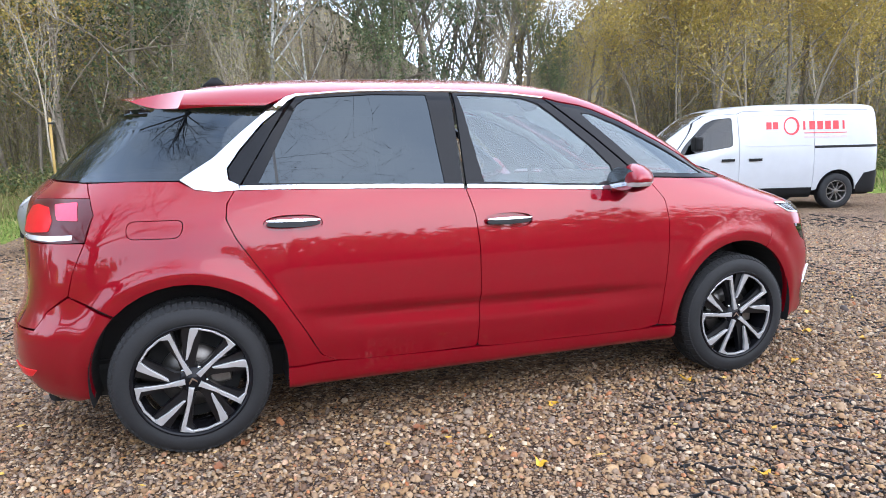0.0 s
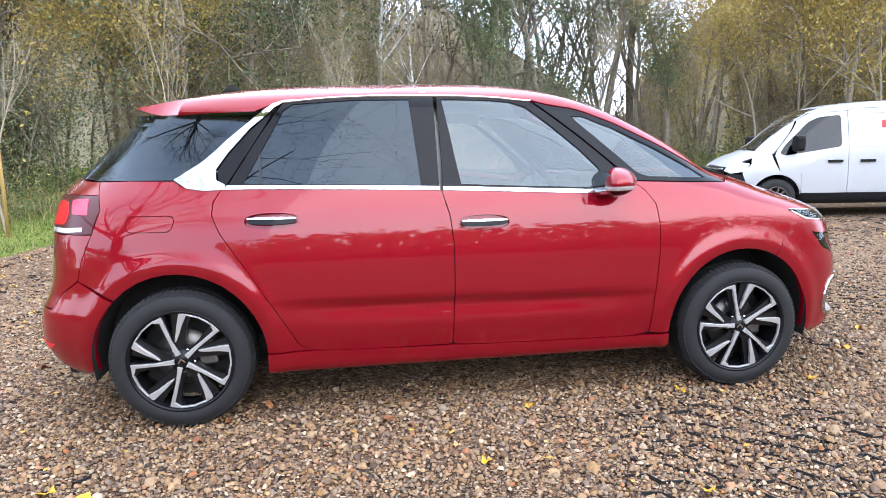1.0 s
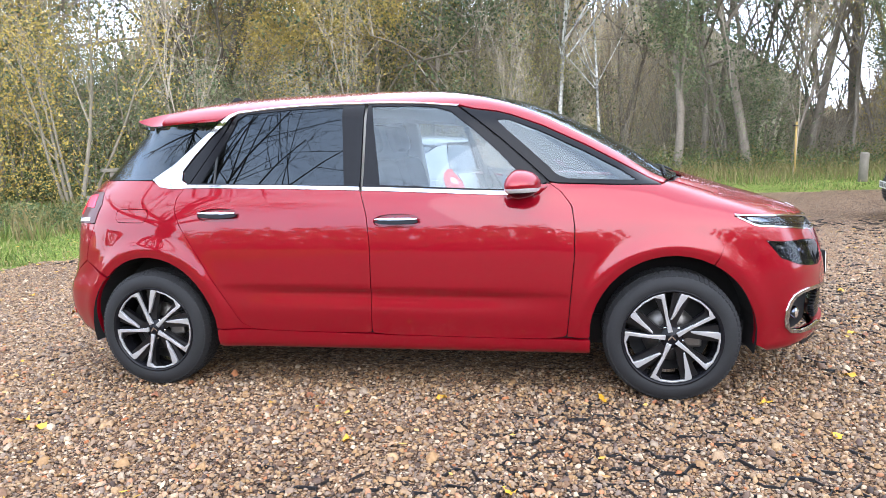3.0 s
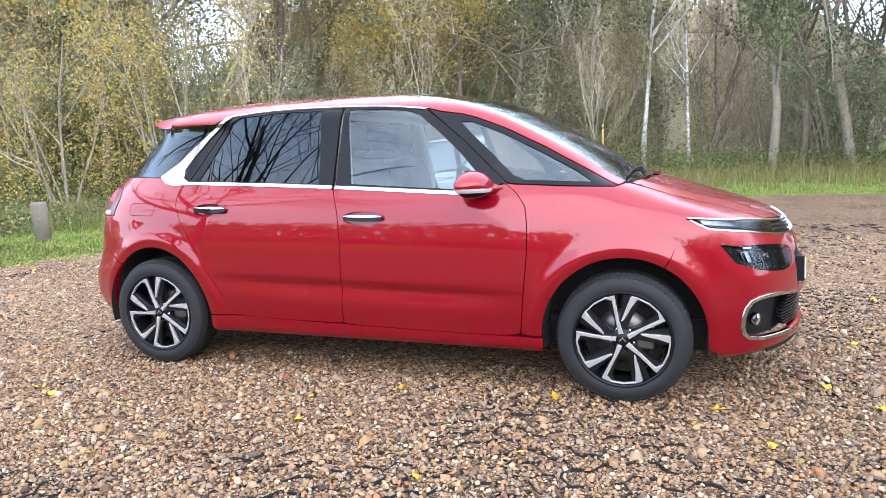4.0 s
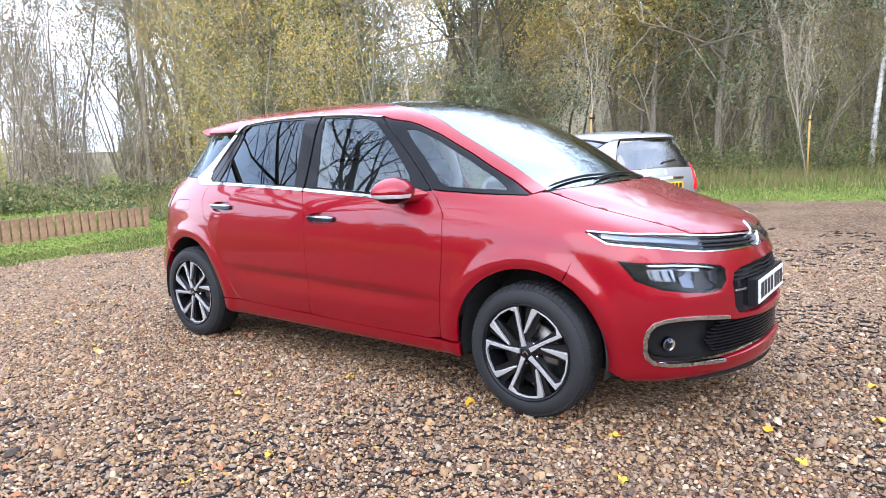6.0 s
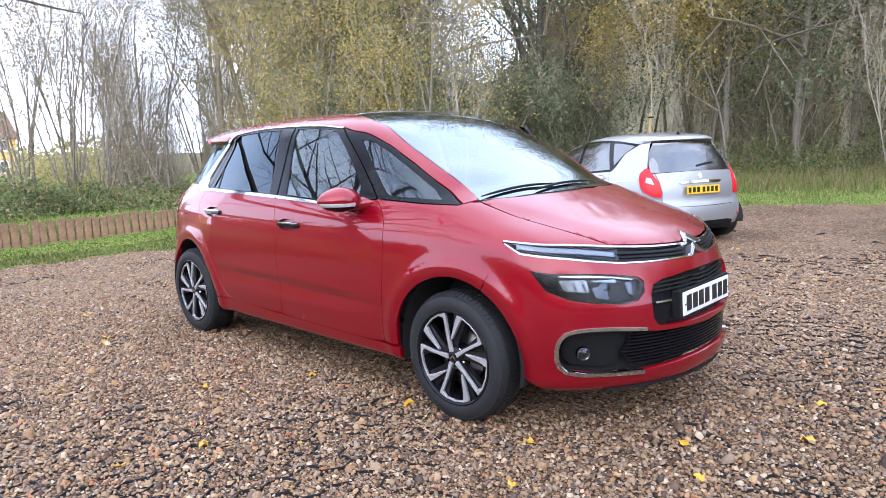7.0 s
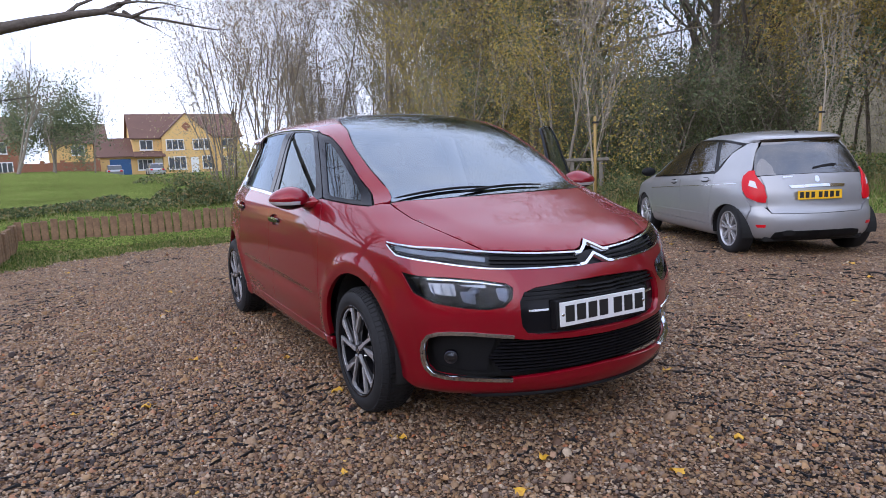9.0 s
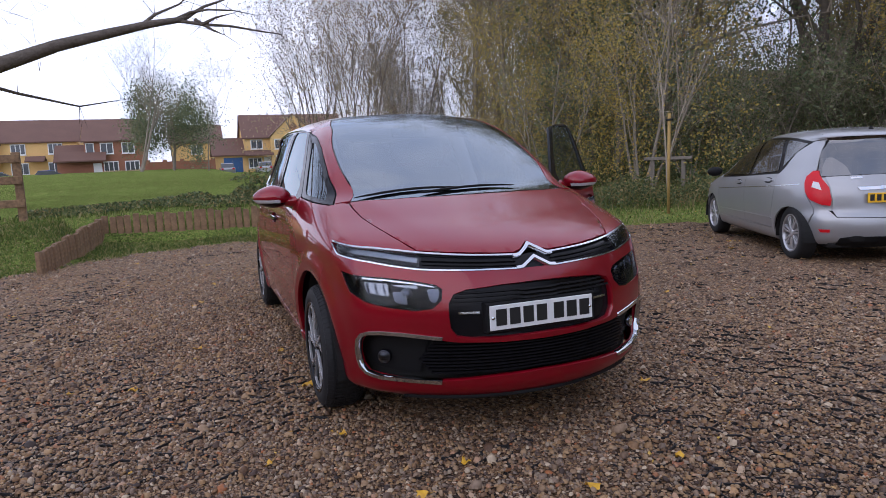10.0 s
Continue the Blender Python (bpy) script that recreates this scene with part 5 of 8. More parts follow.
WZ = 0.320
first = wheel_parts()
first.parent = red_car
tagged(first, "alloy wheel with black and silver spokes")
first.matrix_basis = pose(1.3925, -0.783, WZ)
for m in (pose(-1.3925, -0.783, WZ, 0, -9, 0), pose(1.3925, 0.783, WZ, 0, 0, 180), pose(-1.3925, 0.783, WZ, 0, 20, 180)):
    copy_thing(first, m)

# ---- inside the car ----
part("floor_pan", box_mesh("floor_pan", -2.0, -0.60, 0.20, 1.95, 0.60, 0.36, DARK, 0.03), red_car, "dark underside")
part("side_skirt", box_mesh("side_skirt", -0.98, -0.83, 0.215, 0.98, -0.58, 0.335, DARK, 0.02), red_car)
part("side_skirt", box_mesh("side_skirt", -0.98, 0.58, 0.215, 0.98, 0.83, 0.335, DARK, 0.02), red_car)
part("engine_block", box_mesh("engine_block", 1.0, -0.54, 0.36, 1.9, 0.54, 0.80, DARK, 0.05), red_car)


def seat(x, y, back_tilt, wide=0.50, light=False):
    s = new("seat")
    s.parent = red_car
    s.matrix_basis = pose(x, y, 0.36)
    tagged(s, "grey cloth car seat with a headrest")
    part("cushion", box_mesh("cushion", -0.24, -wide / 2, 0.12, 0.28, wide / 2, 0.27, CLOTH, 0.05), s)
    part("backrest", box_mesh("backrest", -0.07, -wide / 2, 0.0, 0.07, wide / 2, 0.66, CLOTH, 0.06, pose(-0.24, 0, 0.22, 0, -back_tilt, 0)), s)
    part("headrest", box_mesh("headrest", -0.05, -0.14, 0.70, 0.05, 0.14, 0.90, CLOTH, 0.045, pose(-0.24, 0, 0.22, 0, -back_tilt, 0)), s)


seat(0.22, -0.37, 16)
seat(0.22, 0.37, 16)
for y in (-0.46, 0.0, 0.46):
    seat(-0.62, y, 18, 0.44)
bm = bmesh.new()
vs = []
for i in range(15):
    y = -0.74 + 1.48 * i / 14
    b = 1 - (y / 0.80) ** 2
    vs.append([bm.verts.new((x + 0.10 * b, y, z)) for x, z in ((0.66, 0.60), (0.62, 0.95), (0.68, 1.045), (0.85, 1.06), (1.10, 1.045), (1.32, 1.03))])
for a, b in zip(vs, vs[1:]):
    for k in range(5):
        bm.faces.new((a[k], a[k + 1], b[k + 1], b[k]))
part("dashboard", bm_mesh("dashboard", bm, DASH, True), red_car, "dark grey dashboard")
part("dash_hood", box_mesh("dash_hood", 0.74, -0.22, 1.03, 0.98, 0.22, 1.095, DASH, 0.03), red_car)
wheel_ring = [(0.0, 0.19 * math.cos(a), 0.19 * math.sin(a)) for a in [2 * math.pi * i / 28 for i in range(29)]]
steer = part("steering_wheel", tube_mesh("steering_wheel", wheel_ring, 0.017, PLASTIC, 8), red_car, "black steering wheel", pose(0.52, -0.37, 0.98, 0, -24, 0))
part("steering_boss", box_mesh("steering_boss", 0.0, -0.075, -0.07, 0.09, 0.075, 0.05, PLASTIC, 0.025), steer)
part("steering_spoke", box_mesh("steering_spoke", -0.005, -0.185, -0.03, 0.02, 0.185, 0.01, SATIN, 0.008), steer)
bm = bmesh.new()
rows_ = []
for x in np.linspace(0.30, -1.45, 12):
    rows_.append([bm.verts.new((x, y, 1.565 - 0.16 * (y / 0.62) ** 4 - 0.10 * ((x + 0.45) / 1.0) ** 2)) for y in np.linspace(-0.56, 0.56, 9)])
for a, b in zip(rows_, rows_[1:]):
    for k in range(8):
        bm.faces.new((a[k], a[k + 1], b[k + 1], b[k]))
part("headlining", bm_mesh("headlining", bm, LINING, True), red_car, "pale headlining")
part("rear_mirror", box_mesh("rear_mirror", 0.44, -0.12, 1.43, 0.47, 0.12, 1.50, PLASTIC, 0.012), red_car, "interior mirror")
part("sensor_housing", box_mesh("sensor_housing", 0.46, -0.07, 1.46, 0.60, 0.07, 1.535, PLASTIC, 0.02), red_car, "dark sensor housing behind the windscreen")
for sgn in (-1, 1):
    pts = [(-0.14, sgn * 0.70, 0.5), (-0.16, sgn * 0.72, 1.05), (-0.20, sgn * 0.63, 1.40), (-0.22, sgn * 0.57, 1.52)]
    part("pillar_lining", tube_mesh("pillar_lining", pts, 0.06, LINING, 8), red_car, "pale inner door pillar")
    part("front_pillar_lining", tube_mesh("front_pillar_lining", [(1.22, sgn * 0.63, 1.08), (0.85, sgn * 0.595, 1.325), (0.50, sgn * 0.56, 1.47), (0.30, sgn * 0.52, 1.53)], 0.028, LINING, 8), red_car, "pale front pillar lining")


# ---- the other vehicles ----
def plain_wheel(parent, m, radius, width, rim_r, rim_mat, spokes, label):
    w = new("wheel")
    w.parent = parent
    w.matrix_basis = m
    tagged(w, label)
    h = width / 2
    part("tyre", lathe("tyre", [(rim_r, -h * 0.95), (rim_r + 0.012, -h), (radius - 0.03, -h), (radius - 0.006, -h * 0.8), (radius, -h * 0.4), (radius, h * 0.4), (radius - 0.006, h * 0.8), (rim_r + 0.012, h), (rim_r, h * 0.95)], RUBBER, 40), w)
    rim = part("rim", lathe("rim", [(rim_r + 0.002, -h * 0.95), (rim_r - 0.012, -h), (rim_r - 0.02, -h * 0.8), (rim_r - 0.03, h * 0.2), (rim_r - 0.03, h * 0.9)], rim_mat, 40), w)
    part("backplate", lathe("backplate", [(0.0, 0.0), (rim_r - 0.02, 0.0)], DARK, 28), w)
    part("hub", lathe("hub", [(0.0, -h * 0.86), (0.035, -h * 0.86), (0.05, -h * 0.8), (0.055, -h * 0.2)], rim_mat, 24), w)
    for k in range(spokes):
        a = 360 * k / spokes + (5 if k % 2 else -5 if spokes > 12 else 0)
        part("spoke", prism("spoke", [(0.04, -0.009), (rim_r - 0.015, -0.013), (rim_r - 0.015, 0.013), (0.04, 0.009)], -h * 0.82, -h * 0.45, rim_mat, 0.003), rim, "", pose(0, 0, 0, 0, a, 0))
    return w


def hatch():
    """Silver hatchback: same way of building as the red car, with its own form."""
    use_skin(w=([.16, .20, .26, .36, .55, .70, .85, .95, 1.02, 1.10, 1.20, 1.30, 1.40, 1.48, 1.53, 1.56, 1.585, 1.597], [.66, .78, .835, .858, .876, .882, .878, .866, .842, .806, .772, .736, .694, .648, .596, .52, .34, 0]),
                f=([.16, .22, .30, .50, .65, .75, .82, .88, .94, 1.00, 1.10, 1.25, 1.40, 1.50, 1.55, 1.58, 1.597], [1.92, 2.02, 2.06, 2.075, 2.03, 1.95, 1.83, 1.66, 1.43, 1.20, 1.03, .77, .44, .10, -.16, -.45, -.75]),
                r=([.16, .24, .32, .45, .56, .62, .80, .95, 1.10, 1.30, 1.44, 1.475, 1.50, 1.54, 1.575, 1.597], [-1.62, -1.76, -1.80, -1.815, -1.80, -1.765, -1.755, -1.72, -1.665, -1.57, -1.49, -1.53, -1.50, -1.36, -1.10, -.85]),
                af=([.2, .7, .95, 1.1, 1.4, 1.6], [.42, .42, .34, .26, .22, .22]), ar=([.2, .6, 1.0, 1.45, 1.6], [.16, .16, .20, .22, .14]), base=.7, top=1.60, wheels=(), crease=False, soft=([.1, .5, .9, 1.0, 1.2, 1.42, 1.5, 1.597], [.006, .03, .02, .015, .03, .01, .01, 0]))
    car = thing("silver_hatchback", "silver compact hatchback parked at the edge of the gravel", "car", pose(-1.84, 6.44, float(height(-1.2, 5.6)) - 0.015, 0, 0, 155) @ Matrix.Diagonal((1.06, 1.045, 0.955, 1)))
    belt_z = lambda x: sm(x, [-1.3, -0.9, 0.0, 0.95], [1.075, 1.05, 0.985, 0.935])
    roof_z = lambda x: sm(x, [-1.48, -1.2, -0.9, -0.4, 0.0, 0.25, 0.5, 0.8, 1.0, 1.17], [1.452, 1.53, 1.557, 1.572, 1.566, 1.535, 1.455, 1.29, 1.145, 1.005])
    win_z = lambda x: sm(x, [-1.25, -0.9, -0.5, 0.0, 0.25, 0.45, 0.75, 0.95], [1.42, 1.468, 1.488, 1.478, 1.437, 1.350, 1.125, 0.955])
    gm = [(-0.11, 0.975), (-0.085, 0.80), (-0.10, 0.36)]
    gf = [(0.93, 0.925), (0.945, 0.80), (0.92, 0.60), (0.885, 0.36)]
    gr = [(-0.93, 1.03), (-0.955, 0.90), (-0.935, 0.75), (-0.90, 0.56), (-0.90, 0.36)]
    for flip in (False, True):
        def skin(name, loops, mat, label="", proj=P_side, parent=car, **k):
            return part(name, panel_mesh(name, loops, proj, mat, flip=flip, **k), parent, label)
        fd = skin("front_door", [shift(gm, .004) + shift(gf, -.004)[::-1] + along(belt_z, 0.9, -0.1, 8, -0.012)], SILVER, "silver front door", step=0.035, depth=0.015)
        rd = skin("rear_door", [shift(gr, .004) + shift(gm, -.004)[::-1] + along(belt_z, -0.12, -0.92, 8, -0.012)], SILVER, "silver rear door", step=0.035, depth=0.015)
        skin("sill", [[(-0.93, 0.20), (-0.93, 0.352), (0.90, 0.352), (0.94, 0.20)]], SILVER, "", step=0.04, depth=0.03)
        skin("front_wing", [shift(gf, .004)[:1] + [(0.949, .80), (0.924, .60), (0.889, .36), (0.93, 0.33)] + arch(1.284, 0.345, 178, 40, cz=.31) + [(1.62, 0.62), (1.74, 0.80), (1.60, 0.862), (1.40, 0.925), (1.19, 0.985), (0.98, 0.95)]], SILVER, "silver front wing", step=0.035, depth=0.02)
        skin("rear_quarter", [shift(gr, -.004) + arch(-1.284, 0.345, 5, 150, cz=.31) + [(-1.62, 0.60), (-1.60, 0.68), (-1.52, 0.80), (-1.46, 0.95), (-1.48, 1.06), (-1.50, 1.10), (-1.42, 1.30), (-1.36, 1.44), (-1.28, 1.432), (-1.10, 1.30), (-1.0, 1.10), (-0.97, 1.062)]], SILVER, "silver rear quarter", step=0.03, depth=0.02)
        skin("roof_rail", [along(roof_z, 1.165, -1.47, 30) + [(-1.46, 1.45), (-1.36, 1.448)] + along(win_z, -1.24, 0.95, 16, 0.012) + [(1.10, 0.975)]], SILVER, "silver roof side and front pillar", step=0.03, depth=0.02)
        skin("window_frame", [along(belt_z, 0.93, -0.95, 14) + [(-1.0, 1.105), (-1.10, 1.295), (-1.255, 1.415)] + along(win_z, -1.22, 0.93, 18, 0.008)], GLOSS_BLACK, "black window surround", off=-0.006, depth=0.01, step=0.035)
        skin("window_glass", [[(0.78, 0.968), (0.50, 1.262), (0.28, 1.400), (0.0, 1.455), (-0.09, 1.458), (-0.15, 1.005)]], GLASS_CAR, "", off=-0.001, depth=0, step=0.05, parent=fd)
        skin("window_glass", [[(-0.23, 1.012), (-0.17, 1.462), (-0.5, 1.470), (-0.70, 1.462), (-0.90, 1.075)]], GLASS_CAR, "", off=-0.001, depth=0, step=0.05, parent=rd)
        skin("quarter_glass", [[(-0.955, 1.13), (-0.80, 1.452), (-0.95, 1.445), (-1.20, 1.405), (-1.10, 1.315)]], GLASS_CAR, "small corner window", off=-0.001, depth=0, step=0.05)
        skin("side_strip", [ribbon([(-0.90, 0.475), (-0.1, 0.47), (0.88, 0.455)], 0.022)], SILVER, "", off=0.008, depth=0.01, step=0.03)
        skin("crease_line", [ribbon([(-1.40, 0.93), (-0.9, 0.885), (-0.1, 0.83), (0.90, 0.755)], 0.008)], SATIN, "", off=0.003, depth=0.004, step=0.03)
        skin("handle", [oval(-0.78, 0.955, 0.10, 0.020)], SILVER, "silver door handle", off=0.022, depth=0.024, step=0.015, parent=rd)
        # flat dark ovals on the doors paint the shade of the hand recesses
        skin("handle_pocket", [oval(-0.78, 0.952, 0.09, 0.036)], DARK, "", off=0.002, depth=0, step=0.02, parent=rd)
        skin("handle", [oval(0.10, 0.895, 0.10, 0.020)], SILVER, "silver door handle", off=0.022, depth=0.024, step=0.015, parent=fd)
        skin("handle_pocket", [oval(0.10, 0.892, 0.09, 0.036)], DARK, "", off=0.002, depth=0, step=0.02, parent=fd)
        skin("front_lamp", [[(1.50, 0.80), (1.62, 0.84), (1.80, 0.79), (1.86, 0.70), (1.75, 0.66)]], WHITE_LENS, "clear front lamp", off=0.004, depth=0.01, step=0.03)
        s = 1 if flip else -1
        bm = bmesh.new()
        bmesh.ops.create_icosphere(bm, subdivisions=3, radius=1.0)
        for v in bm.verts:
            v.co = (0.80 + v.co.x * (0.09 if v.co.x > 0 else 0.05), s * (0.96 + v.co.y * 0.105), 1.02 + v.co.z * 0.072)
        part("mirror", bm_mesh("mirror", bm, PLASTIC, True), car, "black door mirror")
        skin("side_lining", [[(1.7, .30), (1.6, .78), (.9, .86), (-.9, .95), (-1.6, .9), (-1.65, .28)] + arch(-1.284, 0.35, 180, 0, cz=.31) + arch(1.284, 0.35, 180, 0, cz=.31)], DARK, "", off=-0.03, depth=0, step=0.07)
        lamp = around([("s", -1.47, 0.95), ("s", -1.455, 1.02), ("s", -1.485, 1.085), ("s", -1.53, 1.085), ("f", -0.64, 1.045), ("f", -0.585, 0.90), ("f", -0.572, 0.76), ("f", -0.585, 0.69), ("s", -1.66, 0.70), ("s", -1.57, 0.76), ("s", -1.505, 0.85)], True)
        skin("tail_lamp", [lamp], RED_LENS, "red tail lamp with a clear band", proj=P_cylr, off=0.010, depth=0.02, step=0.02)
        skin("corner_panel", [around([("s", -1.44, 1.02), ("s", -1.46, 0.66), ("f", -0.52, 0.63), ("f", -0.56, 1.02)], True)], SILVER, "", proj=P_cylr, off=-0.020, depth=0, step=0.03)
        skin("lamp_band", [around([("s", -1.55, 0.965), ("s", -1.56, 0.90), ("f", -0.65, 0.865), ("f", -0.66, 0.95)], True)], WHITE_LENS, "clear lamp band", proj=P_cylr, off=0.014, depth=0.006, step=0.02)
        skin("reflector", [around([("s", -1.68, 0.42), ("s", -1.69, 0.385), ("f", -0.60, 0.385), ("f", -0.60, 0.42)], True)], RED_LENS, "", proj=P_cylr, off=0.004, depth=0.006, step=0.03)

    def end(name, loops, mat, label="", proj=P_cylr, **k):
        return part(name, panel_mesh(name, loops, proj, mat, **k), car, label)
    end("tailgate", [both_tail([("f", -0.001, 1.035), ("f", -0.30, 1.03), ("f", -0.60, 1.018), ("f", -0.575, 0.90), ("f", -0.562, 0.76), ("f", -0.568, 0.64), ("f", -0.53, 0.560), ("f", -0.001, 0.550)])], SILVER, "silver tailgate", step=0.03, depth=0.015)
    end("rear_window", [both_tail([("f", -0.001, 1.041), ("f", -0.30, 1.036), ("f", -0.63, 1.026), ("s", -1.515, 1.096), ("s", -1.42, 1.30), ("s", -1.385, 1.43), ("f", -0.5, 1.462), ("f", -0.001, 1.472)])], GLASS_CAR, "dark rear window", step=0.035, depth=0.01, off=-0.002)
    end("rear_bumper", [both_tail([("f", -0.001, 0.543), ("f", -0.535, 0.553), ("f", -0.582, 0.615), ("s", -1.66, 0.69), ("s", -1.615, 0.66), ("s", -1.625, 0.60)] + [("s", x, z) for x, z in arch(-1.284, 0.345, 152, 192, cz=.31)] + [("s", -1.66, 0.24), ("f", -0.5, 0.22), ("f", -0.001, 0.22)])], SILVER, "silver rear bumper", step=0.035, depth=0.02)
    end("roof_lip", [both_tail([("f", -0.001, 1.476), ("f", -0.30, 1.474), ("f", -0.55, 1.464), ("f", -0.55, 1.50), ("f", -0.30, 1.515), ("f", -0.001, 1.52)])], SILVER, "silver edge of the roof", step=0.02, depth=0.01)
    end("bumper_insert", [both_tail([("f", -0.001, 0.335), ("f", -0.40, 0.335), ("f", -0.50, 0.32), ("f", -0.52, 0.225), ("f", -0.001, 0.225)])], PLASTIC, "dark bumper insert", step=0.04, off=0.006, depth=0.01)
    end("exhaust_shade", [oval(0.45, 0.31, 0.09, 0.035)], DARK, "dark exhaust opening", off=0.010, depth=0.01, step=0.03)
    end("handle_bar", [around([("f", -0.33, 0.895), ("f", -0.1, 0.90), ("f", 0.1, 0.90), ("f", 0.33, 0.895), ("f", 0.31, 0.862), ("f", 0.1, 0.866), ("f", -0.1, 0.866), ("f", -0.31, 0.862)], True)[::1]], CHROME, "chrome bar over the plate", off=0.014, depth=0.02, step=0.03)
    end("badge", [oval(0.0, 0.965, 0.04, 0.038)], CHROME, "round silver badge", off=0.008, depth=0.01, step=0.015)
    end("rear_wiper", [ribbon([(0.02, 1.10), (-0.25, 1.13), (-0.42, 1.135)], 0.022)], PLASTIC, "", off=0.012, depth=0.012, step=0.03)
    end("letter_bar", [ribbon([(0.40, 1.005), (0.55, 1.0)], 0.02)], SATIN, "small model letters as a bar", off=0.004, depth=0.004, step=0.02)
    pl = part("number_plate", box_mesh("number_plate", -0.006, -0.26, -0.0555, 0.004, 0.26, 0.0555, PLATE_YELLOW, 0.003), car, "yellow rear number plate with black bars", pose(-1.783, 0, 0.775, 0, 2, 0))
    for k, y in enumerate((-0.205, -0.138, -0.071, -0.004, 0.083, 0.150, 0.217)):
        part("plate_bar", box_mesh("plate_bar", -0.0075, y - 0.022, -0.034, -0.006, y + 0.022, 0.038, INK), pl)
    end("bonnet", [[(1.27, 0), (1.22, -0.4), (1.14, -0.70), (1.40, -0.70), (1.60, -0.66), (1.80, -0.50), (1.88, -0.25), (1.90, 0), (1.88, 0.25), (1.80, 0.50), (1.60, 0.66), (1.40, 0.70), (1.14, 0.70), (1.22, 0.4)]], SILVER, "silver bonnet", proj=P_top, step=0.05, depth=0.02)
    end("front_bumper", [both([("f", -0.001, 0.22), ("f", -0.6, 0.22)] + [("s", x, z) for x, z in arch(1.284, 0.345, -10, 40, cz=.31)] + [("s", 1.63, 0.63), ("s", 1.75, 0.80), ("f", -0.5, 0.78), ("f", -0.001, 0.80)])], SILVER, "silver front bumper", proj=P_cylf, step=0.05, depth=0.02)
    e = [(float(x), -float(Y(x, roof_z(x)))) for x in np.linspace(1.15, 0.26, 14)]
    scr = [(1.27, 0), (1.22, -0.4)] + e + [(0.24, -0.3), (0.26, 0)]
    end("windscreen", [scr + [(x, -y) for x, y in reversed(scr[1:-1])]], GLASS_CAR, "windscreen", proj=P_top, step=0.05, depth=0.005)
    e = [(float(x), -float(Y(x, roof_z(x)))) for x in np.linspace(0.25, -1.37, 18)]
    end("roof", [e + [(-1.425, -0.3), (-1.45, 0), (-1.425, 0.3)] + [(x, -y) for x, y in reversed(e)] + [(0.26, 0.0)]], SILVER, "silver roof", proj=P_top, step=0.05, depth=0.01)
    bm = bmesh.new()
    bmesh.ops.create_cone(bm, segments=12, radius1=0.03, radius2=0.008, depth=0.05, cap_ends=True)
    bmesh.ops.transform(bm, matrix=pose(-1.30, 0, 1.565), verts=bm.verts[:])
    part("aerial", bm_mesh("aerial", bm, PLASTIC), car)
    part("cabin", box_mesh("cabin", -1.35, -0.70, 0.35, 0.85, 0.70, 0.92, CLOTH, 0.1), car, "dark seats and cabin")
    for x in (0.1, -0.75):
        for y in (-0.36, 0.36):
            part("seat_back", box_mesh("seat_back", x - 0.07, y - 0.24, 0.9, x + 0.07, y + 0.24, 1.18, CLOTH, 0.05), car)
    part("underside", box_mesh("underside", -1.7, -0.6, 0.19, 1.9, 0.6, 0.38, DARK, 0.04), car)
    for cx in (-1.284, 1.284):
        for s in (-1, 1):
            v, f = [], []
            for i in range(19):
                a = radians(-10 + 200 * i / 18)
                v += [(cx + 0.347 * math.cos(a), s * yy, 0.31 + 0.347 * math.sin(a)) for yy in (0.82, 0.52)]
            f += [(2 * i, 2 * i + 1, 2 * i + 3, 2 * i + 2) for i in range(18)] + [[2 * i + 1 for i in range(19)]]
            part("wheel_well", mesh_of("wheel_well", v, f, DARK, False), car)
            plain_wheel(car, pose(cx, s * 0.715, 0.330, 0, 0, 180 if s > 0 else 0) @ Matrix.Diagonal((0.985, 1.0, 1.09, 1)), 0.305, 0.19, 0.212, ALLOY, 14, "silver many-spoked alloy wheel")


GLASS_CAR = pane("tinted_car_glass", (0.16, 0.19, 0.20), ior=2.3)
GLASS_VAN = pane("dark_van_glass", (0.03, 0.035, 0.04), ior=1.5)
hatch()


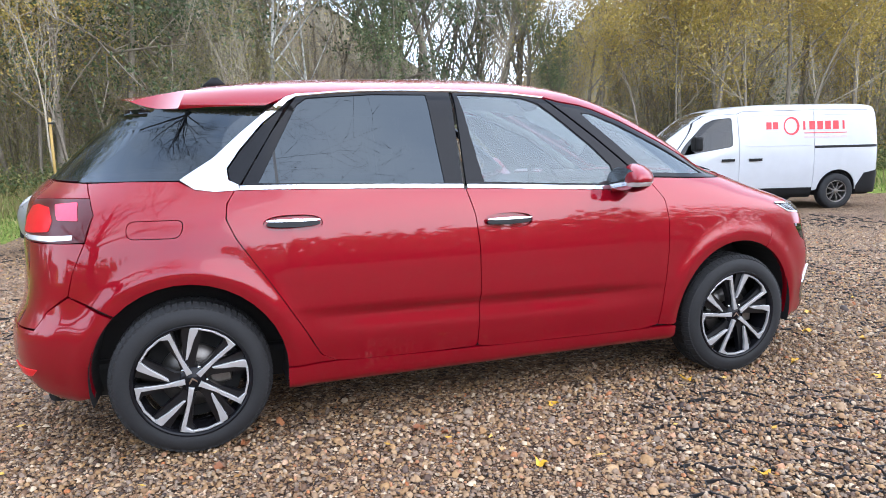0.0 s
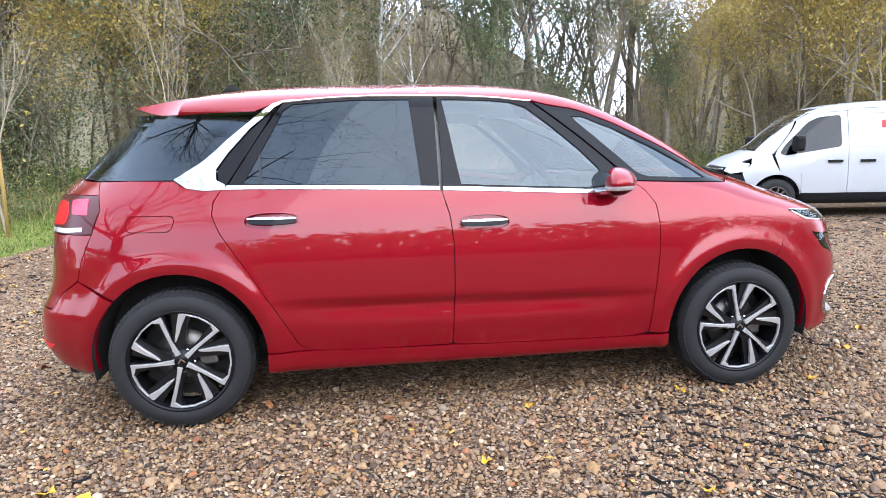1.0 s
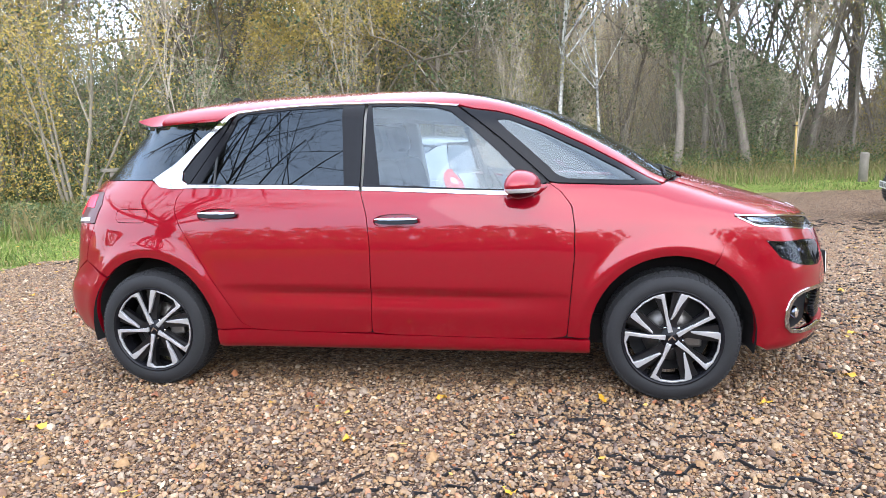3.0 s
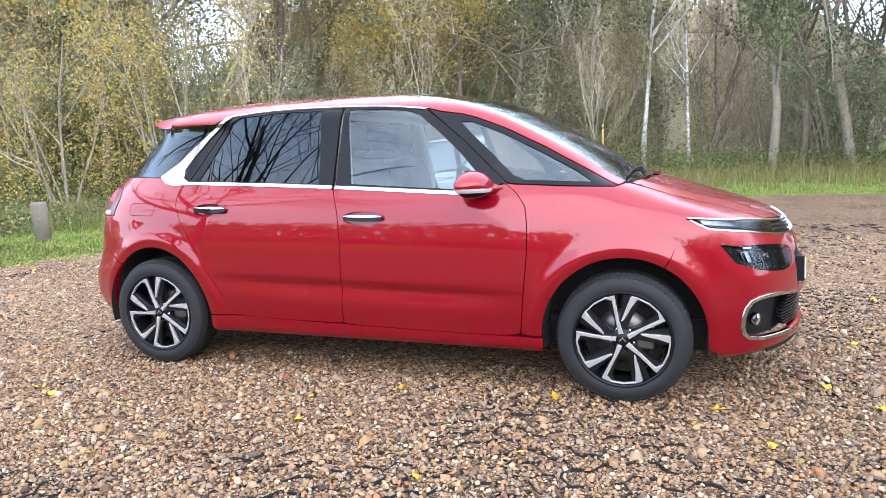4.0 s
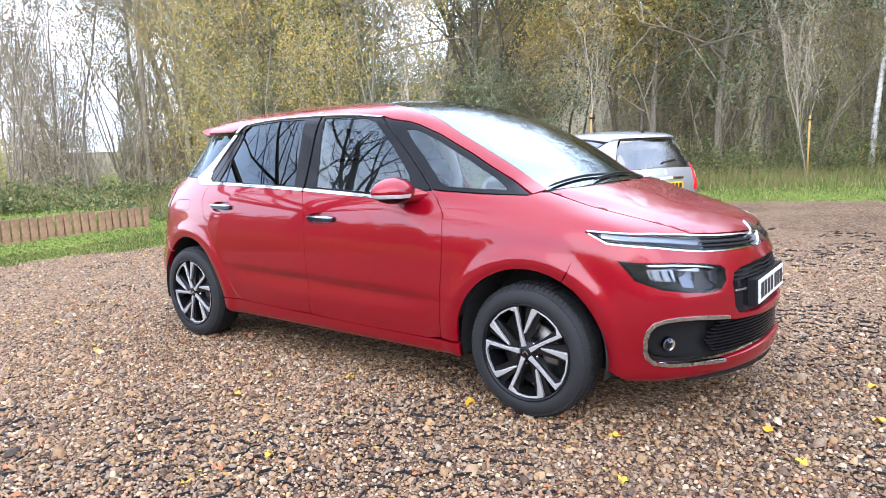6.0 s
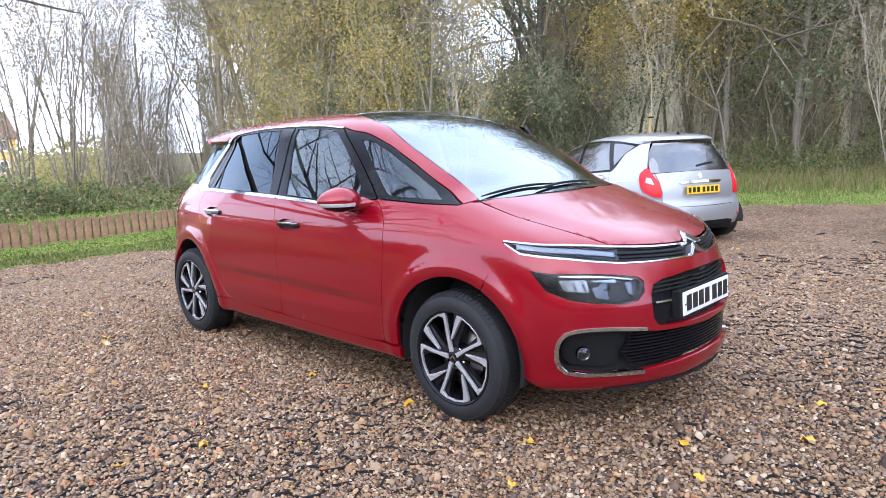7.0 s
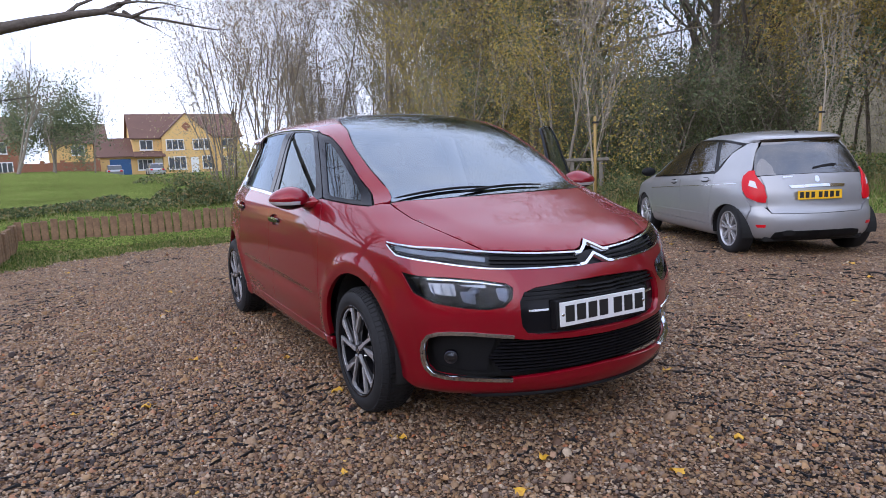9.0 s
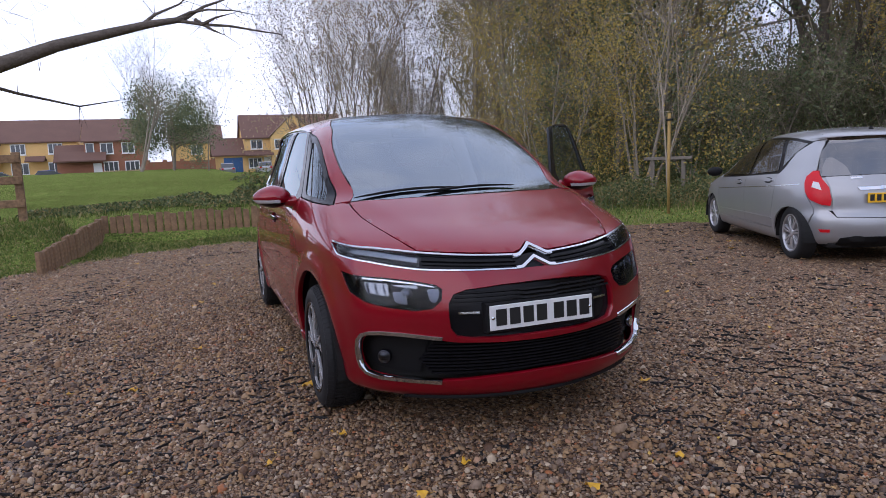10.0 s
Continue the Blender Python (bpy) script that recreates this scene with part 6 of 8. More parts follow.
def white_van():
    use_skin(w=([.2, .3, .5, .8, 1.05, 1.3, 1.6, 1.8, 1.88, 1.94, 1.97, 1.978], [.84, .92, .955, .975, .97, .945, .905, .872, .835, .74, .45, 0]),
                f=([.2, .3, .5, .7, .85, .95, 1.05, 1.12, 1.25, 1.5, 1.7, 1.85, 1.92, 1.955, 1.978], [2.40, 2.46, 2.485, 2.45, 2.38, 2.27, 2.06, 1.84, 1.64, 1.34, 1.08, .80, .48, .12, -.3]),
                r=([.2, .3, 1.0, 1.8, 1.92, 1.978], [-2.46, -2.52, -2.52, -2.47, -2.40, -2.0]), af=([.2, .8, 1.1, 1.5, 1.95], [.34, .34, .30, .24, .26]), ar=([.2, 1.97], [.04, .05]), base=.8, top=1.982, wheels=(), crease=False, soft=([.1, .5, .9, 1.2, 1.8, 1.9, 1.978], [.006, .03, .02, .03, .02, .01, 0]))
    van = thing("white_van", "white panel van with red lettering and grey bumpers", "van", pose(8.43, 7.17, float(height(9.0, 6.5)) - 0.01, 0, 0, 167.4))
    AF, AR = arch(1.549, 0.40, 180, 0, cz=.34), arch(-1.549, 0.40, 180, 0, cz=.34)
    roof_z = lambda x: sm(x, [-2.45, -2.2, -1.0, 0.4, 0.75, 1.05, 1.35, 1.60, 1.80], [1.87, 1.905, 1.925, 1.915, 1.855, 1.69, 1.47, 1.26, 1.10])
    for flip in (False, True):
        def skin(name, loops, mat, label="", proj=P_side, parent=van, **k):
            return part(name, panel_mesh(name, loops, proj, mat, flip=flip, **k), parent, label)
        win = fillet([(0.52, 1.20), (1.43, 1.06), (1.50, 1.10), (1.40, 1.24), (1.02, 1.62), (0.86, 1.70), (0.52, 1.73)], 0.06)
        door = skin("cab_door", [[(0.40, 0.42), (1.14, 0.42), (1.16, 0.75), (1.50, 0.80), (1.58, 1.06), (1.52, 1.16), (1.08, 1.66), (0.90, 1.77), (0.42, 1.79)], win], WHITE, "white cab door", step=0.05, depth=0.02)
        g = skin("door_glass", [win], GLASS_VAN, "", off=-0.012, depth=0, step=0.06, parent=door)
        skin("cargo_door", [[(-1.05, 0.42), (0.39, 0.42), (0.41, 1.79), (0.30, 1.83), (-1.05, 1.84)]], WHITE, "white sliding side door", step=0.07, depth=0.02)
        skin("rear_side", [[(-1.06, 0.36)] + [(x, z) for x, z in arch(-1.549, 0.40, 5, 178, cz=.34)] + [(-2.47, 0.60), (-2.44, 1.20), (-2.40, 1.83), (-1.06, 1.845)]], WHITE, "white rear side panel", step=0.07, depth=0.02)
        skin("roof_side", [along(roof_z, 1.80, -2.44, 24) + [(-2.40, 1.84), (-1.05, 1.852), (0.30, 1.84), (0.42, 1.80), (0.91, 1.78), (1.09, 1.67), (1.53, 1.17), (1.60, 1.10), (1.75, 1.10)]], WHITE, "white roof side", step=0.05, depth=0.02)
        skin("front_wing", [around([("s", x, z) for x, z in [(1.15, 0.42)] + arch(1.549, 0.40, 172, 20, cz=.34)] + [("s", 2.02, 0.55), ("s", 2.10, 0.78), ("s", 1.95, 0.93), ("f", -0.78, 1.03), ("f", -0.72, 1.10), ("s", 1.62, 1.09), ("s", 1.51, 0.80), ("s", 1.165, 0.75)])], WHITE, "white front wing", proj=P_cylf, step=0.05, depth=0.02)
        skin("cladding", [[(-1.05, 0.235), (-1.05, 0.41), (1.12, 0.41), (1.13, 0.235)]], PLASTIC, "dark grey sill cladding", off=0.006, depth=0.03, step=0.07)
        skin("rear_cladding", [[(-1.97, 0.30), (-1.95, 0.42), (-2.10, 0.66), (-2.47, 0.72), (-2.46, 0.28)]], PLASTIC, "dark grey corner cladding", off=0.008, depth=0.02, step=0.06)
        skin("slide_rail", [ribbon([(-2.40, 1.165), (-1.06, 1.165)], 0.045)], PLASTIC, "black sliding door rail", off=0.004, depth=0.01, step=0.05)
        for x in (0.50, -0.03):
            skin("handle", [ribbon([(x, 0.955), (x + 0.24, 0.955)], 0.045)], PLASTIC, "black door handle", off=0.025, depth=0.03, step=0.03)
        skin("press_line", [ribbon([(-1.02, 1.20), (0.15, 1.20), (0.30, 1.225)], 0.012)], WHITE, "", off=0.007, depth=0.008, step=0.05)
        skin("press_line", [ribbon([(-2.3, 1.76), (0.20, 1.755)], 0.012)], WHITE, "", off=0.007, depth=0.008, step=0.05)
        s = 1 if flip else -1
        part("mirror", box_mesh("mirror", 1.20, min(s * 0.97, s * 1.20), 1.13, 1.36, max(s * 0.97, s * 1.20), 1.40, PLASTIC, 0.05), van, "black wing mirror")
        skin("side_lining", [[(2.1, .32), (2.0, .78), (1.0, 1.0), (-2.3, 1.0), (-2.4, .3)] + AR + AF], DARK, "", off=-0.04, depth=0, step=0.1)
        skin("headlamp", [around([("s", 1.98, 0.93), ("s", 2.06, 0.80), ("f", -0.72, 0.76), ("f", -0.56, 0.80), ("f", -0.56, 0.88), ("f", -0.72, 0.955)])], WHITE_LENS, "clear headlamp", proj=P_cylf, off=0.006, depth=0.02, step=0.04)
        skin("fog_recess", [fillet(around([("s", 2.20, 0.52), ("f", -0.70, 0.40), ("f", -0.58, 0.42), ("f", -0.60, 0.52)]), 0.03)], DARK, "", proj=P_cylf, off=0.012, depth=0.004, step=0.04)

    def end(name, loops, mat, label="", proj=P_cylf, **k):
        return part(name, panel_mesh(name, loops, proj, mat, **k), van, label)
    end("front_bumper", [both([("f", -0.001, 0.26), ("f", -0.7, 0.26)] + [("s", x, z) for x, z in arch(1.549, 0.40, -8, 20, cz=.34)] + [("s", 2.02, 0.56), ("s", 2.09, 0.74), ("f", -0.72, 0.755), ("f", -0.56, 0.70), ("f", -0.50, 0.62), ("f", -0.001, 0.62)])], PLASTIC, "dark grey front bumper", step=0.05, depth=0.03, off=0.006)
    end("front_grille", [both([("f", -0.001, 0.625), ("f", -0.5, 0.625), ("f", -0.55, 0.72), ("f", -0.55, 0.86), ("f", -0.001, 0.885)])], GLOSS_BLACK, "black front grille", step=0.05, off=-0.02, depth=0)
    for z in (0.66, 0.71, 0.76):
        end("grille_bar", [ribbon([(u, z) for u in np.linspace(-0.40, 0.40, 13)], 0.022)], PLASTIC, "", step=0.05, off=0.0, depth=0.02)
    end("grille_chrome", [ribbon([(u, 0.835) for u in np.linspace(-0.40, 0.40, 13)], 0.03)], CHROME, "chrome grille bar", step=0.04, off=0.008, depth=0.02)
    for z in (0.33, 0.38, 0.43):
        end("intake_bar", [ribbon([(u, z) for u in np.linspace(-0.36, 0.36, 13)], 0.02)], DARK, "", step=0.05, off=0.012, depth=0.01)
    half_b = [(1.80, 0), (1.77, -0.35), (1.66, -0.74), (1.90, -0.76), (2.12, -0.70), (2.24, -0.5), (2.32, -0.25), (2.345, 0)]
    end("bonnet", [half_b + [(x, -y) for x, y in reversed(half_b[1:-1])]], WHITE, "white bonnet", proj=P_top, step=0.06, depth=0.02)
    end("nose_panel", [both([("f", -0.001, 0.895), ("f", -0.54, 0.87), ("f", -0.56, 0.89), ("f", -0.72, 0.96), ("f", -0.60, 0.965), ("f", -0.25, 0.94), ("f", -0.001, 0.935)])], WHITE, "", step=0.05, depth=0.02)
    e = [(float(x), -float(Y(x, roof_z(x)))) for x in np.linspace(1.74, 0.76, 14)]
    scr = [(1.76, 0), (1.73, -0.35)] + e + [(0.76, -0.3), (0.80, 0)]
    end("windscreen", [scr + [(x, -y) for x, y in reversed(scr[1:-1])]], GLASS_CAR, "windscreen", proj=P_top, step=0.06, depth=0.005)
    e = [(float(x), -float(Y(x, roof_z(x)))) for x in np.linspace(0.75, -2.38, 16)]
    end("roof", [e + [(x, -y) for x, y in reversed(e)] + [(0.79, 0)]], WHITE, "white roof", proj=P_top, step=0.1, depth=0.01)
    end("rear_doors", [both_tail([("f", -0.001, 0.30), ("f", -0.80, 0.30), ("f", -0.86, 0.6), ("f", -0.84, 1.2), ("f", -0.78, 1.84), ("f", -0.001, 1.86)])], WHITE, "white rear doors", proj=P_cylr, step=0.08, depth=0.02)
    pl = part("number_plate", box_mesh("number_plate", -0.006, -0.26, -0.0555, 0.006, 0.26, 0.0555, PLATE_WHITE, 0.003), van, "white number plate with black bars", pose(2.505, 0, 0.535))
    for y in (-0.205, -0.138, -0.071, -0.004, 0.083, 0.150, 0.217):
        part("plate_bar", box_mesh("plate_bar", 0.006, y - 0.022, -0.034, 0.0075, y + 0.022, 0.038, INK), pl)
    # lettering on both sides as plain red shapes
    for flip in (False, True):
        def mark(name, outline, mat, label=""):
            part(name, panel_mesh(name, [outline] if not isinstance(outline[0], list) else outline, P_side, mat, flip=flip, off=0.006, depth=0.003, step=0.05), van, label)
        mark("letter_ring", [oval(-0.78 + 0.17, 1.555, 0.155, 0.165, 26, 2), oval(-0.60, 1.555, 0.12, 0.135, 26, 2)], LETTER_RED, "large red ring of the lettering")
        for x in (-0.30, -0.17):
            mark("letter_bar", [(x - 0.05, 1.50), (x + 0.05, 1.50), (x + 0.05, 1.63), (x - 0.05, 1.63)], LETTER_RED)
        for k in range(6):
            x = -0.86 - 0.155 * k
            w = 0.02 if k in (0, 5) else 0.055
            mark("letter_bar", [(x - w, 1.485), (x + w, 1.485), (x + w, 1.64), (x - w, 1.64)], LETTER_RED)
        mark("small_bar", [(-1.70, 1.415), (-0.85, 1.415), (-0.85, 1.43), (-1.70, 1.43)], LETTER_RED)
        mark("small_bar", [(-1.70, 1.33), (-0.85, 1.33), (-0.85, 1.365), (-1.70, 1.365)], LETTER_GREY)
    part("cab_inside", box_mesh("cab_inside", -2.3, -0.82, 0.4, 1.4, 0.82, 1.0, DARK, 0.05), van)
    part("bulkhead", box_mesh("bulkhead", 0.30, -0.80, 0.9, 0.36, 0.80, 1.85, DARK), van)
    for y in (-0.45, 0.45):
        part("cab_seat", box_mesh("cab_seat", 0.42, y - 0.24, 0.95, 0.58, y + 0.24, 1.50, CLOTH, 0.06), van)
    part("underside", box_mesh("underside", -2.4, -0.7, 0.24, 2.3, 0.7, 0.42, DARK, 0.04), van)
    for cx in (-1.549, 1.549):
        for s in (-1, 1):
            v, f = [], []
            for i in range(19):
                a = radians(-10 + 200 * i / 18)
                v += [(cx + 0.402 * math.cos(a), s * yy, 0.34 + 0.402 * math.sin(a)) for yy in (0.90, 0.60)]
            f += [(2 * i, 2 * i + 1, 2 * i + 3, 2 * i + 2) for i in range(18)] + [[2 * i + 1 for i in range(19)]]
            part("wheel_well", mesh_of("wheel_well", v, f, DARK, False), van)
            plain_wheel(van, pose(cx, s * 0.85, 0.33, 0, 0, 180 if s > 0 else 0), 0.335, 0.21, 0.205, DISC, 9, "grey steel van wheel")


white_van()


def far_car(name, label, mat, x, y, turn):
    """A parked car far across the green: profiled body, glazed cabin, four wheels."""
    c = thing(name, label, "car", pose(x, y, H_GREEN, 0, 0, turn), group="cars by the houses")
    body = [(-2.0, 0.3), (-2.05, 0.75), (-1.9, 0.95), (0.9, 0.95), (1.8, 0.82), (2.05, 0.6), (2.05, 0.3)]
    part("body", prism("body", body, -0.85, 0.85, mat, 0.06), c)
    part("cabin", prism("cabin", [(-1.85, 0.94), (-1.5, 1.42), (-0.1, 1.46), (0.9, 0.94)], -0.72, 0.72, WINDOW_DARK, 0.05), c, "dark windows")
    part("roof", prism("roof", [(-1.55, 1.40), (-1.45, 1.47), (-0.15, 1.50), (0.05, 1.42)], -0.68, 0.68, mat, 0.03), c)
    for wx in (-1.25, 1.3):
        for wy in (-0.78, 0.78):
            part("wheel", lathe("wheel", [(0.0, -0.1), (0.18, -0.1), (0.2, -0.11), (0.31, -0.1), (0.32, 0.0), (0.31, 0.1), (0.0, 0.1)], RUBBER, 16), c, "", pose(wx, wy, 0.32))
    for wy in (-0.62, 0.62):
        part("tail_lamp", box_mesh("tail_lamp", -2.08, wy - 0.12, 0.72, -2.0, wy + 0.12, 0.9, RED_LENS), c)


BLUE_PAINT = surf("blue_paint", (0.02, 0.05, 0.22), (0.015, 0.04, 0.18), rough=0.3, coat=0.8)
H_GREEN = float(height(-80, 5)) - 0.28
far_car("silver_far_car", "silver car parked before a garage", SILVER, -80.5, 3.0, 180)
far_car("white_far_car", "white hatchback parked on a drive", WHITE, -80.0, 7.3, 180)
far_car("blue_far_car", "blue car parked by the terrace", BLUE_PAINT, -78.0, -15.0, 100)
far_car("silver_far_car", "silver car parked by the terrace", SILVER, -77.0, -19.5, 95)


# ---- woods, verges and houses round the car park ----
def fast_mesh(name, verts, faces, mat, smooth=False):
    """A mesh from arrays; all faces have the same number of corners."""
    me = bpy.data.meshes.new(name)
    k = faces.shape[1]
    me.vertices.add(len(verts))
    me.vertices.foreach_set("co", np.ascontiguousarray(verts, np.float32).ravel())
    me.loops.add(faces.size)
    me.loops.foreach_set("vertex_index", np.ascontiguousarray(faces, np.int32).ravel())
    me.polygons.add(len(faces))
    me.polygons.foreach_set("loop_start", np.arange(0, faces.size, k, dtype=np.int32))
    me.polygons.foreach_set("use_smooth", np.full(len(faces), smooth))
    me.materials.append(mat)
    me.update(calc_edges=True)
    return me


def leaf_cards(centres, size, rng, flat=0.0):
    """Small pointed leaves, four corners each, turned every way."""
    n = len(centres)
    a = rng.normal(size=(n, 3))
    a[:, 2] *= 1 - flat
    a /= np.linalg.norm(a, axis=1)[:, None]
    b = rng.normal(size=(n, 3))
    b -= a * (a * b).sum(1)[:, None]
    b /= np.linalg.norm(b, axis=1)[:, None]
    s = size * rng.uniform(0.55, 1.3, (n, 1))
    c = np.cross(a, b)
    v = np.stack([centres - a * s, centres + b * s * 0.55 + c * s * 0.15, centres + a * s, centres - b * s * 0.55 + c * s * 0.15], 1).reshape(-1, 3)
    return v, np.arange(n * 4).reshape(n, 4)


class Grower:
    """Grows limbs as tapered tubes and gathers the tips for twigs and leaves."""

    def __init__(self, seed):
        self.rng = np.random.default_rng(seed)
        self.wood, self.thin, self.tips = [], [], []

    def limb(self, p, d, length, r0, level, spread=0.6, kids=5, up=0.25, wob=0.16, last=3):
        rng = self.rng
        p, d = np.array(p, float), np.array(d, float) / np.linalg.norm(d)
        n = 6 if level < 1 else 4 if level < 2 else 2
        pts, rad = [p.copy()], [r0]
        for i in range(n):
            d = d + rng.normal(size=3) * wob + np.array([0, 0, up * 0.25 * (level > 0)])
            d /= np.linalg.norm(d)
            p = p + d * length / n
            pts.append(p.copy())
            rad.append(max(0.003, r0 * (1 - 0.72 * (i + 1) / n)))
        sides = 8 if r0 > 0.08 else 5 if r0 > 0.025 else 3
        (self.wood if r0 > 0.03 else self.thin).append(tube([tuple(q) for q in pts], rad, sides, cap=False))
        if level >= last:
            self.tips += [q for q in pts[1:]]
            return
        for k in range(kids):
            t = rng.uniform(0.3, 1.0) if level else rng.uniform(0.28, 1.0)
            i = min(n - 1, int(t * n))
            q = pts[i] + (pts[i + 1] - pts[i]) * (t * n - i)
            side = rng.normal(size=3)
            side -= d * (side @ d)
            side /= np.linalg.norm(side)
            nd = d * (1 - spread) + side * spread + np.array([0, 0, up * 0.5])
            self.limb(q, nd, length * rng.uniform(0.42, 0.68), rad[i] * rng.uniform(0.42, 0.62), level + 1, spread, kids, up, wob * 1.15, last)


def twigs_from(tips, rng, per, length):
    """Fine three-sided twigs from many points, as arrays."""
    tips = np.repeat(np.array(tips), per, 0)
    d = rng.normal(size=tips.shape)
    d[:, 2] += 0.25
    d /= np.linalg.norm(d, axis=1)[:, None]
    e = tips + d * length * rng.uniform(0.4, 1.2, (len(tips), 1))
    side = np.cross(d, rng.normal(size=d.shape))
    side /= np.linalg.norm(side, axis=1)[:, None]
    w = 0.006
    v = np.stack([tips - side * w, tips + side * w, e + side * w * 0.3, e - side * w * 0.3], 1).reshape(-1, 3)
    return v, np.arange(len(v)).reshape(-1, 4), e


def tree(name, label, seed, tall, r0, bark, leaf=None, leaves=0, size=0.05, stems=1, kids=5, last=3, spread=0.6, up=0.25, twig=2, twig_len=0.35, lean=0.1, category="tree", scatter=0.18, straight=False, group="trees of the wood"):
    """One tree: trunk and limbs, fine twigs, and a crown of single leaves."""
    g = Grower(seed)
    rng = g.rng
    for s in range(stems):
        a = rng.uniform(0, 6.28)
        o = 0.0 if stems == 1 else rng.uniform(0.05, 0.35)
        out = lean if stems == 1 else rng.uniform(0.12, 0.42)
        g.limb((o * math.cos(a), o * math.sin(a), -0.1), (out * math.cos(a), out * math.sin(a), 1), tall * rng.uniform(0.75, 1.0), r0 * rng.uniform(0.7, 1.0), 0, spread, kids, up, 0.022 if straight else 0.07, last)
    t = thing(name, label, category, group=group)
    part("trunk", gather("trunk", g.wood, bark), t)
    crown_v, crown_f, ends_ = twigs_from(g.tips, rng, twig, twig_len)
    o = 0
    tv, tf = [], []
    for v, f in g.thin:
        tv += [tuple(q) for q in v]
        tf += [tuple(i + o for i in q) for q in f]
        o = len(tv)
    branch_v = np.concatenate([np.array(tv).reshape(-1, 3), crown_v])
    quads_ = np.array([q for q in tf if len(q) == 4] or np.zeros((0, 4)), int).reshape(-1, 4)
    part("branchwork", fast_mesh("branchwork", branch_v, np.concatenate([quads_, crown_f + len(tv)]), TWIG), t)
    if leaves:
        pick = ends_[rng.integers(0, len(ends_), leaves)] + rng.normal(size=(leaves, 3)) * scatter
        if stems > 1 and category == "bush":
            low = rng.uniform(size=leaves) < 0.5
            pick[low, 2] *= rng.uniform(0.08, 1.0, low.sum())
        pick[:, 2] = np.maximum(pick[:, 2], 0.1)
        v, f = leaf_cards(pick, size, rng)
        part("crown", fast_mesh("crown", v, f, leaf), t)
    return t


def set_at(ob, x, y, turn, scale=1.0, sink=0.0):
    ob.matrix_basis = pose(x, y, float(height(x, y)) - sink, 0, 0, turn) @ Matrix.Scale(scale, 4)
    return ob


def spread_copies(ob, places, rng, lo=0.85, hi=1.2, everywhere=False):
    """The first stands at the first place, copies of it at the rest."""
    places = [q for q in places if everywhere or float(thin_place(*q)) < 0.3]
    set_at(ob, *places[0], rng.uniform(0, 360), rng.uniform(lo, hi))
    for x, y in places[1:]:
        s = rng.uniform(lo, hi)
        c = copy_thing(ob, Matrix.Identity(4))
        set_at(c, x, y, rng.uniform(0, 360), s)


wood_rng = np.random.default_rng(7)


def thin_place(x, y):
    """1 where the wood is low and open and the sky shows through it, to the north-north-east."""
    a = np.degrees(np.arctan2(np.asarray(x, float) - 0.3, np.asarray(y, float) + 4.0))
    return step01(16.5, 19.0, a) * step01(25.0, 22.5, a) * step01(14.0, 18.0, np.hypot(x, y))


WOOD_EDGE = [(-21.0, 2.5), (-19.0, 8.0), (-16.5, 13.0), (-14.0, 17.5), (-9.5, 21.0), (-3.0, 22.5), (3.0, 23.5), (9.0, 23.5), (15.0, 21.5), (21.0, 18.0), (26.0, 12.0), (32.0, 6.0)]


def along_edge(s, back):
    """A place at the share s of the wood's edge, so far behind it."""
    k = s * (len(WOOD_EDGE) - 1)
    i = min(int(k), len(WOOD_EDGE) - 2)
    (x0, y0), (x1, y1) = WOOD_EDGE[i], WOOD_EDGE[i + 1]
    t = k - i
    dx, dy = x1 - x0, y1 - y0
    n = math.hypot(dx, dy)
    return x0 + dx * t - dy / n * back, y0 + dy * t + dx / n * back


def belt(n, s0, s1, b0, b1):
    """Places strewn along the wood's edge, leaving the view to the birches and the spreading tree open."""
    out = []
    for i in range(n):
        x, y = along_edge(s0 + (s1 - s0) * (i + wood_rng.uniform(0.1, 0.9)) / n, wood_rng.uniform(b0, b1))
        if y < 24.8 and abs(x - 0.72 - (23.6 - y) * 0.035) < 1.2:
            x += 2.4
        if y < 21.0 and abs(x + 13.6 - (20.0 - y) * 0.75) < 2.4:
            x -= 4.6
        out.append((x, y))
    return out



# understory: many-stemmed bushes and thin young trees
spread_copies(tree("olive_bush", "tall many-stemmed bush with sparse olive autumn leaves", 11, 5.6, 0.05, BARK_PALE, LEAF_OLIVE, 9500, 0.036, stems=6, kids=4, last=2, spread=0.5, up=0.5, twig=3, category="bush", group="bushes at the wood's edge"), belt(12, 0.07, 0.5, 0.5, 4.5), wood_rng)
spread_copies(tree("yellow_bush", "tall bush with yellowing leaves at the wood's edge", 12, 5.0, 0.05, BARK_PALE, LEAF_YELLOW, 11000, 0.036, stems=5, kids=4, last=2, spread=0.55, up=0.45, twig=3, category="bush", group="bushes at the wood's edge"), [(-12.0, 8.2), (-11.0, 10.6)] + belt(7, 0.70, 1.0, 0.0, 5.0) + belt(2, 0.10, 0.3, 2, 5), wood_rng)
spread_copies(tree("brown_bush", "thin bare bush with a few brown leaves", 13, 6.0, 0.045, BARK, LEAF_BROWN, 4500, 0.036, stems=7, kids=4, last=2, spread=0.45, up=0.6, twig=4, category="bush", group="bushes at the wood's edge"), belt(19, 0.1, 1.0, 2.5, 7.0), wood_rng, 0.85, 1.2, True)
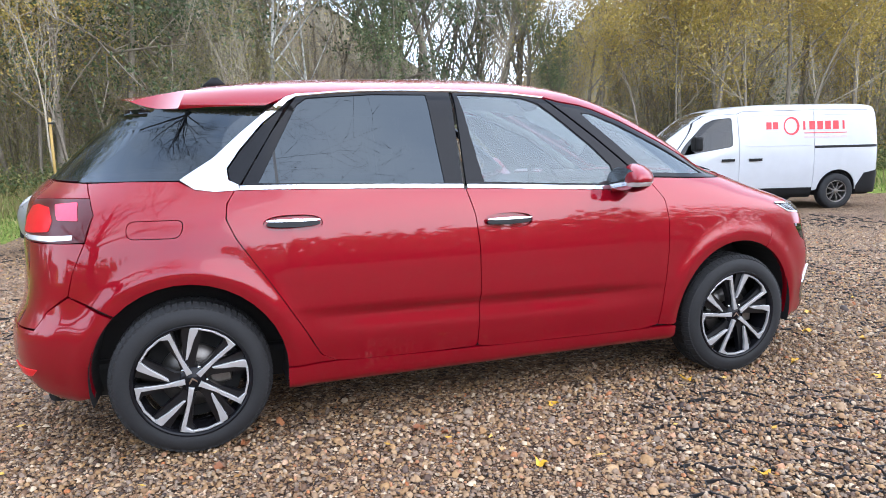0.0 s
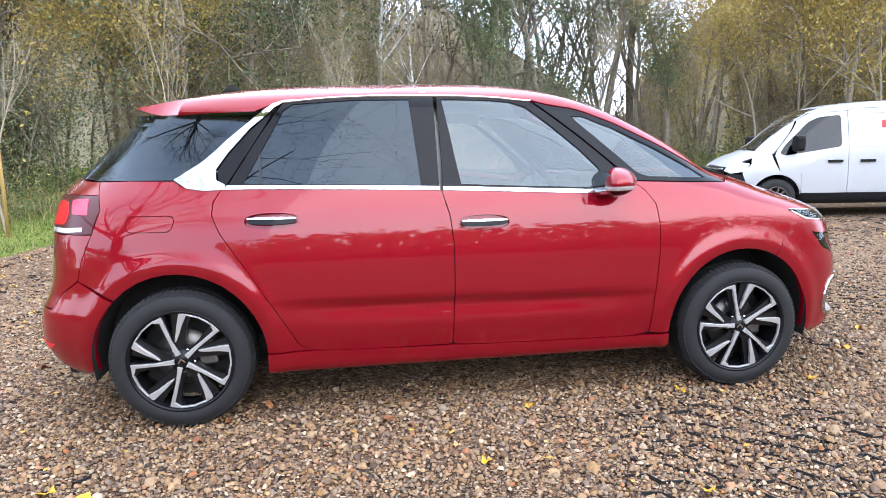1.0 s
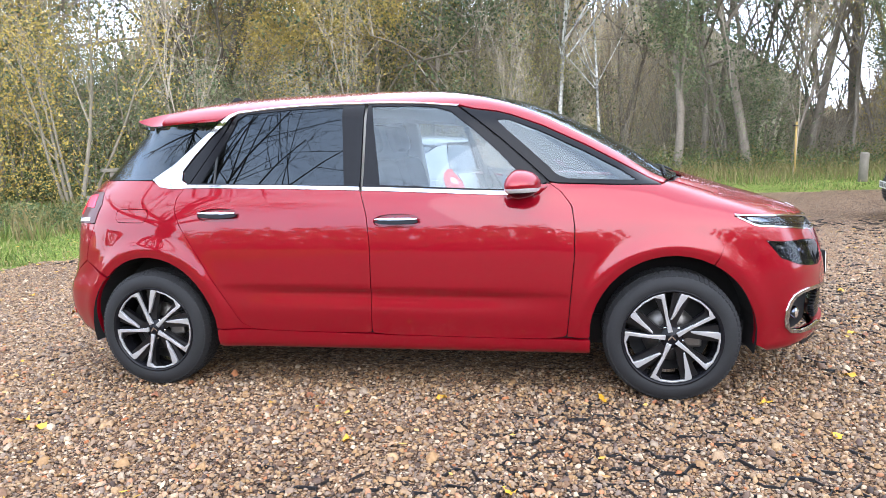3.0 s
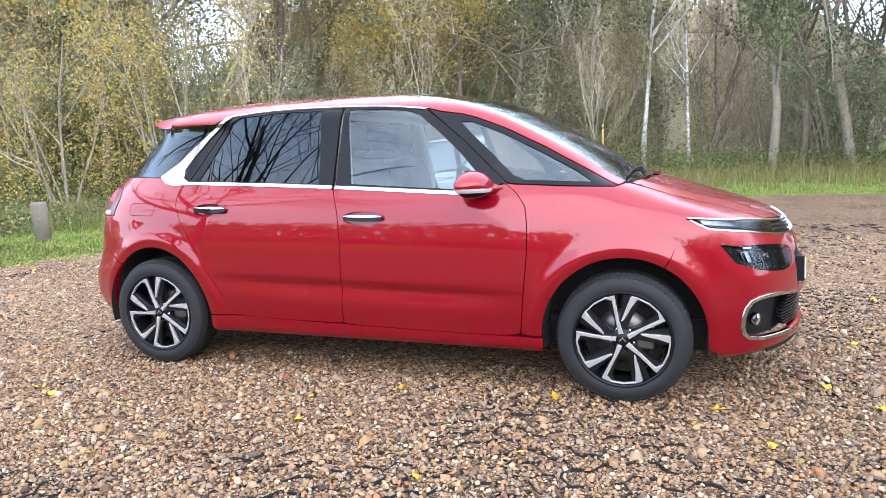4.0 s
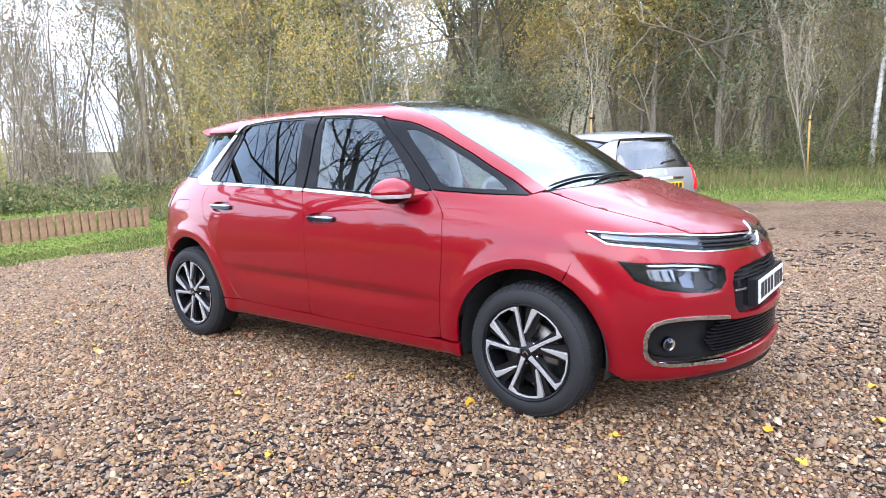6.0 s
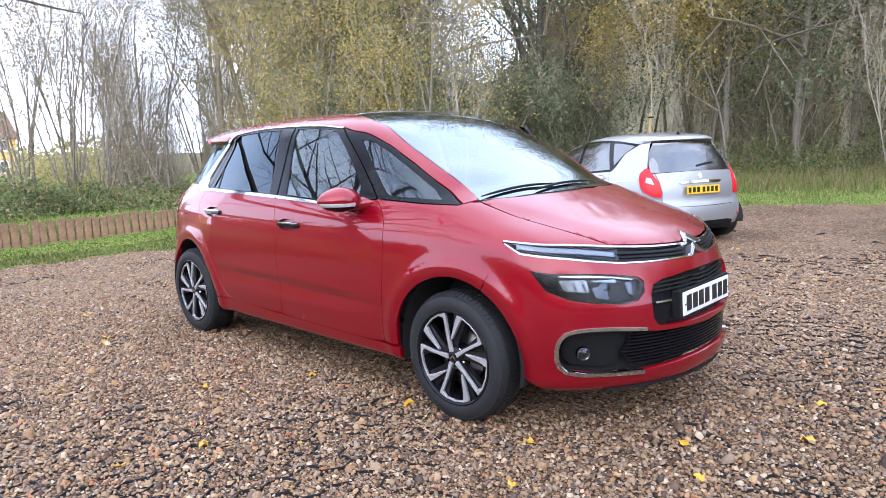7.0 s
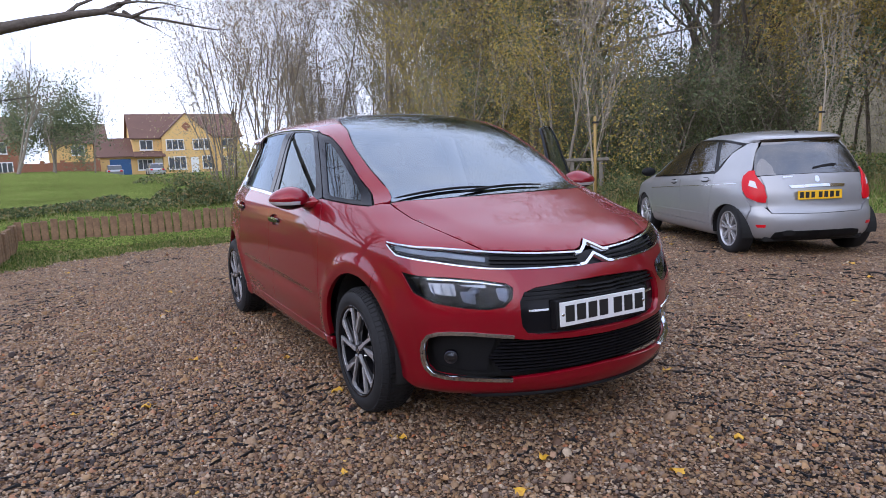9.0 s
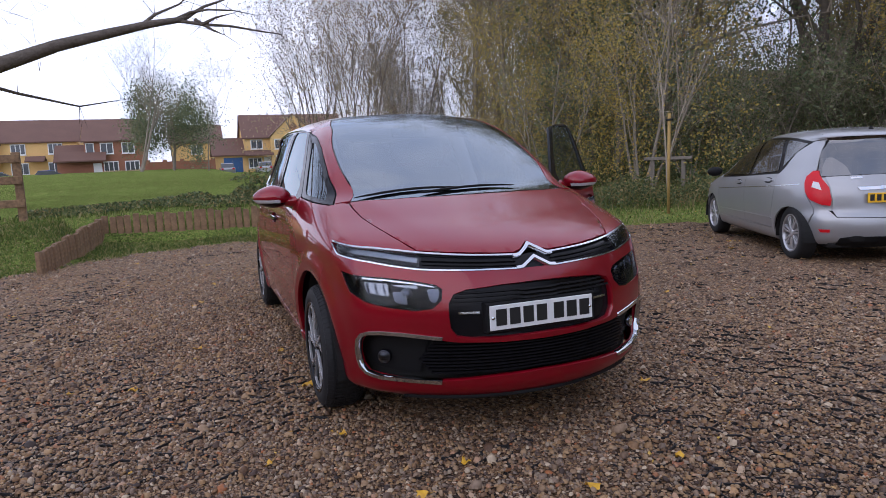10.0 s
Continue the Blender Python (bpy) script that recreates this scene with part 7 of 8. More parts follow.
spread_copies(tree("green_bush", "dense dark green evergreen bush", 14, 3.4, 0.05, BARK, LEAF_DARK, 5500, 0.048, stems=6, kids=5, last=2, spread=0.6, up=0.3, twig=3, category="bush", group="bushes at the wood's edge"), belt(13, 0.22, 1.0, 2.5, 7.0) + [(-15.2, 13.4), (-16.0, 15.3), (-13.6, 14.6), (-14.8, 17.4), (-12.9, 17.2), (-13.8, 20.0), (-11.2, 19.4), (-12.0, 21.8), (-10.4, 21.4), (-16.6, 12.0), (7.4, 24.4), (8.8, 25.2), (10.1, 24.7), (11.6, 25.4), (8.2, 27.2)], wood_rng)
# standing trees
spread_copies(tree("bare_tree", "tall bare woodland tree with fine twigs", 21, 12.0, 0.20, BARK, LEAF_BROWN, 1500, 0.042, kids=7, last=3, spread=0.55, up=0.35, twig=1, twig_len=0.6), belt(13, 0.10, 1.0, 3.0, 14.0) + [(8.0, 23.6), (10.6, 25.2), (12.8, 27.0)], wood_rng, 0.85, 1.2, True)
spread_copies(tree("slim_tree", "slim tall trunk with thin bare branches", 22, 13.5, 0.13, BARK, LEAF_OLIVE, 2200, 0.042, kids=9, last=2, spread=0.5, up=0.4, twig=2, twig_len=0.7), belt(30, 0.09, 1.0, 2.5, 15.0) + [(7.6, 24.6), (8.7, 26.3), (9.6, 24.0), (11.3, 26.6), (11.9, 24.4), (10.4, 29.0), (13.4, 30.0), (9.2, 30.5)], wood_rng, 0.75, 1.25, True)
spread_copies(tree("yellow_tree", "woodland tree with golden yellow autumn leaves", 23, 10.0, 0.16, BARK, LEAF_YELLOW, 11000, 0.050, kids=6, last=3, spread=0.6, up=0.2, twig=1, scatter=0.3), [(-8.5, 24.5), (-5.0, 27.0), (6.5, 30.0), (15.0, 23.5), (19.0, 19.5), (22.5, 16.5), (25.5, 13.0), (29.0, 17.0), (20.5, 24.0), (25.0, 21.0)], wood_rng)
spread_copies(tree("dark_evergreen", "tall dark green evergreen tree", 24, 11.0, 0.18, BARK, LEAF_PINE, 11000, 0.075, kids=10, last=2, spread=0.75, up=0.0, twig=3, twig_len=0.5, scatter=0.3), [(-6.5, 22.2), (-4.2, 23.2), (-3.0, 26.0), (6.6, 25.0), (-18.0, 17.0), (0.5, 30.0), (-16.4, 15.8)], wood_rng)
spread_copies(tree("ivy_trunk", "trunk thickly grown with dark ivy", 25, 9.0, 0.22, BARK, LEAF_DARK, 7000, 0.055, kids=5, last=1, spread=0.35, up=0.7, twig=8, twig_len=0.5, scatter=0.22), [(5.2, 22.8), (9.6, 24.0), (12.5, 22.4), (-15.5, 13.0)], wood_rng)

spread_copies(tree("brown_tree", "woodland tree with thin brown and olive autumn leaves", 26, 11.5, 0.15, BARK, LEAF_BROWN, 7000, 0.050, kids=6, last=3, spread=0.55, up=0.25, twig=1, twig_len=0.5, scatter=0.35), [(7.3, 26.6), (9.2, 27.6), (8.2, 25.6), (14.5, 23.6), (16.6, 17.6), (19.9, 19.6), (19.4, 17.0), (22.3, 19.4), (21.5, 15.6), (17.6, 20.6)] + belt(12, 0.66, 0.99, 2.0, 13.0) + belt(6, 0.15, 0.62, 6.0, 14.0), wood_rng, 0.85, 1.25)
spread_copies(tree("golden_tree", "low woodland tree with dense golden leaves", 27, 7.0, 0.10, BARK, LEAF_YELLOW, 8000, 0.050, kids=6, last=3, spread=0.6, up=0.15, twig=1, scatter=0.3), [(18.2, 17.4), (20.6, 17.2)] + belt(8, 0.72, 0.97, 0.5, 9.0) + [(-7.2, 23.0), (-6.0, 21.6), (-10.4, 21.0), (-11.2, 26.0), (-10.0, 25.0), (-12.6, 27.2), (-13.6, 25.6), (14.2, 18.6), (15.6, 18.4), (17.2, 16.4), (19.0, 15.6)], wood_rng)

spread_copies(tree("olive_tree", "woodland tree with fine twigs and thin olive-yellow leaves", 28, 10.5, 0.13, BARK, LEAF_OLIVE, 9000, 0.052, kids=7, last=3, spread=0.55, up=0.3, twig=2, twig_len=0.55, scatter=0.28), belt(10, 0.08, 0.36, 0.5, 8.0), wood_rng, 0.9, 1.25)
spread_copies(tree("twiggy_tree", "bare fine-twigged tree with a few pale leaves", 29, 9.5, 0.075, BARK, LEAF_BROWN, 2600, 0.05, stems=2, kids=7, last=3, spread=0.55, up=0.35, twig=3, twig_len=0.6, scatter=0.3), belt(10, 0.07, 0.27, 2.0, 10.0), wood_rng, 0.85, 1.15)

spread_copies(tree("brown_bush", "tall thin bush with fine bare twigs and a few leaves", 33, 6.4, 0.04, BARK, LEAF_BROWN, 3800, 0.04, stems=7, kids=5, last=2, spread=0.5, up=0.5, twig=4, twig_len=0.5, category="bush", group="bushes at the wood's edge"), [(-24.5, 5.2), (-26.0, 4.0), (-23.0, 7.2), (-27.5, 6.4), (-22.2, 5.6), (-29.0, 5.0), (-25.5, 8.4)], np.random.default_rng(77), 1.0, 1.35)

# the single trees that stand out
big = tree("spreading_tree", "large bare spreading tree with several trunks", 31, 11.5, 0.25, BARK_DARK, LEAF_YELLOW, 500, 0.06, stems=3, kids=7, last=3, spread=0.5, up=0.45, twig=3, twig_len=0.5, group="")
set_at(big, -13.6, 20.0, 40, 1.05)
birch = tree("birch_tree", "white-barked birch tree with a dark twiggy crown", 32, 12.0, 0.125, BIRCH, LEAF_BROWN, 800, 0.05, kids=7, last=2, spread=0.5, up=0.2, twig=3, twig_len=0.5, lean=0.02, straight=True, group="birches")
set_at(birch, 0.72, 23.6, 0, 1.0)
set_at(copy_thing(birch, Matrix.Identity(4)), 2.45, 24.6, 130, 0.75)
set_at(copy_thing(birch, Matrix.Identity(4)), -1.2, 33.5, 200, 0.9)


def young_tree(x, y, seed, tall, leaf_count, stake_tall):
    t = tree("young_tree", "bare young tree tied to a yellow stake", seed, tall, 0.035, BARK_PALE, LEAF_YELLOW, leaf_count, 0.04, kids=9, last=2, spread=0.42, up=0.75, twig=2, twig_len=0.35, lean=0.02, group="young trees with stakes")
    set_at(t, x, y, seed * 40)
    part("stake", tube_mesh("stake", [(0.06, 0.02, -0.1), (0.055, 0.02, stake_tall)], 0.030, STAKE, 8), t, "yellow wooden stake")
    part("tie", lathe("tie", [(0.05, -0.02), (0.07, -0.02), (0.07, 0.02), (0.05, 0.02)], SEAL, 12), t, "", pose(0.03, 0.01, stake_tall - 0.12, 90, 0, 0))


young_tree(-4.7, 13.2, 41, 4.8, 150, 2.0)
young_tree(-0.34, 18.1, 42, 4.6, 60, 1.8)
young_tree(-6.0, 7.5, 43, 4.2, 120, 1.95)
young_tree(8.0, 18.5, 44, 4.2, 90, 1.7)

# unseen woods added behind the walker, to darken low reflections in the car
SOUTH = [(-34, -19), (-22, -21), (-10, -24), (2, -22), (14, -20), (26, -16), (34, -6)]
for name, label, n, tall, mat, size, seed in (("south_brown_woods", "unseen brown autumn woods behind the car park", 9000, 11.0, LEAF_BROWN, 0.34, 67), ("south_dark_woods", "dark foot of the unseen woods behind the car park", 7000, 4.5, LEAF_DARK, 0.34, 68), ("south_olive_woods", "unseen olive autumn woods behind the car park", 6000, 9.0, LEAF_OLIVE, 0.34, 69)):
    rng = np.random.default_rng(seed)
    k = rng.uniform(0, len(SOUTH) - 1.001, n)
    i, t = k.astype(int), (k % 1)[:, None]
    q = np.array(SOUTH, float)
    c = q[i] * (1 - t) + q[i + 1] * t + rng.uniform(-4, 4, (n, 2))
    v, f = leaf_cards(np.column_stack([c, tall * rng.beta(1.1, 1.5, n) * (0.32 + 0.68 * step01(8.0, 22.0, c[:, 0]))]), size, rng)
    tagged(new(name, fast_mesh(name, v, f, mat)), label, "woodland", kind="stuff")

# the oak beside the car park, whose limb hangs over the bank
oak = Grower(51)
oak.limb((-9.4, -8.8, -0.1), (0.06, 0.03, 1), 11.0, 0.30, 0, 0.55, 4, 0.2, 0.08, 3)
for turn_, rise, l, r in ((10, 0.55, 5.0, 0.14), (35, 1.05, 7.5, 0.16), (75, 0.6, 6.2, 0.15), (60, 1.6, 10.5, 0.17), (95, 2.2, 10.0, 0.16), (-45, 2.4, 10.0, 0.16), (5, 2.6, 10.5, 0.17), (120, 0.8, 7.5, 0.15), (165, 0.9, 7.0, 0.14), (215, 0.8, 7.0, 0.14), (-25, 0.75, 5.5, 0.15), (-60, 0.9, 7.5, 0.15), (20, 1.7, 9.0, 0.17), (-10, 1.5, 8.0, 0.16)):
    a_ = radians(turn_)
    oak.limb((-9.4 + 0.2 * math.cos(a_), -8.8 + 0.2 * math.sin(a_), 2.3 + 0.5 * rise), (math.cos(a_), math.sin(a_), rise), l, r * 0.45, 0.5, 0.62, 5, 0.14, 0.11, 3)
limb_line = [(-9.3, -8.6, 1.6), (-7.4, -7.4, 2.0), (-6.2, -6.0, 2.28), (-5.9, -4.6, 2.55), (-5.9, -3.75, 2.82), (-6.0, -3.0, 3.12), (-6.05, -2.3, 3.32), (-6.1, -1.75, 3.47), (-6.1, -1.3, 3.55)]
limb_line = [(x, y, z - 0.1) for x, y, z in limb_line]
oak.wood.append(tube(limb_line, [0.18, 0.165, 0.145, 0.125, 0.105, 0.085, 0.07, 0.055, 0.042], 9))
for a, pts in enumerate(([(-6.1, -1.45, 3.52), (-6.15, -1.2, 3.66), (-6.1, -0.95, 3.70), (-6.0, -0.6, 3.68), (-5.95, -0.2, 3.60)], [(-6.1, -1.4, 3.53), (-6.05, -1.05, 3.47), (-6.0, -0.65, 3.45), (-5.95, -0.25, 3.38), (-5.9, 0.08, 3.33), (-5.9, 0.12, 3.18)],
                         [(-6.1, -1.3, 3.55), (-6.3, -1.0, 3.78), (-6.4, -0.6, 3.95), (-6.45, -0.1, 4.05)], [(-6.05, -1.9, 3.42), (-6.2, -1.7, 3.62), (-6.3, -1.35, 3.8), (-6.4, -1.1, 4.05)], [(-6.05, -1.05, 3.47), (-5.95, -0.85, 3.56), (-5.9, -0.6, 3.62)], [(-6.1, -1.15, 3.55), (-6.0, -0.9, 3.38), (-5.9, -0.75, 3.3)], [(-5.9, -4.2, 2.68), (-6.3, -3.6, 2.5), (-6.8, -2.9, 2.35), (-7.2, -2.2, 2.5)])):
    pts = [(x, y, z - 0.1) for x, y, z in pts]
    oak.wood.append(tube(pts, [0.032 - 0.028 * i / (len(pts) - 1) for i in range(len(pts))], 6))
    oak.tips += [np.array(q) for q in pts[1:]] * 3
t = thing("oak_tree", "old bare oak tree with a long overhanging limb", "tree")
part("trunk", gather("trunk", oak.wood, BARK_DARK), t)
v, f, e = twigs_from(oak.tips, oak.rng, 1, 0.45)
o = sum(len(a) for a, b in oak.thin)
thin_v = np.array([tuple(q) for a, b in oak.thin for q in a]).reshape(-1, 3)
thin_f, k = [], 0
for a, b in oak.thin:
    thin_f += [[i + k for i in q] for q in b if len(q) == 4]
    k += len(a)
part("branchwork", fast_mesh("branchwork", np.concatenate([thin_v, v]), np.concatenate([np.array(thin_f).reshape(-1, 4), f + len(thin_v)]), BARK_DARK), t)

# far woods closing the view, with thin places where the sky shows
def far_woods(name, label, n, s0, s1, b0, b1, tall, mat, size, seed, slim=False):
    rng = np.random.default_rng(seed)
    s, b = rng.uniform(s0, s1, n), rng.uniform(b0, b1, n)
    xy = np.array([along_edge(float(a), float(c)) for a, c in zip(s, b)])
    z = tall * rng.beta(1.1, 1.7, n) * (1 - 0.72 * thin_place(xy[:, 0], xy[:, 1])) * (0.95 + 0.2 * np.sin(s * 60) * np.sin(s * 23 + 1)) * (0.62 + 0.38 * step01(0.18, 0.36, s))
    c = np.column_stack([xy, z])
    v, f = leaf_cards(c, size, rng)
    if slim:
        d = rng.normal(size=(n, 3)) * (0.45, 0.45, 1.1)
        d /= np.linalg.norm(d, axis=1)[:, None]
        w = np.cross(d, rng.normal(size=(n, 3)))
        w /= np.linalg.norm(w, axis=1)[:, None]
        h = size * rng.uniform(0.5, 1.5, (n, 1))
        v = np.stack([c - d * h - w * 0.008, c - d * h + w * 0.008, c + d * h + w * 0.004, c + d * h - w * 0.004], 1).reshape(-1, 3)
    ob = new(name, fast_mesh(name, v, f, mat))
    tagged(ob, label, "woodland", kind="stuff")


far_woods("far_brown_woods", "hazy brown twigs and leaves deep in the wood", 34000, 0.15, 1.0, 8.0, 24.0, 10.0, LEAF_BROWN, 0.09, 61)
far_woods("far_olive_woods", "olive foliage deep in the wood", 30000, 0.15, 1.0, 7.0, 22.0, 7.0, LEAF_OLIVE, 0.085, 62)
far_woods("far_twigs", "tangle of bare grey-brown twigs in the wood", 110000, 0.04, 1.0, 1.5, 20.0, 10.0, TWIG, 0.6, 64, slim=True)
far_woods("deep_brown_woods", "brown haze of foliage deep in the wood", 40000, 0.16, 1.02, 20.0, 34.0, 12.5, LEAF_BROWN, 0.19, 65)
far_woods("deep_olive_woods", "olive foot of the wood", 26000, -0.04, 1.02, 20.0, 32.0, 4.6, LEAF_OLIVE, 0.18, 66)
far_woods("far_dark_woods", "dark undergrowth deep in the wood", 12000, 0.04, 1.0, 8.0, 22.0, 2.6, LEAF_DARK, 0.10, 63)

# plain distance behind the wood
bd_v, bd_f = [], []
BD = 900
for i in range(BD + 1):
    s_ = -0.06 + 1.12 * i / BD
    x, y = along_edge(s_, 36.0)
    tall_ = 2.0 + 11.5 * float(step01(0.12, 0.42, s_)) * (1 - 0.9 * float(thin_place(x, y)))
    top = tall_ + (0.2 * tall_) * (noise.noise(Vector((i * 0.05, 1.3, 0))) + 0.8 * noise.noise(Vector((i * 0.21, 5.1, 0))) + 0.9 * noise.noise(Vector((i * 0.83, 9.7, 0))))
    bd_v += [(x, y, -1.0), (x, y, top)]
    if i:
        bd_f.append((2 * i - 2, 2 * i, 2 * i + 1, 2 * i - 1))
tagged(new("backdrop", mesh_of("backdrop", bd_v, bd_f, WOOD_HAZE, False)), "hazy brown distance behind the wood", "backdrop", kind="structure")

# brambles and ivy along the foot of the wood and behind the timber edging
def brambles(name, label, n, places, mat, size, seed, category="brambles"):
    rng = np.random.default_rng(seed)
    pts = []
    for x, y, r, h, k in places:
        m = int(n * k)
        a, q = rng.uniform(0, 6.28, m), np.sqrt(rng.uniform(0, 1, m)) * r
        px, py = x + q * np.cos(a), y + q * np.sin(a)
        lump = h * (0.55 + 0.45 * np.sin(px * 2.3 + seed) * np.cos(py * 2.9)) * np.sqrt(np.maximum(0, 1 - (q / r) ** 2))
        pts.append(np.column_stack([px, py, height(px, py) + 0.03 + lump * rng.uniform(0.15, 1.05, m)]))
    v, f = leaf_cards(np.concatenate(pts), size, rng)
    tagged(new(name, fast_mesh(name, v, f, mat)), label, category, kind="stuff")


foot = []
for i in range(46):
    x, y = along_edge(i / 45, wood_rng.uniform(-2.6, 0.5))
    foot.append((x, y, wood_rng.uniform(1.3, 2.6), wood_rng.uniform(1.3, 2.7) * (0.35 if i < 7 else 1.0), 1.0))
brambles("brambles_at_wood", "dark tangled brambles along the wood", 1700, foot, LEAF_BRAMBLE, 0.05, 71)
bank = [(-8.7 - wood_rng.uniform(0, 1.8), -3.4 + 0.85 * i, wood_rng.uniform(0.7, 1.2), wood_rng.uniform(0.8, 1.2) * (0.14 if i < 2 else 0.28 if i < 4 else 0.5), 1.0 if i > 1 else 0.5) for i in range(8)] + [(-9.2, 2.6 + 1.1 * i, 1.3, 0.4 if i < 2 else 0.6, 1.0) for i in range(6)] + [(-8.0, 7.5 + i, 1.2, 0.8, 1.0) for i in range(5)]
brambles("ivy_on_bank", "green ivy and brambles on the bank", 2200, bank, LEAF_BRAMBLE, 0.036, 72)


# grass: short blades on the verge, taller dry stems behind
def blades(name, label, n, lo, hi, tall, mat, seed, x0=-16, x1=16, y0=-7, y1=24):
    rng = np.random.default_rng(seed)
    x, y = rng.uniform(x0, x1, n * 3), rng.uniform(y0, y1, n * 3)
    d = verge(x, y) + 0.25 * np.sin(x * 5.1) * np.sin(y * 4.3)
    ok = (d > lo) & (d < hi)
    if tall > 0.2:
        ok &= ~((x < -6.2) & (y < 0.6))
    x, y = x[ok][:n], y[ok][:n]
    m = len(x)
    z = height(x, y) - 0.02
    a = rng.uniform(0, 6.28, m)
    h = tall * rng.uniform(0.4, 1.25, m) * (0.75 + 0.4 * np.sin(x * 1.9) * np.sin(y * 2.3))
    lean = rng.normal(size=(m, 2)) * h[:, None] * 0.35
    w = 0.004 + 0.012 * rng.uniform(0, 1, m)
    s = np.column_stack([np.cos(a) * w, np.sin(a) * w, np.zeros(m)])
    base = np.column_stack([x, y, z])
    mid = base + np.column_stack([lean * 0.35, h * 0.6])
    top = base + np.column_stack([lean, h])
    v = np.stack([base - s, base + s, mid + s * 0.8, mid - s * 0.8, top, top + s * 0.05], 1).reshape(-1, 3)
    k = np.arange(m)[:, None] * 6
    f = np.concatenate([k + np.array([0, 1, 2, 3]), k + np.array([3, 2, 5, 4])])
    tagged(new(name, fast_mesh(name, v, f, mat)), label, "grass", kind="stuff")


blades("verge_grass", "short green grass on the verge", 60000, 0.05, 3.2, 0.10, GRASS_BLADES, 81)
blades("edging_grass", "trodden short grass before the timber edging", 26000, 0.02, 2.6, 0.055, GRASS_BLADES, 84, -7.4, -4.0, -5.0, 3.0)
blades("tall_grass", "taller tufted grass behind the verge", 22000, 2.0, 7.5, 0.30, GRASS_BLADES, 82)
blades("dry_grass", "dry straw-coloured grass stems", 15000, 2.0, 8.0, 0.5, DRY_STEMS, 83)


# ---- timber edging, posts, bench ----
def board_mesh(seed):
    rng = random.Random(seed)
    bm = bmesh.new()
    box_bm(bm, -0.050, -0.03, -0.2, 0.050, 0.03, 0.52, 0.012)
    for v in bm.verts:
        if v.co.z > 0.4:
            v.co.z += rng.uniform(-0.012, 0.012)
    return bm_mesh("edging_board", bm, TIMBER)


edging = thing("timber_edging", "low retaining edge of upright weathered boards", "fence", pose(0, 0, 0))
BOARDS = [board_mesh(i) for i in range(4)]
er = random.Random(3)
for i in range(42):
    part("edging_board", BOARDS[i % 4], edging, "", pose(-7.38 + er.uniform(-0.012, 0.012), -2.80 + 0.119 * i, 0.0 + er.uniform(-0.03, 0.015), er.uniform(-2, 2), er.uniform(-2, 2), 90))
for i in range(22):
    s = i / 21
    part("edging_board", BOARDS[(i + 1) % 4], edging, "", pose(-7.30 + 2.5 * s, -2.85 - 0.45 * s, -0.03 - 0.22 * s + er.uniform(-0.02, 0.015), er.uniform(-2, 2), er.uniform(-2, 2), -10))

rail_fence = thing("rail_fence", "weathered brown post and rail fence", "fence", pose(-7.9, -4.05, float(height(-7.9, -4.05))))
for k in range(4):
    part("fence_post", box_mesh("fence_post", -0.06, -0.06, -0.3, 0.06, 0.06, 1.12, TIMBER, 0.012), rail_fence, "", pose(0.12 * k, -1.7 * k, 0, 0, 1.5 * (k % 2), 4))
for z in (0.22, 0.60, 0.95):
    part("fence_rail", box_mesh("fence_rail", 0.06, -5.3, z, 0.10, 0.08, z + 0.13, TIMBER, 0.01), rail_fence, "", pose(0, 0, 0, 0, 0, -4))

bench = thing("rail_bench", "plain grey timber rail on two posts", "bench", pose(-9.0, 9.9, float(height(-9.0, 9.9)), 0, 0, 48))
part("bench_post", box_mesh("bench_post", -0.42, -0.05, -0.2, -0.32, 0.05, 0.95, TIMBER_GREY, 0.01), bench)
part("bench_post", box_mesh("bench_post", 0.32, -0.05, -0.2, 0.42, 0.05, 0.95, TIMBER_GREY, 0.01), bench)
part("bench_top", box_mesh("bench_top", -0.58, -0.08, 0.95, 0.58, 0.08, 1.03, TIMBER_GREY, 0.012), bench)

post = None
for k, (x, y, h) in enumerate(((-7.19, 3.33, 0.56), (-7.2, 6.3, 0.6), (8.7, 15.2, 0.75), (12.6, 13.0, 0.8))):
    if post is None:
        post = thing("timber_post", "short grey weathered timber post in the grass", "post", group="verge posts")
        part("post_shaft", tube_mesh("post_shaft", [(0, 0, -0.2), (0, 0, 0.55), (0, 0, 0.60)], [0.115, 0.11, 0.095], TIMBER_GREY, 14), post)
        m = post
    else:
        m = copy_thing(post, Matrix.Identity(4))
    m.matrix_basis = pose(x, y, float(height(x, y)), 1.5, -1, 40 * k) @ Matrix.Diagonal((1, 1, h / 0.6, 1))

# black bag lying in the grass
bm = bmesh.new()
bmesh.ops.create_icosphere(bm, subdivisions=4, radius=1.0)
for v in bm.verts:
    n_ = noise.fractal(v.co * 2.2, 1.0, 2.0, 4)
    p = v.co * (1 + 0.22 * n_)
    v.co = (p.x * 0.27, p.y * 0.2, max(0.0, p.z * 0.17 + 0.13) + 0.10 * max(0, 1 - ((p.x + 0.15) ** 2 + p.y ** 2) * 6))
bag = new("black_bag", bm_mesh("black_bag", bm, BAG, True))
bag.matrix_basis = pose(-6.25, 5.45, float(height(-6.25, 5.45)) - 0.01, 0, 0, 30)
tagged(bag, "crumpled black plastic bag lying in the grass", "bag")


# ---- houses across the green ----
def face_poly(bm, pts):
    return bm.faces.new([bm.verts.new(p) for p in pts])


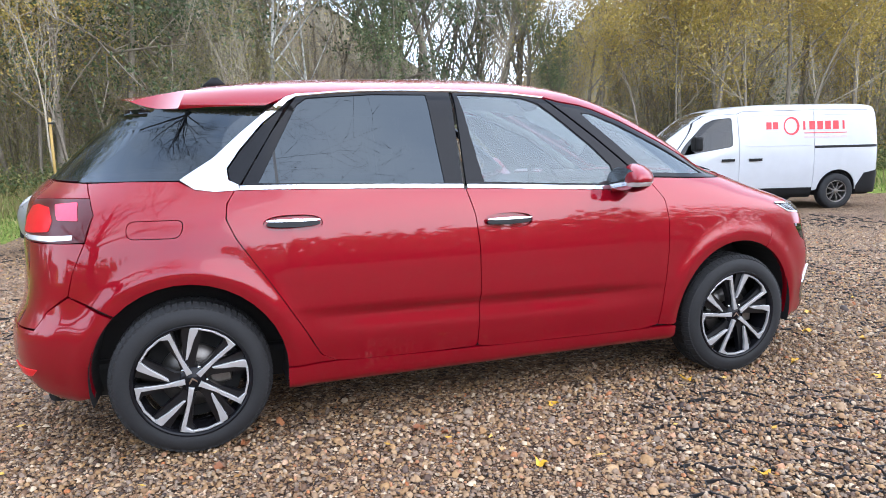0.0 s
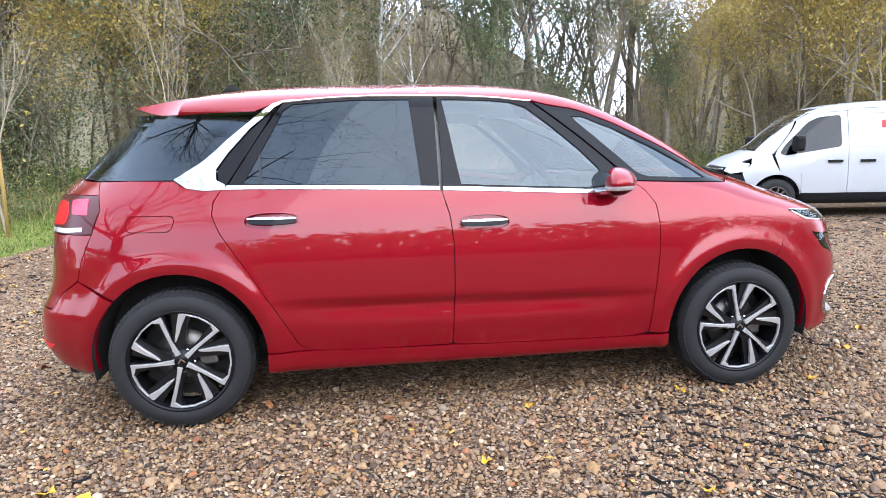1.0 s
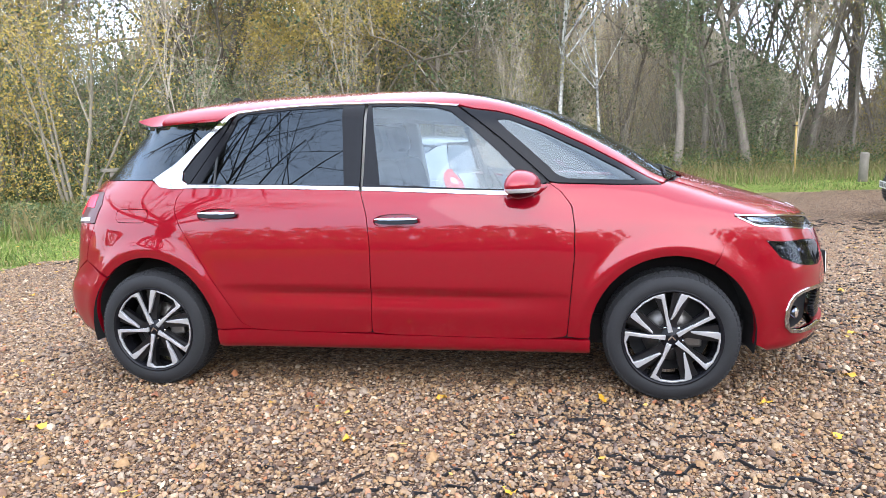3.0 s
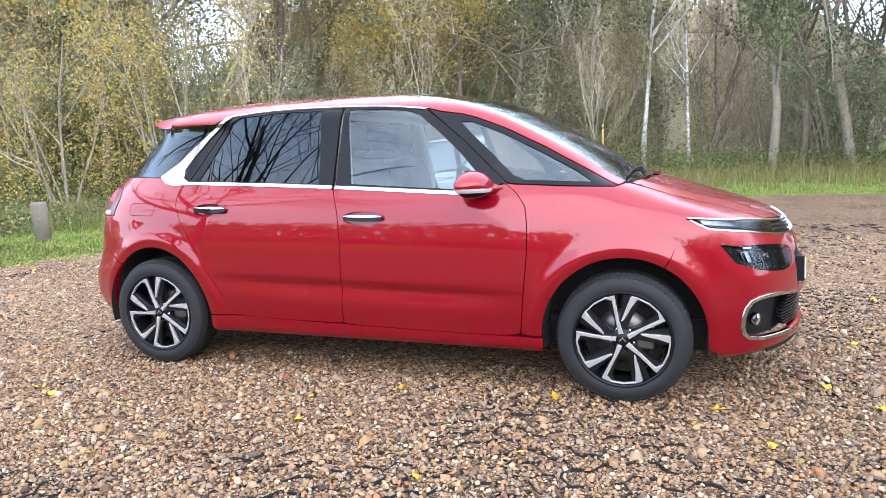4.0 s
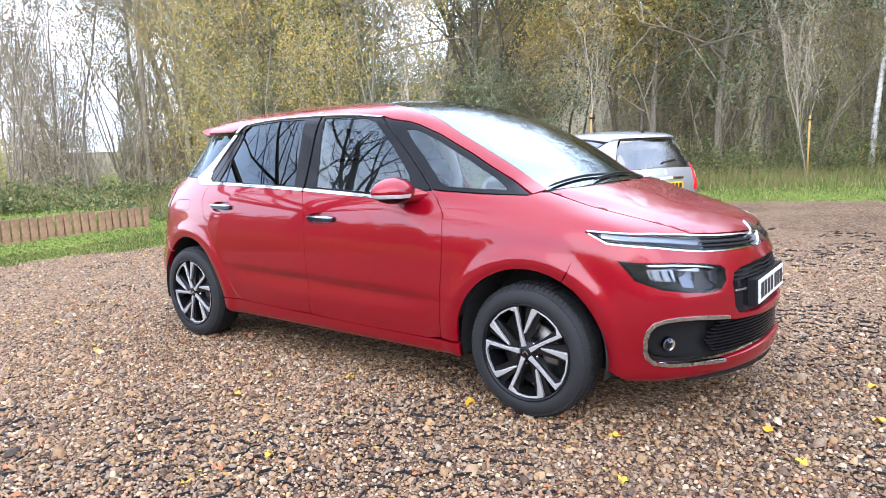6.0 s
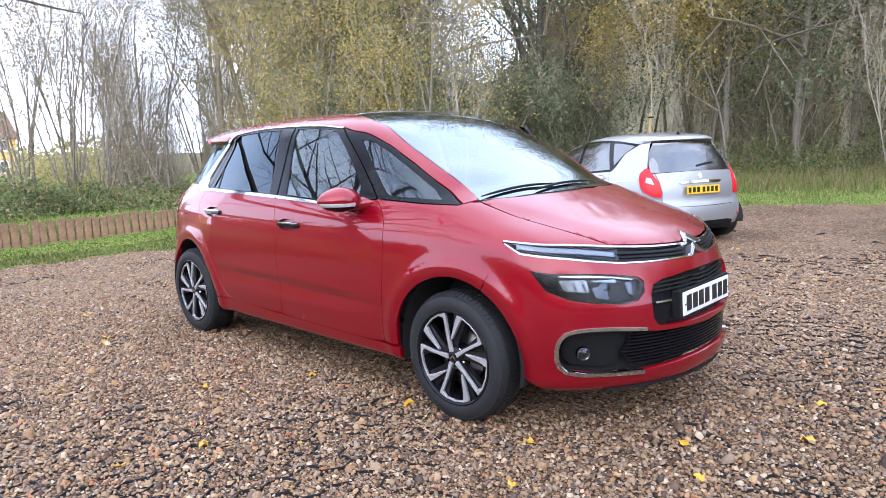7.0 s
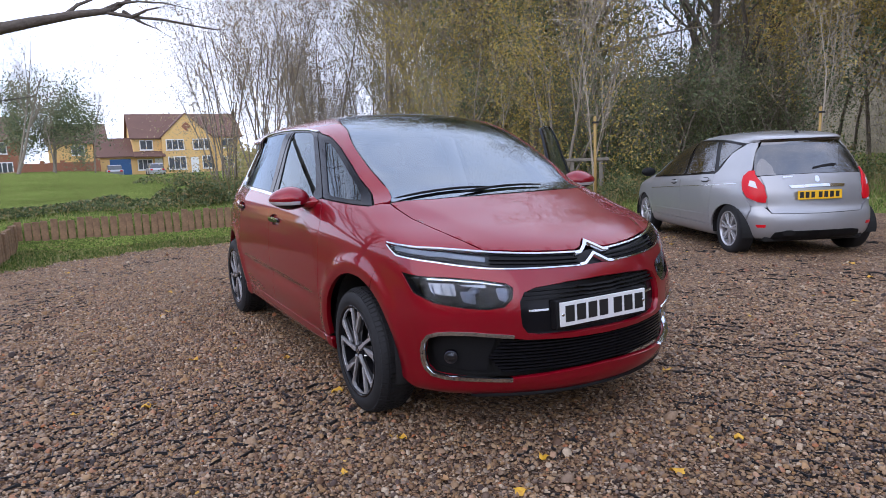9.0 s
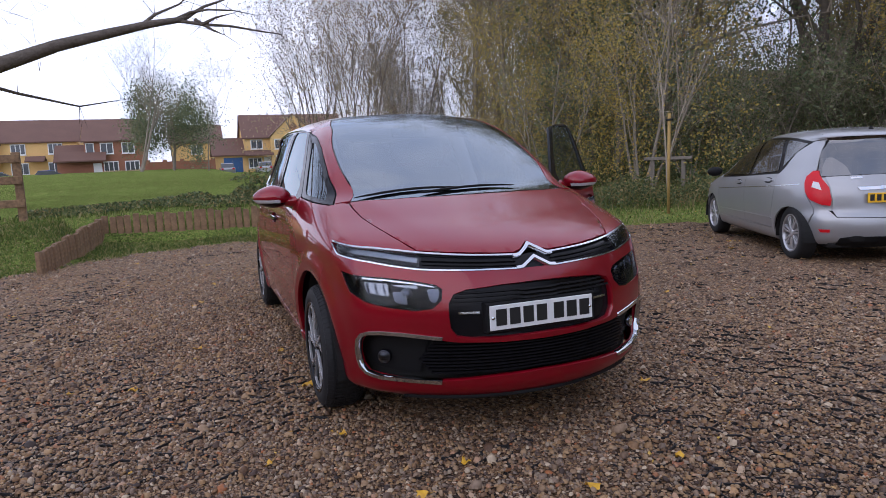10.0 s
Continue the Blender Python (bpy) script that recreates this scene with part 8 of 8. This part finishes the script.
def gable_roof(x0, x1, y0, y1, z0, z1, mat, along_y=True, over=0.3, thick=0.15):
    """A pitched roof with eaves and thickness."""
    bm = bmesh.new()
    if along_y:
        prof = [(x0 - over, z0 - over * 0.5), ((x0 + x1) / 2, z1), (x1 + over, z0 - over * 0.5)]
        for y in (y0 - over, y1 + over):
            for x, z in prof:
                bm.verts.new((x, y, z))
            for x, z in prof:
                bm.verts.new((x, y, z + thick))
    else:
        prof = [(y0 - over, z0 - over * 0.5), ((y0 + y1) / 2, z1), (y1 + over, z0 - over * 0.5)]
        for x in (x0 - over, x1 + over):
            for y, z in prof:
                bm.verts.new((x, y, z))
            for y, z in prof:
                bm.verts.new((x, y, z + thick))
    bm.verts.ensure_lookup_table()
    v = bm.verts
    for a, b in ((0, 1), (1, 2)):
        bm.faces.new((v[a], v[b], v[b + 6], v[a + 6]))
        bm.faces.new((v[a + 3], v[a + 9], v[b + 9], v[b + 3]))
        bm.faces.new((v[a], v[a + 3], v[b + 3], v[b]))
        bm.faces.new((v[a + 6], v[b + 6], v[b + 9], v[a + 9]))
    bm.faces.new((v[0], v[6], v[9], v[3]))
    bm.faces.new((v[2], v[5], v[11], v[8]))
    return bm_mesh("roof", bm, mat)


def house_window(parent, x, y, z, w, h, lights=3):
    """A white casement window on a wall that looks along +x."""
    f = part("window", box_mesh("window", x - 0.05, y - w / 2 - 0.06, z - 0.06, x + 0.06, y + w / 2 + 0.06, z + h + 0.06, WHITE_TRIM, 0.01), parent, "white casement window")
    for k in range(lights):
        a, b = y - w / 2 + w * k / lights + 0.05, y - w / 2 + w * (k + 1) / lights - 0.05
        part("pane", box_mesh("pane", x + 0.05, a, z + 0.05, x + 0.075, b, z + h - 0.05, WINDOW_DARK), f)
    part("sill", box_mesh("sill", x, y - w / 2 - 0.1, z - 0.12, x + 0.14, y + w / 2 + 0.1, z - 0.06, WHITE_TRIM), f)


def house_wall(name, x0, x1, y0, y1, z0, z1, mat, parent, peak=None, along_y=True):
    bm = bmesh.new()
    if peak is None:
        box_bm(bm, x0, y0, z0, x1, y1, z1)
    elif along_y:
        prof = [(x0, z0), (x1, z0), (x1, z1), ((x0 + x1) / 2, peak), (x0, z1)]
        a, b = [bm.verts.new((x, y0, z)) for x, z in prof], [bm.verts.new((x, y1, z)) for x, z in prof]
    else:
        prof = [(y0, z0), (y1, z0), (y1, z1), ((y0 + y1) / 2, peak), (y0, z1)]
        a, b = [bm.verts.new((x0, y, z)) for y, z in prof], [bm.verts.new((x1, y, z)) for y, z in prof]
    if peak is not None:
        bm.faces.new(a)
        bm.faces.new(b[::-1])
        for i in range(5):
            bm.faces.new((a[i], b[i], b[(i + 1) % 5], a[(i + 1) % 5]))
    return part(name, bm_mesh(name, bm, mat), parent)


H0 = float(height(-80, 5)) - 0.3
villa = thing("yellow_house", "yellow brick house with a brown tiled roof and front gable", "house", pose(0, 0, H0))
house_wall("wall", -93, -85, 5.6, 18.4, 0, 4.6, BRICK_YELLOW, villa, 7.6)
part("roof", gable_roof(-93, -85, 5.6, 18.4, 4.6, 7.6, ROOF_TILE), villa, "brown tiled roof")
house_wall("gable_wall", -90, -84.2, 8.8, 14.7, 0, 4.6, BRICK_YELLOW, villa, 7.5, False)
part("gable_roof", gable_roof(-90, -84.3, 8.8, 14.7, 4.6, 7.45, ROOF_TILE, False, 0.22, 0.14), villa)
part("gable_diamond", box_mesh("gable_diamond", -84.2, -0.4, -0.4, -84.15, 0.4, 0.4, BRICK_RED, 0.0, pose(0, 11.75, 5.9, 45, 0, 0)), villa, "brick diamond in the gable")
part("porch_roof", gable_roof(-86.4, -83.8, 5.7, 8.9, 2.35, 2.9, ROOF_TILE, True, 0.15), villa)
house_wall("garage", -91, -84.8, 1.8, 5.6, 0, 2.5, BRICK_YELLOW, villa, 4.6)
part("garage_roof", gable_roof(-91, -84.8, 1.8, 5.6, 2.5, 4.6, ROOF_TILE), villa)
part("garage_door", box_mesh("garage_door", -84.85, 2.9, 0.0, -84.74, 5.2, 2.15, DOOR_BLUE), villa, "blue garage door")
part("front_door", box_mesh("front_door", -85.05, 7.9, 0, -84.9, 8.8, 2.1, WHITE_TRIM), villa, "white front door")
for x, y, z, w, h, n in ((-85, 7.1, 3.2, 1.4, 1.1, 2), (-84.2, 10.3, 3.1, 2.0, 1.2, 3), (-84.2, 13.4, 3.1, 2.0, 1.2, 3), (-84.2, 10.4, 0.7, 2.0, 1.5, 3), (-84.2, 14.0, 0.7, 1.2, 1.5, 2), (-85, 16.8, 3.2, 1.4, 1.1, 2), (-85, 16.6, 0.7, 1.5, 1.3, 2), (-85, 6.8, 0.8, 1.6, 1.2, 3)):
    house_window(villa, x, y, z, w, h, n)
part("passage_door", box_mesh("passage_door", -84.25, 12.0, 0, -84.12, 12.9, 2.1, WHITE_TRIM), villa, "pale side door")

brick_house = thing("red_brick_house", "red brick house with a steep brown roof", "house", pose(0, 0, H0))
house_wall("wall", -92, -84, -12.6, -6.2, 0, 4.7, BRICK_RED, brick_house, 7.3)
part("roof", gable_roof(-92, -84, -12.6, -6.2, 4.7, 7.3, ROOF_TILE), brick_house)
part("porch_roof", gable_roof(-85.5, -82.8, -15.0, -10.5, 2.4, 3.4, ROOF_TILE, True, 0.2), brick_house)
house_wall("annexe", -88, -84, -15.6, -12.6, 0, 2.4, BRICK_RED, brick_house, 4.2)
part("annexe_roof", gable_roof(-88, -84, -15.6, -12.6, 2.4, 4.2, ROOF_TILE), brick_house)
for x, y, z, w, h, n in ((-84, -12.0, 3.2, 0.8, 1.2, 1), (-84, -10.2, 3.2, 1.3, 1.2, 2), (-84, -7.9, 3.2, 1.3, 1.2, 2), (-84, -9.9, 0.6, 1.5, 1.6, 3), (-84, -7.6, 0.6, 1.5, 1.6, 3)):
    house_window(brick_house, x, y, z, w, h, n)
part("white_door", box_mesh("white_door", -84.05, -11.8, 0, -83.9, -10.9, 2.1, WHITE_TRIM), brick_house, "white front door")

terrace = thing("yellow_terrace", "yellow brick terrace with tiled roofs and porches", "house", pose(0, 0, H0 + 0.3))
house_wall("wall", -98, -90, -27.0, -14.0, 0, 4.7, BRICK_YELLOW, terrace, 7.4)
part("roof", gable_roof(-98, -90, -27.0, -14.0, 4.7, 7.4, ROOF_TILE), terrace)
house_wall("wing_wall", -97, -89.2, -29.5, -22.5, 0, 4.5, BRICK_YELLOW, terrace, 6.6, False)
part("wing_roof", gable_roof(-97, -89.2, -29.5, -22.5, 4.5, 6.6, ROOF_TILE, False), terrace)
for y in (-20.5, -16.5):
    house_window(terrace, -90, y, 3.2, 1.5, 1.2, 3)
    house_window(terrace, -90, y, 0.8, 1.8, 1.3, 3)
    part("porch", gable_roof(-90, -88.4, y - 3.0, y - 1.2, 2.3, 2.8, ROOF_TILE, True, 0.15), terrace)
far_house = thing("orange_house", "distant orange brick house end", "house", pose(0, 0, H0))
house_wall("wall", -108, -99, -3.5, 3.5, 0, 4.6, BRICK_YELLOW, far_house, 7.2)
part("roof", gable_roof(-108, -99, -3.5, 3.5, 4.6, 7.2, ROOF_TILE), far_house)
house_window(far_house, -99, 0.0, 3.0, 1.5, 1.2, 2)

garden_wall = thing("garden_wall", "red brick garden wall with brick piers", "wall", pose(0, 0, H0))
part("wall_run", box_mesh("wall_run", -84.2, -6.2, 0, -83.9, 1.7, 2.0, BRICK_RED), garden_wall)
for y in (-6.0, -4.0, -2.0, 0.0, 1.6):
    part("pier", box_mesh("pier", -84.3, y - 0.25, 0, -83.8, y + 0.25, 2.25, BRICK_RED), garden_wall)
road = new("road", box_mesh("road", -74, -60, H0 - 0.3, -64, -6.5, H0 + 0.12, ASPHALT, 0.03))
tagged(road, "grey asphalt estate road", "road", kind="structure")
hedge_rng = np.random.default_rng(5)
pts = np.column_stack([hedge_rng.uniform(-82, -80.6, 2500), hedge_rng.uniform(-10.5, -6.5, 2500), H0 + hedge_rng.uniform(0.0, 1.1, 2500)])
v, f = leaf_cards(pts, 0.16, hedge_rng)
tagged(new("hedge", fast_mesh("hedge", v, f, LEAF_BROWN)), "clipped brown hedge in front of a house", "hedge", kind="stuff")
# trees on the green
set_at(tree("pale_tree", "pale-barked bare tree on the green", 91, 9.5, 0.13, BARK_PALE, None, 0, kids=6, last=3, spread=0.55, up=0.5, twig=2, twig_len=0.9, stems=2, group="trees on the green"), -60.0, -5.6, 0, 1.05)
set_at(tree("pale_tree", "slim pale-barked bare tree on the green", 92, 8.0, 0.09, BARK_PALE, None, 0, kids=6, last=3, spread=0.5, up=0.5, twig=2, twig_len=0.8, group="trees on the green"), -62.0, -2.6, 0, 1.0)
set_at(tree("pale_tree", "slim pale-barked bare tree on the green", 93, 8.2, 0.085, BARK_PALE, None, 0, kids=7, last=3, spread=0.5, up=0.6, twig=2, twig_len=0.8, group="trees on the green"), -62.0, 0.4, 0, 1.0)
fir = tree("garden_fir", "broad dark green garden conifer", 94, 8.2, 0.2, BARK, LEAF_DARK, 20000, 0.12, kids=12, last=2, spread=0.8, up=0.0, twig=3, twig_len=0.8, scatter=0.5, group="garden evergreens")
set_at(fir, -72.0, -2.8, 0, 0.95)


# ---- loose gravel, fallen leaves and the plastic grid under it ----
def path_near(x, y):
    """Distance to the strip of ground that lies nearest to a walker round the car."""
    line = [(-3.0, -1.6), (-1.0, -1.7), (1.0, -1.6), (2.3, -1.3), (3.0, -0.4), (3.4, 0.8)]
    best = np.full(np.shape(x), 99.0)
    for (x0, y0), (x1, y1) in zip(line, line[1:]):
        t = np.clip(((x - x0) * (x1 - x0) + (y - y0) * (y1 - y0)) / ((x1 - x0) ** 2 + (y1 - y0) ** 2), 0, 1)
        best = np.minimum(best, np.hypot(x - x0 - t * (x1 - x0), y - y0 - t * (y1 - y0)))
    return best


gr = np.random.default_rng(17)
N_TRY = 700000
px, py = gr.uniform(-7.0, 7.5, N_TRY), gr.uniform(-4.2, 6.5, N_TRY)
d = path_near(px, py)
keep = (gr.uniform(0, 1, N_TRY) < np.clip(1.35 - d * 0.26, 0.10, 1.0)) & (verge(px, py) < -0.05 + 0.2 * gr.uniform(0, 1, N_TRY)) & ~((np.abs(px) < 1.9) & (np.abs(py) < 0.45))
px, py, d = px[keep][:215000], py[keep][:215000], d[keep][:215000]
n = len(px)
size = 0.0062 * np.exp(gr.normal(0, 0.38, n)) + 0.0013
size = np.where(gr.uniform(0, 1, n) < 0.012, size * 2.1, size) * (1 + 0.06 * d)
asp = gr.uniform(0.62, 1.0, n)
tall = gr.uniform(0.45, 0.85, n)
turn = gr.uniform(0, 6.28, n)
z0 = height(px, py) - 0.010 + gr.uniform(-0.004, 0.008, n)
ang = np.arange(5) * 2 * math.pi / 5
low = np.stack([np.cos(ang), np.sin(ang), np.zeros(5)], -1)
up_ = np.stack([0.72 * np.cos(ang + 0.3), 0.72 * np.sin(ang + 0.3), np.full(5, 1.0)], -1)
shape = np.concatenate([low * (1.05, 1.05, 1), up_])[None] * gr.uniform(0.78, 1.22, (n, 10, 1))
shape = np.concatenate([shape, np.array([[[0, 0, 1.28]]]) * gr.uniform(0.85, 1.1, (n, 1, 1))], 1)
shape = shape * np.stack([size, size * asp, size * tall], -1)[:, None, :]
c, s = np.cos(turn)[:, None], np.sin(turn)[:, None]
tilt = gr.normal(0, 0.18, (n, 2))
vx, vy, vz = shape[..., 0] * c - shape[..., 1] * s, shape[..., 0] * s + shape[..., 1] * c, shape[..., 2]
vz = vz + vx * tilt[:, :1] + vy * tilt[:, 1:]
verts = np.stack([vx + px[:, None], vy + py[:, None], vz + z0[:, None] + 0.002], -1).reshape(-1, 3)
tri = []
for i in range(5):
    j = (i + 1) % 5
    tri += [(i, j, 5 + i), (j, 5 + j, 5 + i), (5 + i, 5 + j, 10)]
tri = np.array(tri)
cone = np.array([(i, (i + 1) % 5, 10) for i in range(5)])
close = np.flatnonzero(d < 0.9)
away = np.flatnonzero(d >= 0.9)
faces = np.concatenate([(close[:, None, None] * 11 + tri[None]).reshape(-1, 3), (away[:, None, None] * 11 + cone[None]).reshape(-1, 3)])
tagged(new("loose_gravel", fast_mesh("loose_gravel", verts, faces, PEBBLES, True)), "loose wet brown and cream gravel stones", "gravel", kind="stuff")

# the black honeycomb grid that shows between the stones in worn places
hx = np.random.default_rng(23)
pieces = []
R = 0.078


def nudge(x, y):
    a = math.sin(x * 91.7 + y * 57.3) * 43758.5
    b = math.sin(x * 37.1 - y * 83.9) * 24634.6
    return x + 0.018 * ((a % 1) - 0.5), y + 0.018 * ((b % 1) - 0.5)


for i in range(-46, 72):
    for j in range(-28, 56):
        cx, cy = i * R * 1.5, (j + 0.5 * (i % 2)) * R * 1.732
        for k in range(3):
            a0, a1 = radians(60 * k), radians(60 * k + 60)
            p, q = nudge(round(cx + R * math.cos(a0), 3), round(cy + R * math.sin(a0), 3)), nudge(round(cx + R * math.cos(a1), 3), round(cy + R * math.sin(a1), 3))
            mx, my = (p[0] + q[0]) / 2, (p[1] + q[1]) / 2
            worn = noise.noise(Vector((mx * 0.55, my * 0.55, 3.1))) + 0.6 * noise.noise(Vector((mx * 2.2, my * 2.2, 7.7)))
            worn += 0.32 * float(step01(0.0, 2.5, mx)) - 0.08 * float(step01(1.0, -1.5, mx))
            if my > 2.2 and hx.uniform() < 0.7:
                continue
            if worn + hx.normal(0, 0.12) < 0.12 or (abs(mx) < 2.2 and abs(my) < 0.9) or float(verge(mx, my)) > -0.2:
                continue
            dx, dy = q[0] - p[0], q[1] - p[1]
            l = math.hypot(dx, dy)
            w = hx.uniform(0.0009, 0.0024) * (1 - 0.7 * float(step01(0.8, 3.0, my)))
            ox, oy = -dy / l * w, dx / l * w
            h = float(hx.uniform(-0.005, 0.004)) + float(height(mx, my))
            pieces.append(([(p[0] - ox, p[1] - oy, h - 0.03), (p[0] + ox, p[1] + oy, h - 0.03), (q[0] + ox, q[1] + oy, h - 0.03), (q[0] - ox, q[1] - oy, h - 0.03), (p[0] - ox, p[1] - oy, h), (p[0] + ox, p[1] + oy, h), (q[0] + ox, q[1] + oy, h), (q[0] - ox, q[1] - oy, h)],
                           [(4, 5, 6, 7), (0, 4, 7, 3), (1, 2, 6, 5)]))
tagged(new("gravel_grid", gather("gravel_grid", pieces, GRID_BLACK, False)), "black plastic honeycomb grid showing through the gravel", "gravel grid", kind="stuff")


# fallen leaves
def leaf_shape(seed, mat):
    rng = random.Random(seed)
    bm = bmesh.new()
    rim = []
    for k in range(14):
        a = 2 * math.pi * k / 14
        r = 0.026 * (1 + 0.35 * math.cos(a)) * (1 + (0.16 if k % 2 else -0.10)) * rng.uniform(0.88, 1.12)
        rim.append(bm.verts.new((r * math.cos(a), r * 0.72 * math.sin(a), 0.008 * math.sin(a * 2 + seed) + 0.006 * math.cos(a * 3) + 0.006)))
    mid = bm.verts.new((0.002, 0, 0.001))
    for k in range(14):
        bm.faces.new((rim[k], rim[(k + 1) % 14], mid))
    stalk = [bm.verts.new(p) for p in ((-0.018, -0.001, 0.004), (-0.018, 0.001, 0.004), (-0.048, 0.002, 0.009), (-0.048, 0.001, 0.009))]
    bm.faces.new(stalk)
    return bm_mesh("fallen_leaf", bm, mat, True)


LEAVES = [leaf_shape(i, FALLEN[i % 3]) for i in range(6)]
LABELS = ["bright yellow fallen leaf lying on gravel", "pale tan fallen leaf lying on gravel", "rusty brown fallen leaf lying on gravel"]
lr = random.Random(29)
SEEN = [(1.07, -0.90), (0.26, -0.94), (-0.08, -1.47), (1.84, -0.85), (1.82, -0.88), (2.56, -0.68), (2.77, -0.07), (0.57, -2.20)]
spots = [(x, y, 0) for x, y in SEEN]
while len(spots) < 290:
    x, y = lr.uniform(-6.0, 7.0), lr.uniform(-2.6, 6.0)
    if (abs(x) < 2.2 and abs(y) < 0.85) or float(verge(x, y)) > -0.05:
        continue
    spots.append((x, y, lr.choice([0, 0, 1, 1, 1, 2, 2])))
for k, (x, y, kind_) in enumerate(spots):
    ob = new("fallen_leaf", LEAVES[kind_ + 3 * (k % 2)])
    sc = lr.uniform(0.7, 1.25)
    ob.matrix_basis = pose(x, y, float(height(x, y)) + 0.001, lr.uniform(-9, 9), lr.uniform(-9, 9), lr.uniform(0, 360)) @ Matrix.Scale(sc, 4)
    tagged(ob, LABELS[kind_], "leaf", "fallen leaves")

# small crumpled litter, too fine to pick apart
lt = np.random.default_rng(31)
lx, ly = lt.uniform(-7.0, 8.0, 9000), lt.uniform(-3.5, 8.5, 9000)
ok = (verge(lx, ly) < 1.7) & ~((np.abs(lx) < 2.2) & (np.abs(ly) < 0.8)) & (lt.uniform(0, 1, 9000) < 0.25 + 0.6 * step01(1.5, -4.0, lx) + 0.3 * step01(-1.0, 0.3, verge(lx, ly)))
lx, ly = lx[ok][:5200], ly[ok][:5200]
v, f = leaf_cards(np.column_stack([lx, ly, np.zeros(len(lx))]), 0.021, lt)
v[:, 2] = v[:, 2] * 0.3 + np.repeat(height(lx, ly), 4) + 0.007
tagged(new("leaf_litter", fast_mesh("leaf_litter", v, f, LITTER)), "small tan and rust-coloured leaf litter on the gravel", "leaf litter", kind="stuff")
